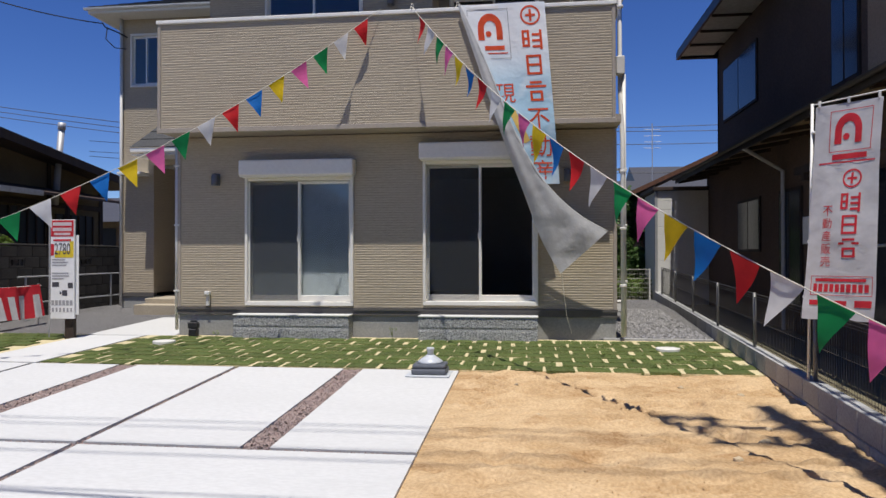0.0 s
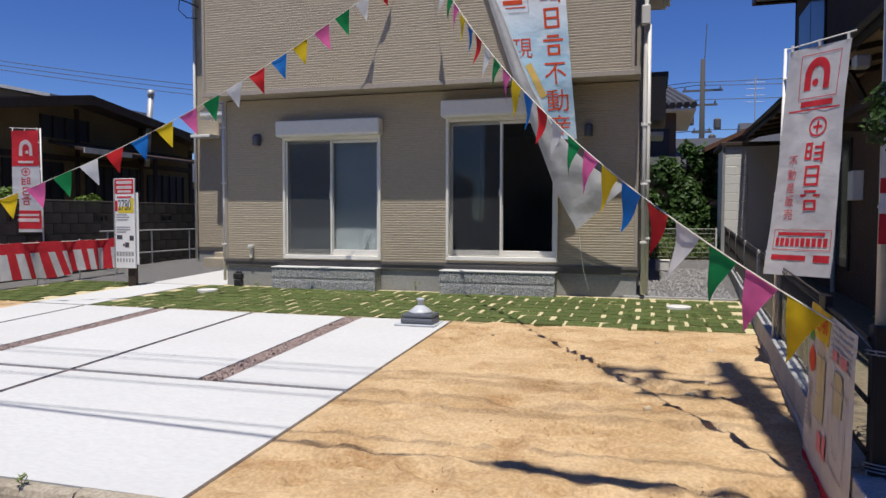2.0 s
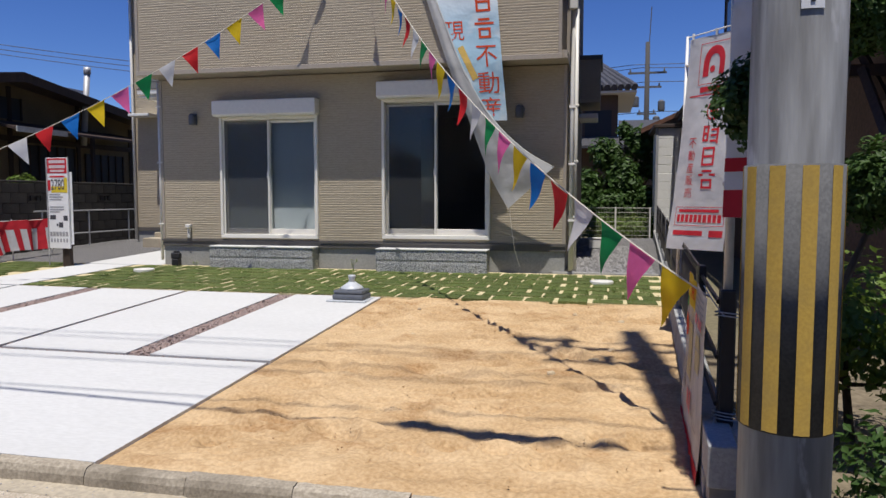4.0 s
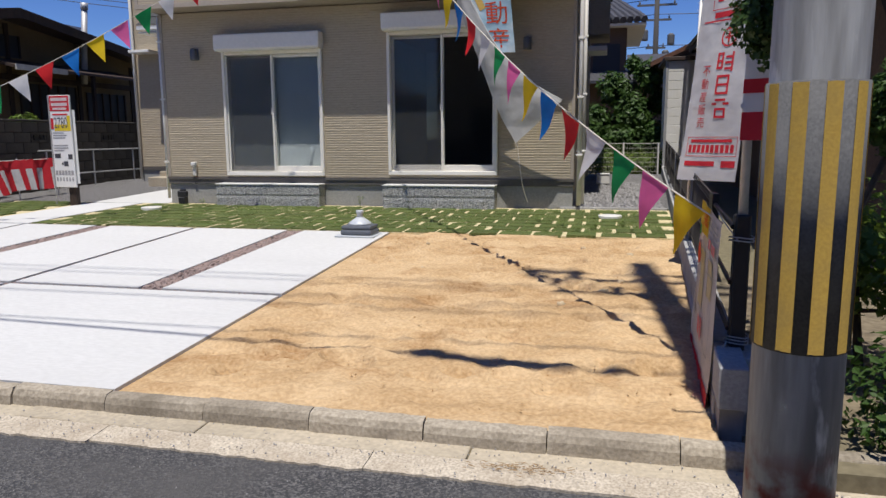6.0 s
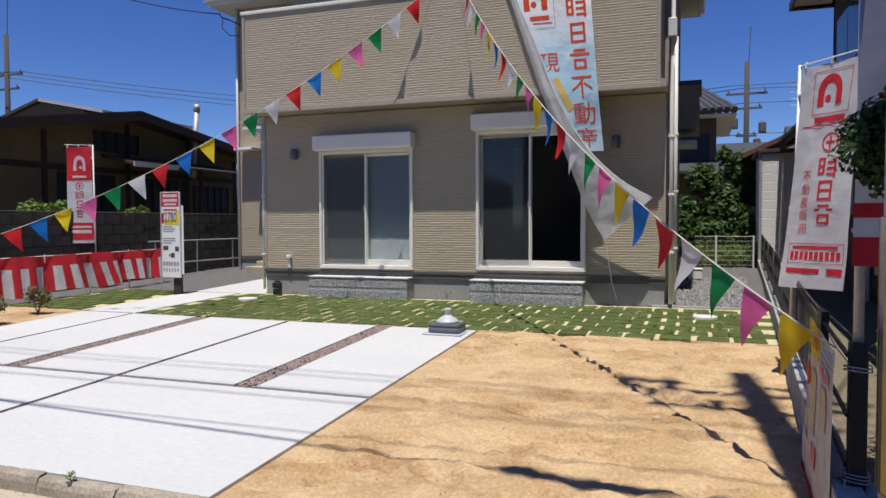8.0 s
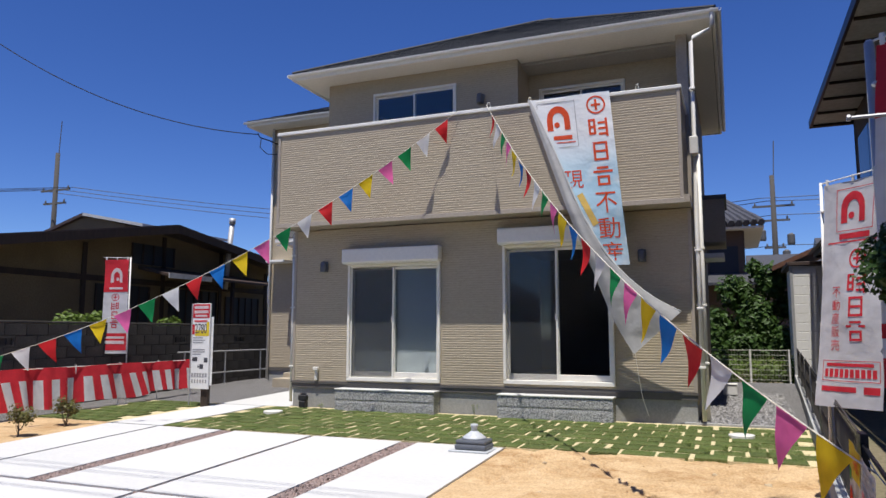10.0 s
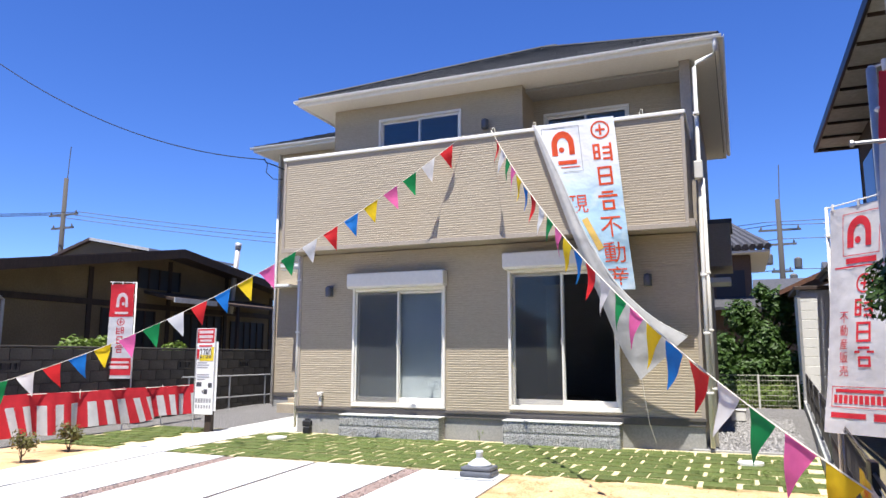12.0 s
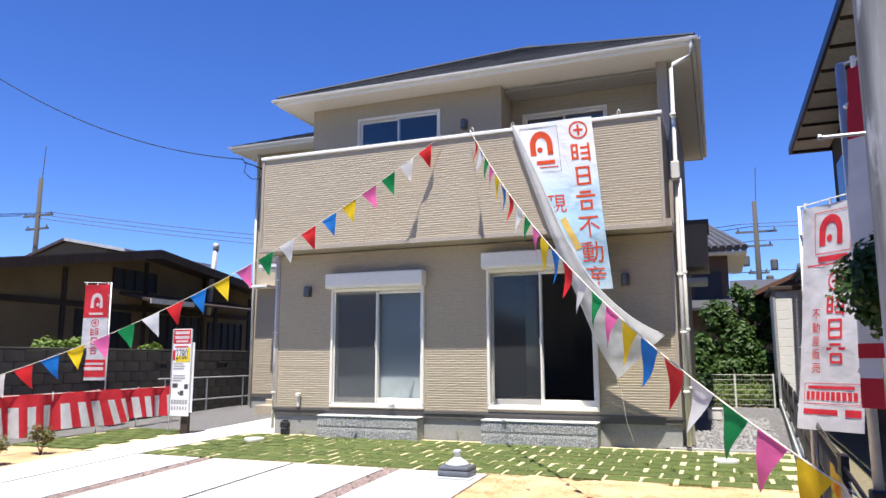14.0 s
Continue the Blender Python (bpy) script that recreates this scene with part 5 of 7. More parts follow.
for q in ((0.4, 0.52, -0.1, -0.0, 2), (0.55, 0.62, -0.1, 0.02, 2), (0.7, 0.8, 0.42, 0.47, 2), (0.86, 1.0, 0.42, 0.47, 2)):
    printed("photo", bar(*q), pos_surf, INK["pink"], pos, 0.0075)


# ---------------------------------------------------------------- bunting
PENNANT = [cloth("pennant_" + n_, c, 0.45, 0.6) for n_, c in (("red", (0.72, 0.03, 0.035)), ("white", (0.80, 0.80, 0.80)), ("green", (0.015, 0.30, 0.09)),
                                                     ("pink", (0.85, 0.16, 0.42)), ("yellow", (0.85, 0.60, 0.02)), ("blue", (0.015, 0.19, 0.62)))]
M["cordm"] = plain("string_white", (0.66, 0.62, 0.52), 0.8)


def bunting(start, way, a, b, reach, first, step, count, seed, size, label):
    """A string that falls by a*r - b*r*r at r metres out, with pennants."""
    st, way = Vector(start), Vector((*way, 0)).normalized()
    def at(r):
        return st + way * r + Vector((0, 0, -a * r + b * r * r))
    t = thing("bunting", st, label, "bunting", group="bunting strings")
    part("string", tube(B(), [at(reach * i / 60) for i in range(61)], 0.0045, 5), M["cordm"], t)
    rnd = random.Random(seed)
    r, s = 0.0, 0.0
    places = []
    while r < reach and len(places) < count:
        nr = r + 0.004
        s += (at(nr) - at(r)).length
        r = nr
        if s >= first + step * len(places):
            places.append(r)
    for k, r in enumerate(places):
        p = at(r)
        d = (at(r + 0.01) - at(r - 0.01)).normalized()
        side = Vector((-way.y, way.x, 0))
        w, h = size * 0.86, size
        sw, cu, tw = rnd.uniform(-0.035, 0.02), rnd.uniform(-0.015, 0.015), rnd.uniform(-0.15, 0.15)
        lx = rnd.uniform(-0.55, -0.2)
        def fn(u, v):
            ww = (u - 0.5) * w * (1 - v)
            tip = way * (lx * w * v)
            return p + d * (ww * math.cos(tw * v)) + side * (ww * math.sin(tw * v * 2) + sw * v * v + cu * math.sin(math.pi * u) * (1 - v) + 0.012 * math.sin(v * 5 + k)) + tip + Vector((0, 0, -h * v - 0.003))
        bm = sheet(B(), 5, 8, fn)
        part("pennant", bm, PENNANT[k % 6], t, smooth=True)


bunting((-1.05, 9.94, 4.60), (-3.73, -1.93), 0.845, 0.041, 7.2, 0.36, 0.362, 23, 3, 0.30, "string of coloured pennants from the balcony to the curtain stake")
bunting((-0.61, 9.94, 4.62), (3.69, -5.76), 0.80, 0.0327, 7.25, 0.48, 0.346, 23, 8, 0.31, "string of coloured pennants from the balcony to the street fence")
tagged(single("stake", tube(B(), [(-7.45, 6.62, -0.3), (-7.45, 6.62, 0.72)], 0.015, 8), M["cap"], "white stake holding the end of the bunting", "stake"))
for x in (-0.62, 0.03, 1.6):
    c = thing("clamp", (x, 10.07, 4.62), "small pale tie on the balcony cap", "clamp", group="balcony ties")
    part("loop", tube(B(), [(x - 0.02, 10.05, 4.62), (x - 0.01, 10.06, 4.69), (x + 0.012, 10.08, 4.70), (x + 0.02, 10.1, 4.63)], 0.008, 6), M["cordm"], c)

# ---------------------------------------------------------------- the large balcony banner, its lower corner blown over
def sky_print():
    m, n, l, b = shader("banner_print", 0.6, 0, 0.25)
    v = coords(n, l, (1, 1, 1))
    sp = n.new("ShaderNodeSeparateXYZ")
    l.new(v, sp.inputs[0])
    mr = n.new("ShaderNodeMapRange")
    mr.inputs[1].default_value, mr.inputs[2].default_value = -0.55, -1.2
    l.new(sp.outputs[2], mr.inputs[0])
    c = mixcol(n, l, mr.outputs[0], (0.80, 0.80, 0.79), (0.42, 0.62, 0.74))
    c = mixcol(n, l, noisy(n, l, v, 2.4, 4, 0.5, 0.7), c, (0.76, 0.80, 0.82))
    l.new(c, b.inputs["Base Color"])
    bumped(n, l, b, noisy(n, l, v, 3, 3), 0.3, 0.03)
    return m


M["sky_print"] = sky_print()
M["vinyl_back"] = cloth("vinyl_back", (0.62, 0.62, 0.61), 0.3, 0.5)
ban = thing("balcony_banner", (0.6, 10.03, 4.6), "large printed banner on the balcony, its lower corner blown over", "banner")


def curve2(pts):
    """A smooth curve through a few (x, z) points, by 0 to 1."""
    def f(t):
        k = t * (len(pts) - 1)
        i = min(int(k), len(pts) - 2)
        q = [Vector(pts[min(max(j, 0), len(pts) - 1)]) for j in (i - 1, i, i + 1, i + 2)]
        s = k - i
        return 0.5 * (2 * q[1] + (q[2] - q[0]) * s + (2 * q[0] - 5 * q[1] + 4 * q[2] - q[3]) * s * s + (3 * q[1] - q[0] - 3 * q[2] + q[3]) * s ** 3)
    return f


fold = curve2([(0.075, 4.601), (0.451, 3.735), (0.827, 2.805), (1.21, 2.155), (1.65, 1.718), (2.081, 1.467)])
outer = curve2([(0.041, 4.605), (0.322, 3.745), (0.637, 2.815), (0.936, 2.014), (1.186, 1.349), (1.443, 0.887)])


def swing(z):
    """How far the cloth hangs in under the balcony at a height."""
    return 9.93 + 0.22 * min(max((2.9 - z) / 1.8, 0), 1)


TOPZ, DROP, RIGHT, SLANT = 4.601, 2.479, 1.23, 0.203


def front_fn(u, z):
    """u from the fold to the right edge; z a height."""
    t = min(max((TOPZ - z) / DROP, 0), 1)
    lo, hi = 0.0, 1.0
    for _ in range(22):
        m_ = (lo + hi) / 2
        if fold(m_)[1] > z:
            lo = m_
        else:
            hi = m_
    xl, xr = fold(lo)[0], RIGHT + SLANT * t
    x = xl + (xr - xl) * u
    return Vector((x, swing(z) + 0.01 - 0.012 * math.sin(x * 5 + z * 2) - 0.02 * t * (1 - u), z))


bm = sheet(B(), 16, 50, lambda u, v: front_fn(u, TOPZ - DROP * v))
part("print", bm, M["sky_print"], ban, smooth=True)


def flap_fn(u, v):
    o, i = outer(v), fold(v)
    p = o.lerp(i, u)
    return Vector((p[0], swing(p[1]) - 0.02 - 0.05 * v * math.sin(math.pi * u) - 0.03 * n3(p[0] * 4, p[1] * 3, 7) * v + 0.012 * math.sin(u * 9 + v * 4) * v, p[1]))


bm = sheet(B(), 22, 60, flap_fn)
part("flap", bm, M["vinyl_back"], ban, "pale grey back of the banner", smooth=True)
part("fold_roll", tube(B(), [(*(lambda p: (p[0], swing(p[1]) - 0.01, p[1]))(fold(i / 30)),) for i in range(31)], [0.008 + 0.012 * math.sin(math.pi * i / 30) for i in range(31)], 8), M["vinyl_back"], ban, smooth=True)
part("tie_cord", tube(B(), [(1.46, 10.13, 0.9), (1.49, 10.16, 0.6), (1.53, 10.2, 0.3), (1.6, 10.25, 0.05)], 0.004, 5), M["cordm"], ban)


def ban_sf(x, z):
    t = min(max((TOPZ - z) / DROP, 0), 1)
    sx = x + SLANT * t
    xl = front_fn(0, z).x
    u = (sx - xl) / (RIGHT + SLANT * t - xl)
    return front_fn(u, z), Vector((0, -1, 0))


def clip_fold(polys):
    """Keeps what lies on the visible side of the fold."""
    keep = []
    for p in polys:
        ok = True
        for x, z in p:
            t = min(max((TOPZ - z) / DROP, 0), 1)
            lo = min(range(61), key=lambda i: abs(fold(i / 60)[1] - z))
            if x + SLANT * t < fold(lo / 60)[0] + 0.015:
                ok = False
        if ok:
            keep.append(p)
    return keep


for k, z in enumerate((4.42, 4.08, 3.74, 3.38)):
    printed("print_sign", clip_fold(glyph_bars(1.02, z, 0.27, 0.27, k)), ban_sf, INK["orange"], ban)
for ch, z in zip("不動産", (3.0, 2.64, 2.30)):
    printed("letter", clip_fold(letters(ch, 1.02, z, 0.29, 0.29)), ban_sf, INK["orange"], ban)
printed("letter", clip_fold(letters("現", 0.60, 3.36, 0.26, 0.26)), ban_sf, INK["orange"], ban)
emblem_parts(emblem(0.46, 4.26, 0.21), ban_sf, INK["orange"], ban)
for q in ((0.28, 0.64, 3.96, 4.02, 4), (0.22, 0.68, 3.91, 3.925, 5)):
    printed("print_bar", clip_fold(bar(*q)), ban_sf, INK["orange"], ban)
printed("frame_line", clip_fold(outline(0.16, 0.72, 3.84, 4.53, 0.008)), ban_sf, INK["grey"], ban, 0.004)
M["rainbow"] = plain("print_ochre", (0.75, 0.50, 0.12), 0.6)
printed("picture", clip_fold([[(0.62 + 0.02 * k, 3.12 - 0.05 * k), (0.70 + 0.02 * k, 3.16 - 0.05 * k), (0.72 + 0.02 * k, 3.11 - 0.05 * k), (0.64 + 0.02 * k, 3.07 - 0.05 * k)] for k in range(9)]), ban_sf, M["rainbow"], ban, 0.004)

# ---------------------------------------------------------------- concrete pole at the kerb and the lines over the street
def pole_concrete(name, red_foot=False):
    m, n, l, b = shader(name, 0.85, 0, 0.3)
    v = coords(n, l, (1, 1, 0.12))
    c = mixcol(n, l, noisy(n, l, v, 16, 7), (0.44, 0.435, 0.415), (0.27, 0.265, 0.25))
    c = mixcol(n, l, noisy(n, l, v, 5, 6, 0.5, 0.66), c, (0.17, 0.165, 0.155))
    c = mixcol(n, l, noisy(n, l, coords(n, l, (1, 1, 0.3)), 9, 6, 0.6, 0.68), c, (0.60, 0.59, 0.57))
    if red_foot:
        sp, mr, mu = n.new("ShaderNodeSeparateXYZ"), n.new("ShaderNodeMapRange"), n.new("ShaderNodeMath")
        l.new(coords(n, l), sp.inputs[0])
        mr.inputs[1].default_value, mr.inputs[2].default_value = 0.30, 0.12
        l.new(sp.outputs[2], mr.inputs[0])
        mu.operation = "MULTIPLY"
        l.new(mr.outputs[0], mu.inputs[0])
        l.new(noisy(n, l, coords(n, l), 9, 5, 0.42, 0.6), mu.inputs[1])
        c = mixcol(n, l, mu.outputs[0], c, (0.20, 0.05, 0.035))
    l.new(c, b.inputs["Base Color"])
    bumped(n, l, b, noisy(n, l, v, 60, 4), 0.3, 0.004)
    return m


M["pole"] = pole_concrete("pole_concrete", True)
M["sleeve_dark"] = surface("sleeve_dark", (0.13, 0.13, 0.13), (0.095, 0.095, 0.095), (0.20, 0.195, 0.19), big=6, fine=90, rough=0.95, spec=0.08, bump=0.08)
M["sleeve_yellow"] = surface("sleeve_yellow", (0.62, 0.40, 0.085), (0.54, 0.34, 0.075), (0.36, 0.26, 0.10), big=7, fine=90, rough=0.95, spec=0.08, bump=0.08)
M["line"] = plain("cable_black", (0.02, 0.02, 0.022), 0.6)
PX, PY = 3.425, 2.775
pole = thing("utility_pole", (PX, PY, -0.4), "concrete utility pole with a yellow and black striped guard", "pole")
part("shaft", lathe(B(), (PX, PY, -0.45), [(0.157, 0), (0.155, 1.5), (0.148, 4), (0.11, 13.2), (0.05, 13.25)], 40), M["pole"], pole, smooth=True)
part("guard", lathe(B(), (PX, PY, 0.225), [(0.158, 0.01), (0.163, 0.0), (0.1635, 0.93), (0.158, 0.93)], 40), M["sleeve_dark"], pole, "dark guard sleeve", smooth=True)
NS = 10
for k in range(NS):
    a0 = 2 * math.pi * k / NS + radians(14)
    a1 = a0 + math.pi / NS
    bm = sheet(B(), 5, 6, lambda u, v: Vector((PX + (0.1655 + 0.0004 * v) * math.cos(a0 + (a1 - a0) * u), PY + (0.1655 + 0.0004 * v) * math.sin(a0 + (a1 - a0) * u), 0.231 + 0.918 * v + 0.003 * n3(k, u * 3, v))))
    part("stripe", bm, M["sleeve_yellow"], pole, smooth=True)
part("number_plate", sheet(B(), 6, 1, lambda u, v: Vector((PX + 0.1595 * math.cos(radians(258 + 26 * u)), PY + 0.1595 * math.sin(radians(258 + 26 * u)), 1.66 + 0.2 * v))), M["board"], pole, "white plate")
part("plate_bar", sheet(B(), 4, 1, lambda u, v: Vector((PX + 0.1625 * math.cos(radians(268 + 5 * u)), PY + 0.1625 * math.sin(radians(268 + 5 * u)), 1.68 + 0.07 * v))), M["dark"], pole)
for z, x0, x1 in ((12.0, -1.05, 0.9), (11.2, -0.95, 0.8), (9.6, -0.8, 0.5)):
    part("cross_arm", bx(PX + x0, PX + x1, PY - 0.22, PY - 0.14, z, z + 0.09), M["steel"], pole)
    for k in range(3):
        xx = PX + x0 + 0.08 + (x1 - x0 - 0.16) * k / 2
        part("insulator", lathe(B(), (xx, PY - 0.18, z + 0.09), [(0.03, 0), (0.06, 0.05), (0.035, 0.08), (0.055, 0.13), (0.02, 0.18)], 10), M["cap"], pole)
for z in (5.66, 6.21):
    part("cable_arm", bx(PX - 0.03, PX + 0.03, PY - 0.7, PY, z - 0.03, z + 0.03), M["steel"], pole)
for dx, z in ((-0.95, 11.5), (-0.6, 11.35), (-0.75, 10.6), (-0.3, 9.9)):
    part("fuse_switch", bx(PX + dx - 0.05, PX + dx + 0.05, PY - 0.25, PY - 0.1, z, z + 0.35, bevel=0.02), M["steel"], pole)
for k in range(9):
    z, sgn = 1.93 + 0.9 * k, (1 if k % 2 else -1)
    part("step_bolt", tube(B(), [(PX + sgn * 0.14, PY, z), (PX + sgn * 0.285, PY, z), (PX + sgn * 0.29, PY, z), (PX + sgn * 0.30, PY, z)], [0.007, 0.007, 0.013, 0.013], 8), M["steel"], pole)


def cable(name, p, q, sag, r, label, seg=24):
    p, q = Vector(p), Vector(q)
    pts = [p.lerp(q, i / seg) - Vector((0, 0, 4 * sag * (i / seg) * (1 - i / seg))) for i in range(seg + 1)]
    return tagged(single(name, tube(B(), pts, r, 5), M["line"], label, "cable"), group="overhead lines")


cable("power_line", (-30, 3.9, 5.7), (PX, PY - 0.66, 5.65), 0.25, 0.017, "black telephone cable over the street edge")
cable("power_line", (PX, PY - 0.66, 5.65), (30, 2.4, 5.6), 0.25, 0.014, "black telephone cable over the street edge")
cable("power_line", (-30, 2.42, 6.25), (PX, PY - 0.5, 6.2), 0.3, 0.009, "black telephone cable over the street edge")
sl = thing("cable_closure", (2.1, 2.3, 5.55), "black splice closure hanging on the telephone cable", "cable closure")
part("body", tube(B(), [(1.8, 2.2, 5.6), (1.9, 2.19, 5.59), (2.3, 2.16, 5.6), (2.85, 2.13, 5.61), (3.0, 2.12, 5.62)], [0.03, 0.06, 0.065, 0.055, 0.03], 12), M["line"], sl, smooth=True)
part("coil", tube(B(), [(2.95 + 0.03 * k, 2.12 - 0.002 * k + 0.02 * math.sin(k), 5.62 + 0.03 * math.cos(k * 1.3)) for k in range(24)], 0.016, 6), M["line"], sl)
for k, (yy, z) in enumerate(((1.7, 11.3), (1.9, 12.15), (2.05, 12.2), (1.95, 9.7))):
    cable("power_line", (-35, yy, z + 0.2), (PX - 0.3, yy, z), 0.35, 0.011, "black power line high over the street")
    cable("power_line", (PX - 0.3, yy, z), (35, yy, z + 0.2), 0.35, 0.011, "black power line high over the street")
cable("service_line", (-7.75, 13.85, 5.95), (-14.2, 11.2, 8.6), 0.55, 0.012, "black service line sagging from the eaves")
cable("service_line", (PX, PY, 6.9), (6.0, 12.0, 4.4), 0.25, 0.012, "black service line to the old timber house")
sv = thing("service_bracket", (-7.72, 13.85, 5.9), "small bracket and coiled leads where the line meets the eaves", "bracket")
part("hook", tube(B(), [(-7.75, 13.86, 5.97), (-7.65, 13.8, 5.85), (-7.5, 13.95, 5.8), (-7.4, 14.2, 5.75)], 0.014, 6), M["line"], sv)
part("leads", tube(B(), [(-7.6, 13.8, 5.85), (-7.62, 13.78, 5.6), (-7.5, 13.9, 5.45), (-7.42, 14.18, 5.5)], 0.01, 6), M["line"], sv)

# ---------------------------------------------------------------- foliage
def leaves(name, blobs, count, size, mat, seed, parent, label=""):
    """Small leaves spread through several uneven masses (x, y, z, rx, ry, rz), thicker near the outside."""
    rnd = random.Random(seed)
    vs, fs = [], []
    tot = sum(b[3] * b[4] * b[5] for b in blobs)
    for b in blobs:
        for _ in range(int(count * b[3] * b[4] * b[5] / tot)):
            d = Vector((rnd.gauss(0, 1), rnd.gauss(0, 1), rnd.gauss(0, 1))).normalized()
            k = rnd.random() ** 0.4 * (1 + 0.32 * n3(d.x * 2.3 + b[0], d.y * 2.3 + b[1], d.z * 2.3 + seed))
            c = Vector((b[0] + d.x * b[3] * k, b[1] + d.y * b[4] * k, b[2] + d.z * b[5] * k))
            a = Vector((rnd.gauss(0, 1), rnd.gauss(0, 1), rnd.gauss(0, 0.7))).normalized()
            up = (d + Vector((rnd.gauss(0, 0.5), rnd.gauss(0, 0.5), 0.6 + rnd.gauss(0, 0.4)))).normalized()
            s = a.cross(up).normalized()
            a = up.cross(s)
            L = size * rnd.uniform(0.6, 1.3)
            i = len(vs)
            vs += [tuple(c - a * L * 0.5), tuple(c + s * L * 0.28), tuple(c + a * L * 0.5 - up * L * 0.12), tuple(c - s * L * 0.28)]
            fs.append((i, i + 1, i + 2, i + 3))
    me = bpy.data.meshes.new(name)
    me.from_pydata(vs, [], fs)
    me.transform(Matrix.Translation(-BASE[parent]))
    me.materials.append(mat)
    ob = new(name, me)
    ob.parent = parent
    return tagged(ob, label, kind="stuff")


M["leaf"] = leaf_material("leaf_green", (0.035, 0.085, 0.015), (0.075, 0.14, 0.028), (0.05, 0.095, 0.02))
M["leaf_lime"] = leaf_material("leaf_lime", (0.12, 0.20, 0.03), (0.20, 0.27, 0.045), (0.10, 0.16, 0.03))
M["leaf_dark"] = leaf_material("leaf_dark", (0.022, 0.055, 0.012), (0.05, 0.10, 0.02), (0.035, 0.07, 0.015))
M["leaf_red"] = leaf_material("leaf_redgreen", (0.10, 0.12, 0.03), (0.20, 0.12, 0.045), (0.14, 0.15, 0.04))
M["bark"] = surface("bark", (0.11, 0.085, 0.065), (0.055, 0.042, 0.033), fine=30, rough=0.9, bump=0.8, dist=0.01, stretch=(1, 1, 0.3))


def tree(name, x, y, z, h, blobs, count, size, mat, seed, label, category, trunk=0.05):
    t = thing(name, (x, y, z), label, category)
    rnd = random.Random(seed)
    top = Vector((x + rnd.uniform(-0.1, 0.1), y, z + h))
    pts = [Vector((x, y, z - 0.1)).lerp(top, i / 6) + Vector((0.04 * n3(i, seed), 0.04 * n3(i, seed + 5), 0)) * (i > 0) for i in range(7)]
    bm = tube(B(), pts, [trunk * (1 - 0.1 * i) for i in range(7)], 8)
    part("trunk", bm, M["bark"], t, smooth=True)
    for b in blobs:
        q = pts[rnd.choice((1, 2, 3, 4))]
        e = Vector(b[:3])
        part("limb", tube(B(), [q, q.lerp(e, 0.5) + Vector((0, 0, -0.05)), e], [trunk * 0.45, trunk * 0.3, trunk * 0.12], 6), M["bark"], t, smooth=True)
    leaves("crown", blobs, count, size, mat, seed, t)
    return t


for sx_, sy_, sd in ((-5.98, 6.7, 1), (-6.14, 7.52, 2)):
    z = gz(sy_)
    tree("shrub", sx_, sy_, z, 0.22, [(sx_ - 0.08, sy_, z + 0.24, 0.12, 0.12, 0.1), (sx_ + 0.1, sy_ + 0.03, z + 0.27, 0.13, 0.12, 0.11), (sx_, sy_ - 0.06, z + 0.34, 0.1, 0.1, 0.09), (sx_ + 0.02, sy_ + 0.08, z + 0.2, 0.14, 0.12, 0.09)],
         420, 0.05, M["leaf_red"], 60 + sd, "young garden shrub with reddish green leaves in the sand", "shrub", 0.014)

# neighbour's clipped tree and bushes behind the fence
tree("clipped_tree", 3.8, 3.85, -0.35, 2.3, [(3.42, 3.2, 1.45, 0.22, 0.15, 0.22), (3.95, 3.9, 1.95, 0.3, 0.25, 0.22), (4.05, 3.7, 1.1, 0.25, 0.25, 0.2), (3.7, 4.1, 2.3, 0.16, 0.16, 0.14)],
     30000, 0.035, M["leaf"], 71, "clipped garden tree with rounded green pads behind the fence", "tree", 0.06)
tree("bush", 4.15, 4.35, -0.3, 0.7, [(4.1, 4.4, 0.35, 0.42, 0.5, 0.36), (4.5, 4.0, 0.2, 0.4, 0.4, 0.4), (4.0, 4.9, 0.3, 0.3, 0.4, 0.32)], 5200, 0.06, M["leaf_lime"], 72, "bright green leafy bush behind the fence", "bush", 0.03)
tree("bush", 4.1, 3.2, -0.4, 0.4, [(4.05, 3.2, -0.1, 0.35, 0.35, 0.3), (4.6, 3.0, -0.05, 0.4, 0.3, 0.33), (4.35, 3.5, 0.1, 0.35, 0.3, 0.35)], 4200, 0.05, M["leaf"], 73, "low leafy bush beside the concrete pole", "bush", 0.03)
tree("garden_tree", 3.3, 20.6, 0.05, 2.4, [(2.3, 20.4, 1.3, 0.5, 0.6, 0.6), (2.8, 20.6, 2.3, 0.5, 0.5, 0.45), (3.3, 20.3, 1.6, 0.55, 0.6, 0.6), (3.7, 20.4, 2.55, 0.4, 0.4, 0.5), (4.2, 20.6, 1.9, 0.5, 0.5, 0.45), (4.7, 20.6, 1.2, 0.55, 0.5, 0.6), (3.0, 19.9, 0.8, 0.6, 0.5, 0.5), (3.9, 19.8, 0.9, 0.6, 0.5, 0.5), (2.2, 20.0, 0.6, 0.5, 0.4, 0.4), (3.3, 20.6, 2.9, 0.25, 0.25, 0.3)],
     13000, 0.15, M["leaf"], 74, "dense green garden tree behind the back fence", "tree", 0.09)
tree("hedge", 3.2, 18.6, 0.05, 0.4, [(2.6, 18.7, 0.3, 0.6, 0.4, 0.35), (3.4, 18.6, 0.32, 0.6, 0.4, 0.33), (4.1, 18.7, 0.3, 0.5, 0.4, 0.36)], 4200, 0.08, M["leaf_lime"], 75, "low yellow-green hedge along the back fence", "hedge", 0.03)

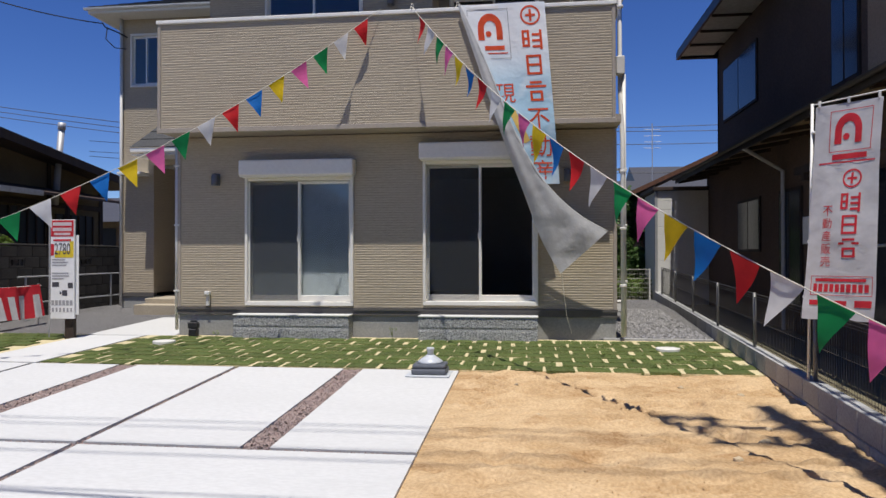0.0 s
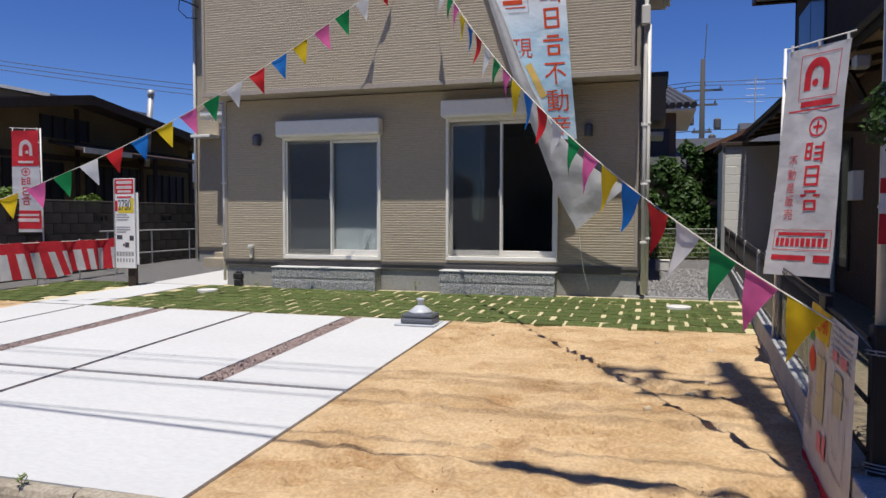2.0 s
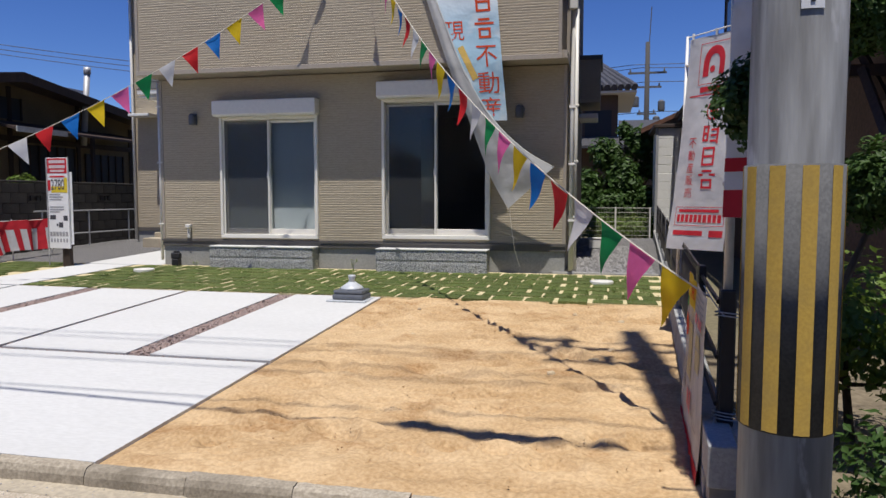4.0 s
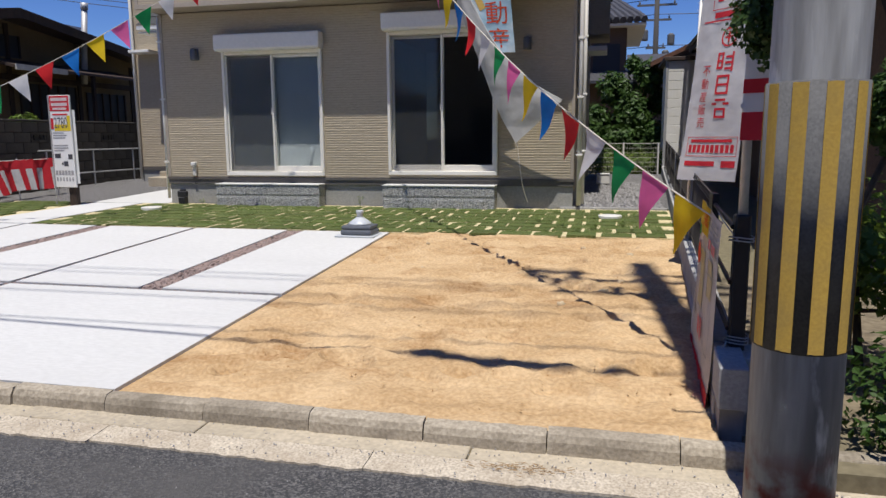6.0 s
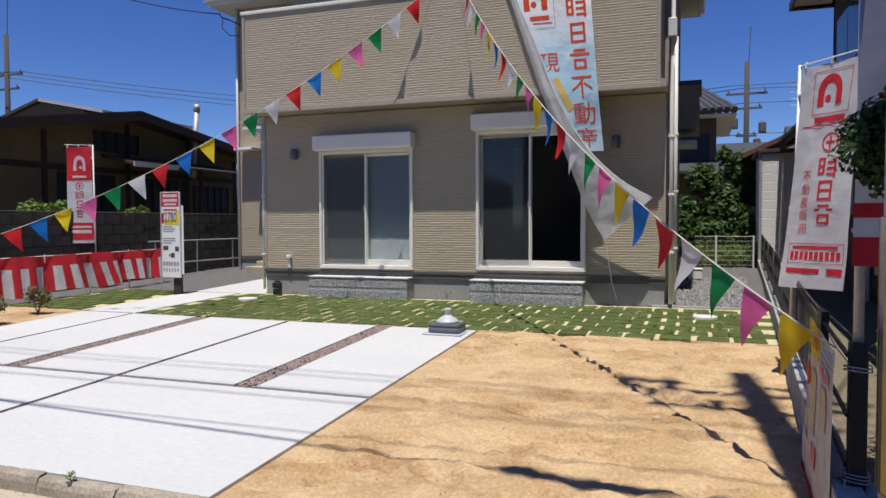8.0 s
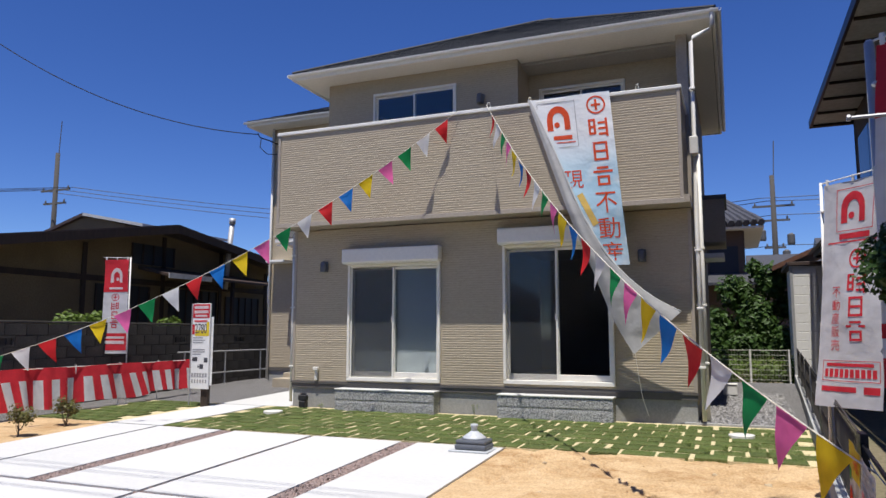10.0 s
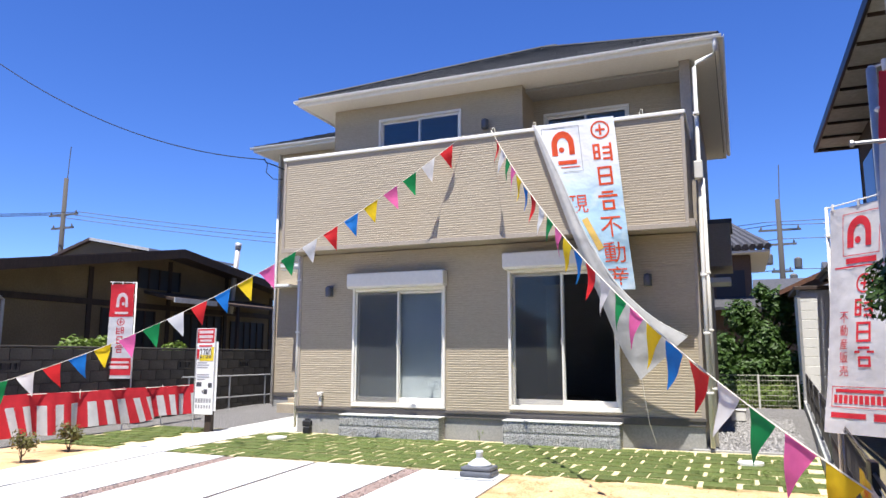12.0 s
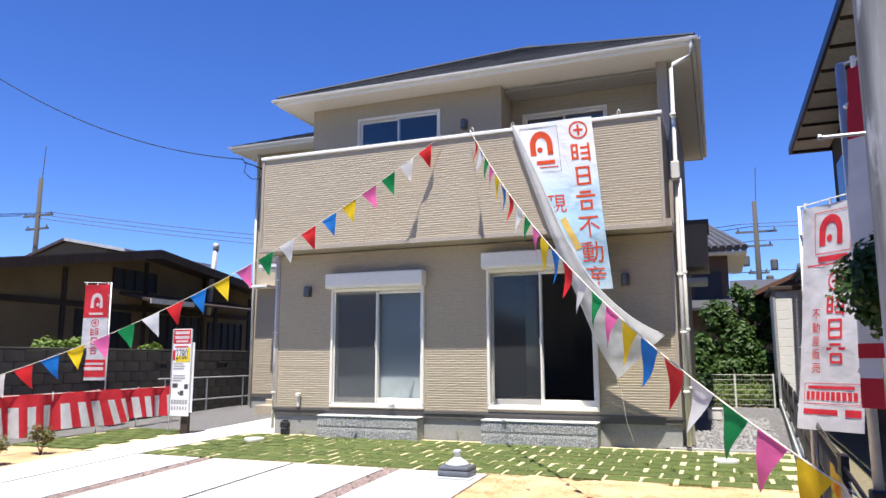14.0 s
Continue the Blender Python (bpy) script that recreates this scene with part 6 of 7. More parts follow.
M["fence_pale"] = plain("fence_pale", (0.40, 0.40, 0.33), 0.6)
bfence = thing("back_fence", (3.2, 17.75, 0.1), "pale welded mesh fence across the end of the passage", "fence")
for x in (2.2, 3.05, 3.85):
    part("post", tube(B(), [(x, 17.75, 0.0), (x, 17.75, 0.82)], 0.02, 8), M["cap"], bfence)
bm = B()
for k in range(7):
    tube(bm, [(2.1, 17.75, 0.14 + 0.11 * k), (3.88, 17.75, 0.14 + 0.11 * k)], 0.004 if k < 6 else 0.008, 5)
for k in range(30):
    tube(bm, [(2.12 + 0.06 * k, 17.75, 0.1), (2.12 + 0.06 * k, 17.75, 0.82)], 0.002, 3, caps=False)
part("mesh_panel", bm, M["fence_pale"], bfence)
mt = thing("water_meter", (2.62, 14.0, 0.1), "small pale meter box on the gravel by the house", "meter box")
part("box", bx(2.5, 2.74, 13.9, 14.1, 0.08, 0.26, bevel=0.012), M["cap"], mt)
part("lid", bx(2.49, 2.75, 13.89, 14.11, 0.262, 0.28, bevel=0.006), M["cap"], mt)
part("side_canopy", bx(HX1, HX1 + 0.46, 15.1, 16.6, 3.86, 3.95), M["drip"], house, "dark canopy on the side wall")
part("side_box", bx(HX1, HX1 + 0.42, 15.12, 16.58, 3.0, 3.86), M["siding"], house)
part("side_window", bx(HX1, HX1 + 0.04, 12.2, 12.9, 1.2, 2.3, bevel=0.004), M["frame"], house)
part("side_pane", bx(HX1 + 0.04, HX1 + 0.046, 12.25, 12.85, 1.25, 2.25), M["dark"], house)
part("side_hood", bx(HX1, HX1 + 0.38, 15.0, 15.9, 2.66, 2.76, bevel=0.01), M["fascia"], house)

# ---------------------------------------------------------------- the old block wall and timber house on the other side
owall = thing("old_wall", (-8.35, 10.0, 0.0), "old dark stained concrete block wall with pierced blocks", "wall", kind="structure")
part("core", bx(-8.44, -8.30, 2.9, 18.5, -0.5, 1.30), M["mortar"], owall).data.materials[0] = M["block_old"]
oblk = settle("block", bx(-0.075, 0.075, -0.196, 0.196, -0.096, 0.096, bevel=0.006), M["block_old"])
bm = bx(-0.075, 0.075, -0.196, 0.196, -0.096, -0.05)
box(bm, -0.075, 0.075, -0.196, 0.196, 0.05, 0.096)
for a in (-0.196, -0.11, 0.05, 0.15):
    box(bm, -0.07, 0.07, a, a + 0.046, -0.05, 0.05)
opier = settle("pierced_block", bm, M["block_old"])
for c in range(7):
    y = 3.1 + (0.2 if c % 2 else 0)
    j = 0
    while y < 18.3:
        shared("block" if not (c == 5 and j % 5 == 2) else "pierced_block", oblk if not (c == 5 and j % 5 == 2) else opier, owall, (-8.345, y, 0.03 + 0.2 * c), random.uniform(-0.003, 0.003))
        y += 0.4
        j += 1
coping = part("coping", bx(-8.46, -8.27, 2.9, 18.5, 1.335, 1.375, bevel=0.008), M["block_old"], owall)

prail = thing("pipe_rail", (-7.9, 14.0, 0.1), "low grey pipe railing in front of the old wall", "railing")
for y in (11.9, 13.2, 14.5, 15.8):
    part("post", tube(B(), [(-7.95, y, 0.0), (-7.95, y, 0.78)], 0.018, 8), M["steel"], prail)
for z in (0.3, 0.77):
    part("rail", tube(B(), [(-7.95, 11.7, z), (-7.95, 16.0, z)], 0.016, 8), M["steel"], prail)

M["timber"] = surface("timber_dark", (0.045, 0.028, 0.02), (0.025, 0.017, 0.013), (0.07, 0.045, 0.03), big=2, fine=14, rough=0.75, stretch=(4, 4, 0.5))
M["plaster"] = surface("plaster_ochre", (0.20, 0.148, 0.082), (0.155, 0.115, 0.063), (0.09, 0.066, 0.038), big=1.2, fine=30, rough=0.95)
M["iron_roof"] = surface("roof_brown", (0.075, 0.05, 0.042), (0.05, 0.035, 0.03), (0.10, 0.075, 0.06), big=1.5, fine=12, rough=0.6, bump=0.3)
M["sheet_roof"] = surface("sheet_pale", (0.55, 0.56, 0.55), (0.42, 0.43, 0.42), (0.30, 0.27, 0.24), big=1.0, fine=15, rough=0.5)
M["brick_old"] = surface("plaster_brown", (0.13, 0.085, 0.06), (0.09, 0.06, 0.045), (0.06, 0.042, 0.033), big=0.9, fine=25, rough=0.95)
M["tan_wall"] = surface("plaster_tan", (0.36, 0.27, 0.19), (0.29, 0.215, 0.15), (0.22, 0.16, 0.11), big=0.9, fine=25, rough=0.95)
oh = thing("old_house", (-12.5, 14.0, 0.0), "old single-storey timber house with brown low gable roof", "house")
OX = -10.7


def poly_prism(bm, pts, d):
    """A flat polygon pushed along d."""
    a = [bm.verts.new(p) for p in pts]
    b = [bm.verts.new(Vector(p) + Vector(d)) for p in pts]
    bm.faces.new(a)
    bm.faces.new(b[::-1])
    for i in range(len(a)):
        j = (i + 1) % len(a)
        bm.faces.new((a[i], b[i], b[j], a[j]))
    return bm


part("wall", poly_prism(B(), [(OX, 9.2, -0.1), (OX, 18.4, -0.1), (OX, 18.4, 3.15), (OX, 13.75, 3.7), (OX, 9.2, 2.95)], (-0.12, 0, 0)), M["plaster"], oh, "ochre plaster wall")
part("wall", bx(-20, OX - 0.12, 9.2, 9.35, -0.1, 2.95), M["plaster"], oh)
for y0, y1, z0, z1 in ((9.15, 9.3, 0, 2.95), (11.6, 11.72, 0, 3.2), (14.0, 14.12, 0, 3.6), (16.2, 16.32, 0, 3.5), (18.3, 18.45, 0, 3.0)):
    part("timber_post", bx(OX, OX + 0.03, y0, y1, z0, z1), M["timber"], oh)
for z in (2.35, 0.9):
    part("timber_beam", bx(OX, OX + 0.035, 9.2, 18.4, z, z + 0.13), M["timber"], oh)
for y0, y1, z0, z1 in ((12.0, 13.6, 1.05, 2.3), (14.3, 16.1, 0.2, 2.3), (16.5, 18.0, 0.9, 2.2), (13.0, 14.4, 2.85, 3.35)):
    w = part("window", bx(OX + 0.001, OX + 0.02, y0, y1, z0, z1), M["dark"], oh, "dark window behind wooden bars")
    n = int((y1 - y0) / 0.3)
    for k in range(n + 1):
        yy = y0 + (y1 - y0) * k / n
        part("bar", bx(OX + 0.02, OX + 0.045, yy - 0.02, yy + 0.02, z0, z1), M["timber"], w)
bm = poly_prism(B(), [(OX + 0.75, 8.5, 2.80), (OX + 0.75, 13.75, 3.73), (OX + 0.75, 13.75, 3.85), (OX + 0.75, 8.5, 2.92)], (-10, 0, 0))
part("roof", bm, M["iron_roof"], oh, "brown sheet-metal roof")
part("roof_half", poly_prism(B(), [(OX + 0.75, 13.75, 3.73), (OX + 0.75, 19.3, 3.02), (OX + 0.75, 19.3, 3.14), (OX + 0.75, 13.75, 3.85)], (-10, 0, 0)), M["iron_roof"], oh)
part("barge_board", poly_prism(B(), [(OX + 0.78, 8.5, 2.70), (OX + 0.78, 13.75, 3.63), (OX + 0.78, 13.75, 3.82), (OX + 0.78, 8.5, 2.89)], (-0.028, 0, 0)), M["timber"], oh)
part("barge_board", poly_prism(B(), [(OX + 0.78, 13.75, 3.63), (OX + 0.78, 19.3, 2.92), (OX + 0.78, 19.3, 3.11), (OX + 0.78, 13.75, 3.82)], (-0.028, 0, 0)), M["timber"], oh)
part("porch_roof", poly_prism(B(), [(OX + 0.04, 13.2, 2.72), (OX + 1.0, 13.2, 2.52), (OX + 1.0, 13.2, 2.58), (OX + 0.04, 13.2, 2.80)], (0, 4.6, 0)), M["iron_roof"], oh)
part("porch_fascia", bx(OX + 1.0, OX + 1.03, 13.2, 14.7, 2.48, 2.6), M["sheet_roof"], oh)
part("porch_post", bx(OX + 0.9, OX + 0.98, 15.6, 15.68, 0, 2.55), M["timber"], oh)
part("drain_pipe", tube(B(), [(OX + 0.6, 8.7, 2.8), (OX + 0.3, 9.0, 2.6), (OX + 0.06, 9.6, 2.3), (OX + 0.06, 9.6, 0)], 0.035, 8), M["steel"], oh)
part("upper_gable", poly_prism(B(), [(-14.9, 14.1, 3.4), (-12.1, 14.1, 3.4), (-12.1, 14.1, 4.02), (-13.55, 14.1, 4.32), (-14.9, 14.1, 3.95)], (0, 3, 0)), M["plaster"], oh)
part("upper_roof", poly_prism(B(), [(-15.2, 14.0, 3.85), (-13.55, 14.0, 4.34), (-13.55, 14.0, 4.42), (-15.2, 14.0, 3.93)], (0, 3.4, 0)), M["iron_roof"], oh)
part("upper_roof", poly_prism(B(), [(-13.55, 14.0, 4.34), (-11.4, 14.0, 3.92), (-11.4, 14.0, 4.0), (-13.55, 14.0, 4.42)], (0, 3.4, 0)), M["sheet_roof"], oh, "pale corrugated sheet roof")
flue = thing("flue_pipe", (-10.4, 16.4, 2.9), "silver metal flue pipe leaning beside the old roof", "flue")
part("pipe", tube(B(), [(-10.55, 16.3, 2.4), (-10.5, 16.32, 3.2), (-10.42, 16.35, 4.25)], 0.075, 12), M["steel"], flue, smooth=True)
part("cowl", tube(B(), [(-10.42, 16.35, 4.25), (-10.41, 16.35, 4.42)], 0.09, 12), M["steel"], flue, smooth=True)
tree("bush", -9.3, 10.6, 0.0, 1.2, [(-9.2, 10.2, 1.35, 0.3, 0.5, 0.25), (-9.3, 11.1, 1.45, 0.3, 0.5, 0.22), (-9.2, 12.8, 1.35, 0.25, 0.35, 0.2)], 1500, 0.11, M["leaf_lime"], 76, "leafy yellow-green plant looking over the old wall", "bush", 0.03)
tree("garden_tree", -9.6, 7.0, 0.0, 2.0, [(-9.4, 7.2, 1.9, 0.5, 0.5, 0.4), (-9.7, 7.7, 1.5, 0.5, 0.5, 0.4), (-9.3, 8.0, 2.3, 0.35, 0.35, 0.3)], 2600, 0.09, M["leaf_dark"], 77, "small garden tree behind the old wall", "tree", 0.06)
tree("bush", -9.6, 18.5, 0.2, 1.2, [(-9.4, 18.2, 1.2, 0.6, 0.6, 0.7), (-9.0, 19.4, 1.4, 0.6, 0.6, 0.6)], 2600, 0.1, M["leaf"], 78, "green bush beside the old house", "bush", 0.04)

# ---------------------------------------------------------------- the dark neighbour house
nh = thing("neighbour_house", (6.5, 12.0, 0.0), "dark two-storey neighbour house with deep timber eaves", "house")
NX = 5.15


def on(y):
    """How far the neighbour's walls stand askew at y."""
    return 0.02 * (y - 12)


part("wall_lower", bx(NX, NX + 0.15, 5.2, 17.6, -0.4, 3.2), M["brick_old"], nh, "brown plaster ground floor")
part("wall_upper", bx(NX + 0.2, NX + 0.35, 5.6, 17.4, 3.2, 6.1), M["brick_old"], nh)
part("wall_tan", bx(NX + 0.19, NX + 0.199, 5.6, 9.9, 3.25, 6.1), M["tan_wall"], nh, "tan plaster panel")
part("wall_front", bx(NX, 11, 5.1, 5.2, -0.4, 6.05), M["tan_wall"], nh)
part("wall_back", bx(NX + 0.2, 11, 17.25, 17.4, 3.2, 6.1), M["brick_old"], nh)
part("wall_back", bx(NX, 11, 17.45, 17.6, -0.4, 3.2), M["brick_old"], nh)
GX = 4.43
bm = poly_prism(B(), [(GX, 6.0, 2.93), (NX + 0.2, 6.0, 3.42), (NX + 0.2, 6.0, 3.5), (GX, 6.0, 3.0)], (0, 11.6, 0))
part("lower_roof", bm, M["iron_roof"], nh, "dark metal pent roof")
part("lower_soffit", poly_prism(B(), [(GX + 0.03, 6.0, 2.88), (NX, 6.0, 3.0), (NX, 6.0, 3.02), (GX + 0.03, 6.0, 2.9)], (0, 11.5, 0)), M["tan_wall"], nh, "tan boarded soffit")
for k in range(14):
    y = 6.1 + 0.87 * k
    part("rafter", poly_prism(B(), [(GX + 0.04, y, 2.82), (NX, y, 2.93), (NX, y, 2.995), (GX + 0.04, y, 2.875)], (0, 0.06, 0)), M["timber"], nh)
bm = B()
gutter_profile(bm, (GX - 0.05, 17.6, 2.95), (GX - 0.05, 6.0, 2.95))
part("gutter", bm, M["bronze"], nh)
part("fascia", bx(GX - 0.002, GX + 0.028, 6.0, 17.6, 2.84, 2.95), M["bronze"], nh)
UE = 4.56
part("upper_roof", poly_prism(B(), [(UE, 4.6, 5.97), (9.5, 4.6, 8.1), (9.5, 4.6, 8.22), (UE, 4.6, 6.1)], (0, 13.4, 0)), M["iron_roof"], nh, "dark tiled roof")
part("upper_soffit", bx(UE + 0.04, NX + 0.2, 4.7, 17.95, 5.9, 5.93), M["sheet_roof"], nh, "grey boarded soffit")
for k in range(14):
    y = 4.75 + 1.0 * k
    part("batten", bx(UE + 0.04, NX + 0.2, y, y + 0.05, 5.855, 5.9), M["timber"], nh)
part("upper_fascia", bx(UE - 0.02, UE + 0.03, 4.6, 18.0, 5.88, 6.05), M["bronze"], nh)
part("end_fascia", bx(UE + 0.03, 9, 17.95, 18.0, 5.88, 6.05), M["bronze"], nh)
M["old_glass"] = plain("old_window_glass", (0.02, 0.025, 0.035), 0.15, 0, 0.3)
for y0, y1, z0, z1 in ((14.4, 16.8, 4.1, 5.3), (10.1, 11.0, 3.5, 6.0), (8.2, 9.4, 0.2, 2.2), (11.6, 12.6, 0.3, 2.2), (13.6, 15.0, 1.2, 2.2)):
    xx = NX + 0.2 if z0 > 3 else NX
    w = part("window", bx(xx - 0.03, xx, y0, y1, z0, z1), M["timber"], nh, "dark framed window")
    for k in range(2):
        a = y0 + 0.05 + (y1 - y0 - 0.05) * k / 2
        part("pane", bx(xx - 0.036, xx - 0.031, a, a + (y1 - y0) / 2 - 0.075, z0 + 0.05, z1 - 0.05), M["old_glass"], w)
for y in (7.0, 9.9):
    part("brace", tube(B(), [(NX, y, 1.9), (GX + 0.25, y, 2.82)], 0.045, 4), M["timber"], nh)
    part("brace_beam", bx(GX + 0.1, NX, y - 0.05, y + 0.05, 2.1, 2.2), M["timber"], nh)
part("brace_beam", bx(GX + 0.1, GX + 0.2, 6.2, 10.2, 2.2, 2.3), M["timber"], nh)
part("brace", tube(B(), [(GX + 0.4, 6.6, 2.1), (GX + 0.4, 5.6, 1.1)], 0.045, 4), M["timber"], nh)
part("conduit", tube(B(), [(NX - 0.03, 5.5, 1.25), (NX - 0.03, 10, 1.25)], 0.02, 6), M["steel"], nh)
part("downpipe", tube(B(), [(GX, 12.1, 2.85), (NX - 0.06, 12.3, 2.5), (NX - 0.06, 12.3, -0.2)], 0.035, 8), M["steel"], nh)
part("meter_box", bx(NX - 0.14, NX, 11.0, 11.25, 1.3, 1.7, bevel=0.01), M["board"], nh)
part("floodlight", bx(GX + 0.0, GX + 0.16, 8.6, 8.75, 2.62, 2.76, bevel=0.02), M["steel"], nh)
single("neighbour_yard", bx(3.5, 12, 2.9, 17.4, -0.5, -0.32), M["earth"], "shaded brown earth of the neighbour's yard", "ground", "structure")

shed = thing("garden_shed", (4.3, 17.7, 0.0), "pale panelled garden shed behind the fence", "shed")
SHY = 17.45
part("core", bx(4.0, 6.4, SHY + 0.02, 19.4, -0.1, 2.66), M["cap"], shed)
for k in range(13):
    part("panel", bx(3.99, 4.46, SHY - 0.002, SHY + 0.02, 0.02 + 0.2 * k, 0.212 + 0.2 * k, bevel=0.004), M["fascia"], shed)
part("corner_post", bx(3.93, 3.988, SHY - 0.01, SHY + 0.1, 0, 2.68), M["steel"], shed)
part("roof", bx(3.88, 6.5, SHY - 0.06, 19.5, 2.67, 2.75, bevel=0.006), M["iron_roof"], shed)
ax = thing("annex_house", (5.5, 22.0, 0.0), "low annex with a rusty tiled roof behind the shed", "house")
part("wall", bx(4.1, 9.0, 20.2, 25, 0, 2.9), M["brick_old"], ax)
M["rust_tile"] = surface("tile_rust", (0.19, 0.085, 0.05), (0.12, 0.06, 0.04), (0.08, 0.05, 0.04), big=2, fine=16, rough=0.8)
part("roof", poly_prism(B(), [(3.7, 19.7, 2.75), (7.5, 19.7, 4.5), (7.5, 19.7, 4.62), (3.7, 19.7, 2.87)], (0, 5.6, 0)), M["rust_tile"], ax)

# tiled house behind the garden, and farther roofs
M["tile_dark"] = surface("tile_dark", (0.05, 0.05, 0.055), (0.085, 0.085, 0.09), fine=16, rough=0.5, bump=0.5)
fh = thing("tiled_house", (1.5, 30.0, 0.0), "two-storey house with dark round tiles behind the garden", "house")
part("wall", bx(-3, 3.2, 28.4, 34, 0, 5.2), M["brick_old"], fh)
part("wall_end", bx(3.2, 3.24, 28.5, 34, 0.2, 5.1), M["brick_old"], fh)


def tile_roof(a, b, c, d, n):
    """Rows of round tiles running from the eave a-b up to d-c."""
    a, b, c, d = (Vector(p) for p in (a, b, c, d))
    out = []
    for k in range(n):
        s = (k + 0.5) / n
        bm = B()
        out.append(bm)
        lo, hi = a.lerp(b, s), d.lerp(c, s)
        tube(bm, [lo.lerp(hi, j / 6) + Vector((0, 0, 0.02 * (j % 2))) for j in range(7)], (b - a).length / n * 0.55, 6)
    return out


for bm in tile_roof((-3.6, 27.7, 5.15), (3.95, 27.7, 5.15), (2.4, 31, 6.7), (-2.4, 31, 6.7), 30):
    part("ridge_tile", bm, M["tile_dark"], fh)
part("soffit", bx(-3.5, 3.9, 27.8, 34.5, 4.98, 5.06), M["soffit"], fh)
part("window", bx(2.0, 3.0, 28.37, 28.4, 3.2, 4.4), M["dark"], fh)
part("lower_roof", poly_prism(B(), [(-3.4, 27.4, 2.9), (-3.4, 28.4, 3.3), (-3.4, 28.4, 3.4), (-3.4, 27.4, 3.0)], (7.3, 0, 0)), M["tile_dark"], fh)
for hx, hy, w, d, h, rz in ((7.5, 36, 7, 6, 3.2, 1.6), (-13.5, 26, 7, 6, 2.3, 1.1), (13, 52, 9, 8, 5.4, 2.0), (2, 56, 8, 7, 3.2, 2.0)):
    o = thing("far_house", (hx, hy, 0), "distant house with a dark tiled roof", "house", group="far houses")
    part("wall", bx(hx - w / 2, hx + w / 2, hy - d / 2, hy + d / 2, 0, h), M["tan_wall"], o)
    part("roof", poly_prism(B(), [(hx - w / 2 - 0.6, hy - d / 2 - 0.6, h), (hx - w / 2 - 0.6, hy + d / 2 + 0.6, h), (hx - w / 2 - 0.6, hy, h + rz)], (w + 1.2, 0, 0)), M["tile_dark"], o)
    for k in range(3):
        part("window", bx(hx - w / 2 + 0.8 + 2 * k, hx - w / 2 + 1.9 + 2 * k, hy - d / 2 - 0.03, hy - d / 2, 1.0, 2.1), M["dark"], o)


M["far_pole"] = plain("weathered_pole", (0.07, 0.065, 0.06), 0.9)
M["far_steel"] = plain("dull_steel", (0.12, 0.12, 0.12), 0.7, 0.2)


def far_pole(x, y, h, arms, label):
    t = thing("power_pole", (x, y, 0), label, "pole", group="far power poles")
    part("shaft", lathe(B(), (x, y, 0), [(0.2, 0), (0.14, h)], 12), M["far_pole"], t, smooth=True)
    for z, w in arms:
        part("cross_arm", bx(x - w, x + w, y - 0.06, y + 0.06, z, z + 0.12), M["far_steel"], t)
        for k in range(3):
            xx = x - w + 0.15 + (2 * w - 0.3) * k / 2
            part("insulator", lathe(B(), (xx, y, z + 0.12), [(0.05, 0), (0.06, 0.08), (0.03, 0.2)], 8), M["far_steel"], t)
    part("earth_wire", tube(B(), [(x + 0.1, y, h), (x + 0.2, y, h + 2.2)], 0.03, 5), M["far_steel"], t)
    return t


p1 = far_pole(5.35, 48.2, 11.0, ((9.0, 1.2), (8.1, 0.9), (6.4, 0.6)), "grey concrete power pole with transformers among the roofs")
for dx, z in ((-0.7, 6.9), (0.6, 5.6), (0.9, 6.6)):
    part("transformer", lathe(B(), (5.35 + dx, 48.1, z), [(0.2, 0), (0.22, 0.1), (0.22, 0.6), (0.1, 0.7)], 14), M["far_steel"], p1)
far_pole(-39.0, 33.7, 13.2, ((10.6, 1.3), (9.7, 1.0)), "distant power pole over the roofs")
far_pole(-19.5, 38.0, 10.6, ((9.9, 0.5),), "distant power pole behind the old house")
for k, (z0, z1) in enumerate(((9.6, 9.9), (9.4, 9.0), (8.5, 8.6), (6.6, 7.0))):
    cable("far_line", (5.35 - 0.8 + 0.4 * k, 48.2, z0), (40, 44, z1 + 1.5), 0.8, 0.022, "thin black power line over the roofs", 14)
    cable("far_line", (5.35 - 0.8 + 0.4 * k, 48.2, z0), (-36, 56, z1 + 1), 0.9, 0.022, "thin black power line over the roofs", 14)
for k in range(3):
    cable("far_line", (-40.5 + 1.5 * k, 33.7, 10.75), (-6, 62, 9.5 + 0.6 * k), 0.8, 0.022, "thin black power line over the roofs", 14)
    cable("far_line", (-40.5 + 1.5 * k, 33.7, 10.75), (-80, 10, 11), 0.8, 0.022, "thin black power line over the roofs", 14)
an = thing("aerial", (6.9, 36.0, 4.0), "thin roof aerial on a mast", "aerial")
part("mast", tube(B(), [(6.9, 36, 3.5), (6.9, 36, 7.6)], 0.025, 6), M["steel"], an)
for k in range(4):
    part("rod", tube(B(), [(6.5, 36, 7.3 - 0.3 * k), (7.3, 36, 7.3 - 0.3 * k)], 0.012, 4), M["steel"], an)

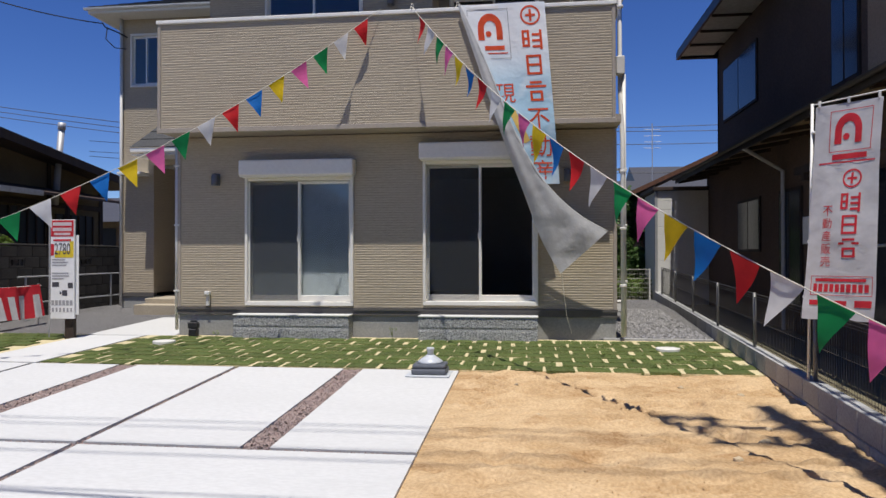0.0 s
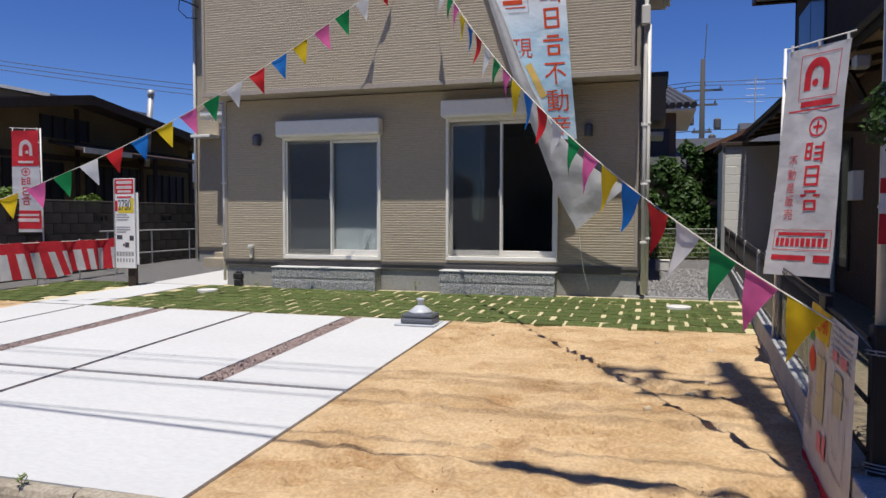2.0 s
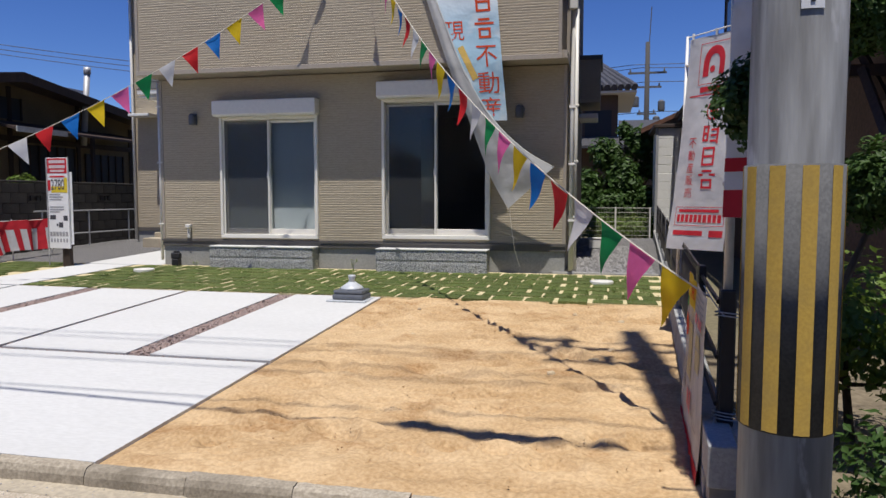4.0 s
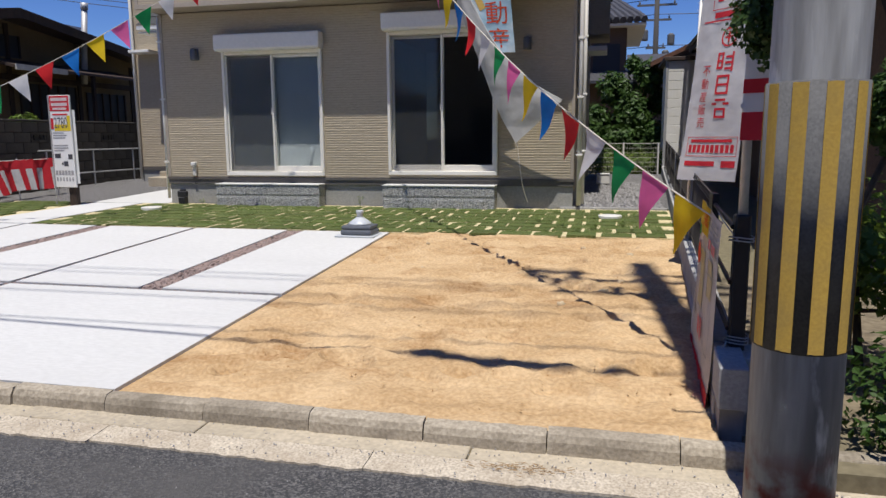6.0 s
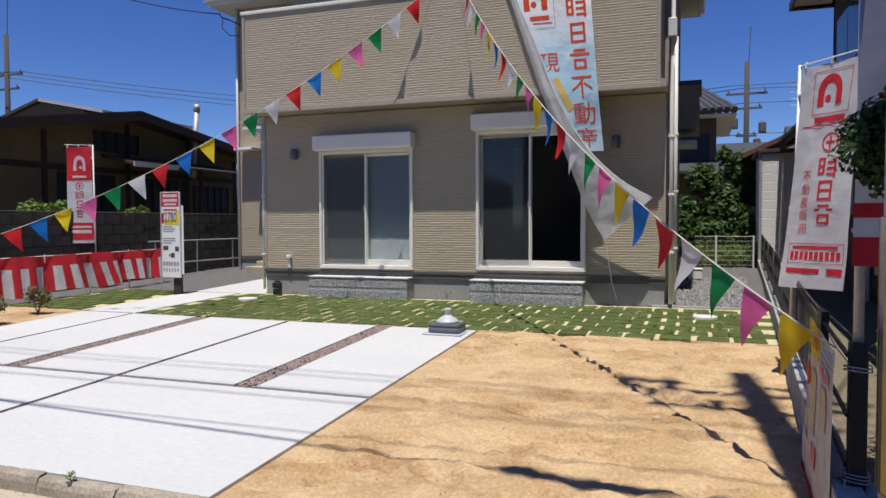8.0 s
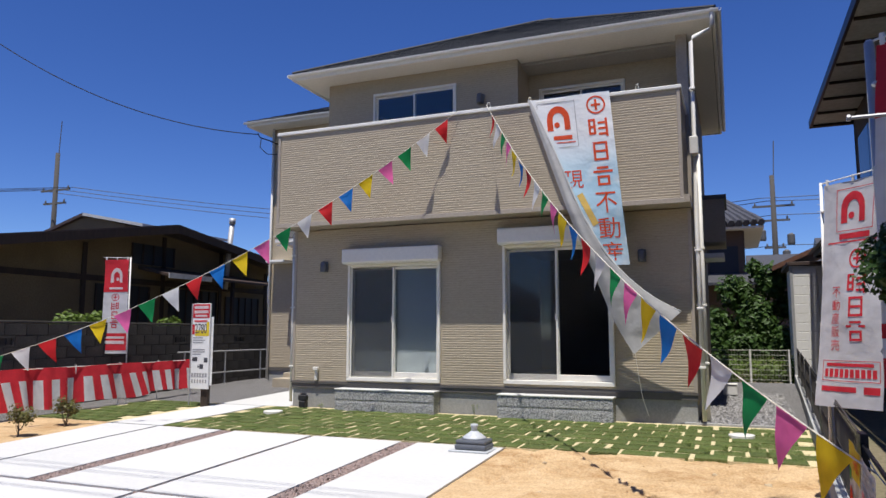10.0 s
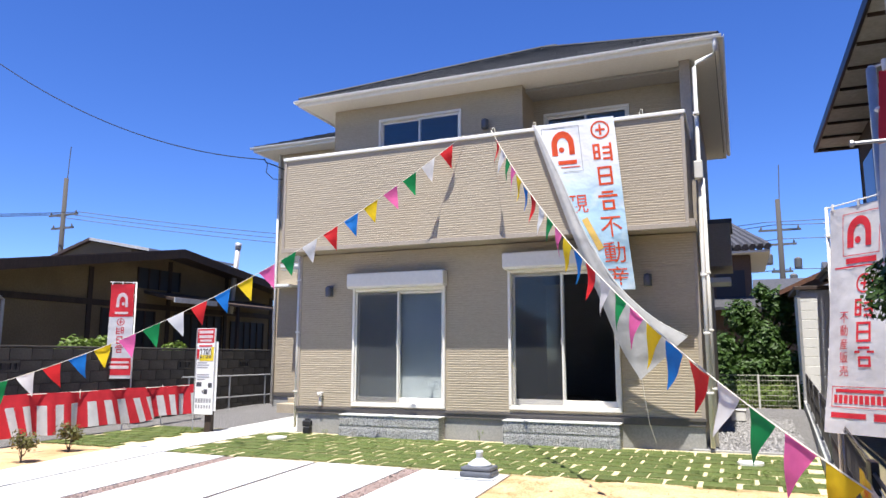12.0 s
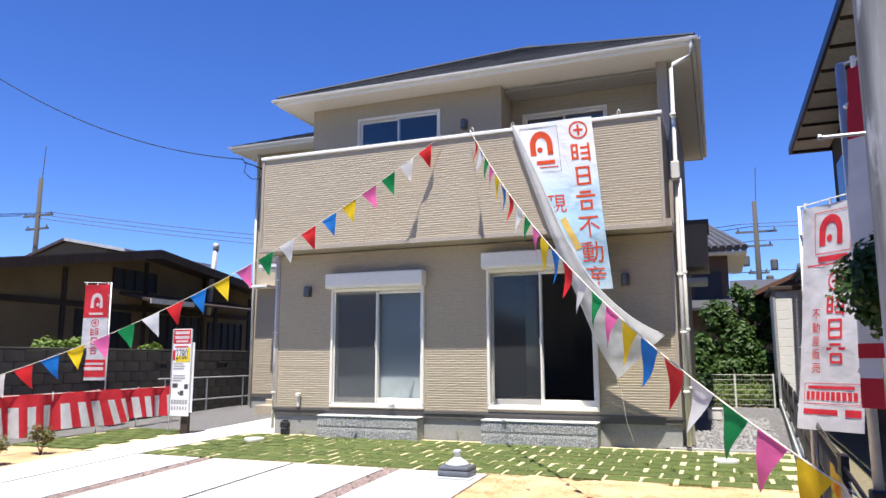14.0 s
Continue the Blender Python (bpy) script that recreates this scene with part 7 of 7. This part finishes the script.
# ---------------------------------------------------------------- the other side of the street, behind the camera
for x0, x1, zw, zr in ((-4.6, 9.0, 5.2, 7.4), (-15.0, -6.5, 2.9, 5.2)):
    op = thing("opposite_house", ((x0 + x1) / 2, -11, -0.4), "plain tan house across the street", "house", group="houses across the street")
    part("wall", bx(x0, x1, -15, -9.5, -0.5, zw), M["tan_wall"], op)
    xm = (x0 + x1) / 2
    part("roof", poly_prism(B(), [(x0 - 0.2, -15.6, zw), (x1 + 0.2, -15.6, zw), (xm, -15.6, zr)], (0, 6.7, 0)), M["tile_dark"], op)
    for k in range(3):
        xw = x0 + (x1 - x0) * (0.12 + 0.3 * k)
        part("window", bx(xw, xw + 1.6, -9.5, -9.46, 0.8, 2.2), M["old_glass"], op)
single("street_wall", bx(-30, 30, -5.2, -5.0, -0.5, 0.9), M["block_old"], "old block wall across the street", "wall", "structure")

# red flag edge showing beside the porch, and leaf litter by the kerb
rf = thing("red_flag", (-4.75, 12.9, 0.05), "red flag leaning by the entrance, only its edge showing", "flag")
part("pole", tube(B(), [(-4.72, 12.9, 0.05), (-4.72, 12.9, 1.9)], 0.012, 8), M["cap"], rf)
part("cloth", sheet(B(), 6, 16, lambda u, v: Vector((-4.72 + 0.3 * u * (0.4 + 0.6 * v), 12.9 + 0.03 * math.sin(u * 6 + v * 5), 1.85 - 1.0 * v))), INK["red"], rf, smooth=True)
M["straw"] = plain("dry_grass", (0.30, 0.20, 0.10), 0.9)
random.seed(77)
bm = B()
for _ in range(160):
    x, y = 2.42 + random.gauss(0, 0.1), 2.83 + random.gauss(0, 0.02)
    a, L = random.uniform(0, 6.28), random.uniform(0.01, 0.05)
    d = Vector((math.cos(a), math.sin(a) * 0.6, random.uniform(0, 0.2))) * L
    p = Vector((x, y, -0.392))
    bm.faces.new([bm.verts.new(q) for q in (p, p + d * 0.5 + Vector((0.002, 0.002, 0.003)), p + d)])
single("leaf_litter", bm, M["straw"], "wisps of dry brown grass in the gutter", "litter", "stuff")
bm = B()
random.seed(78)
pebbles(bm, -4, 4, 2.72, 3.0, 700, 0.002, 0.007, 0.0, lambda y: -0.393)
single("road_grit", bm, M["stones_grey"], "small grey grit along the gutter", "grit", "stuff")
bm = B()
pebbles(bm, -4, 4, 1.6, 2.75, 500, 0.002, 0.005, 0.0, lambda y: -0.418)
single("road_grit", bm, M["stones_grey"], "small pale grit on the asphalt", "grit", "stuff")
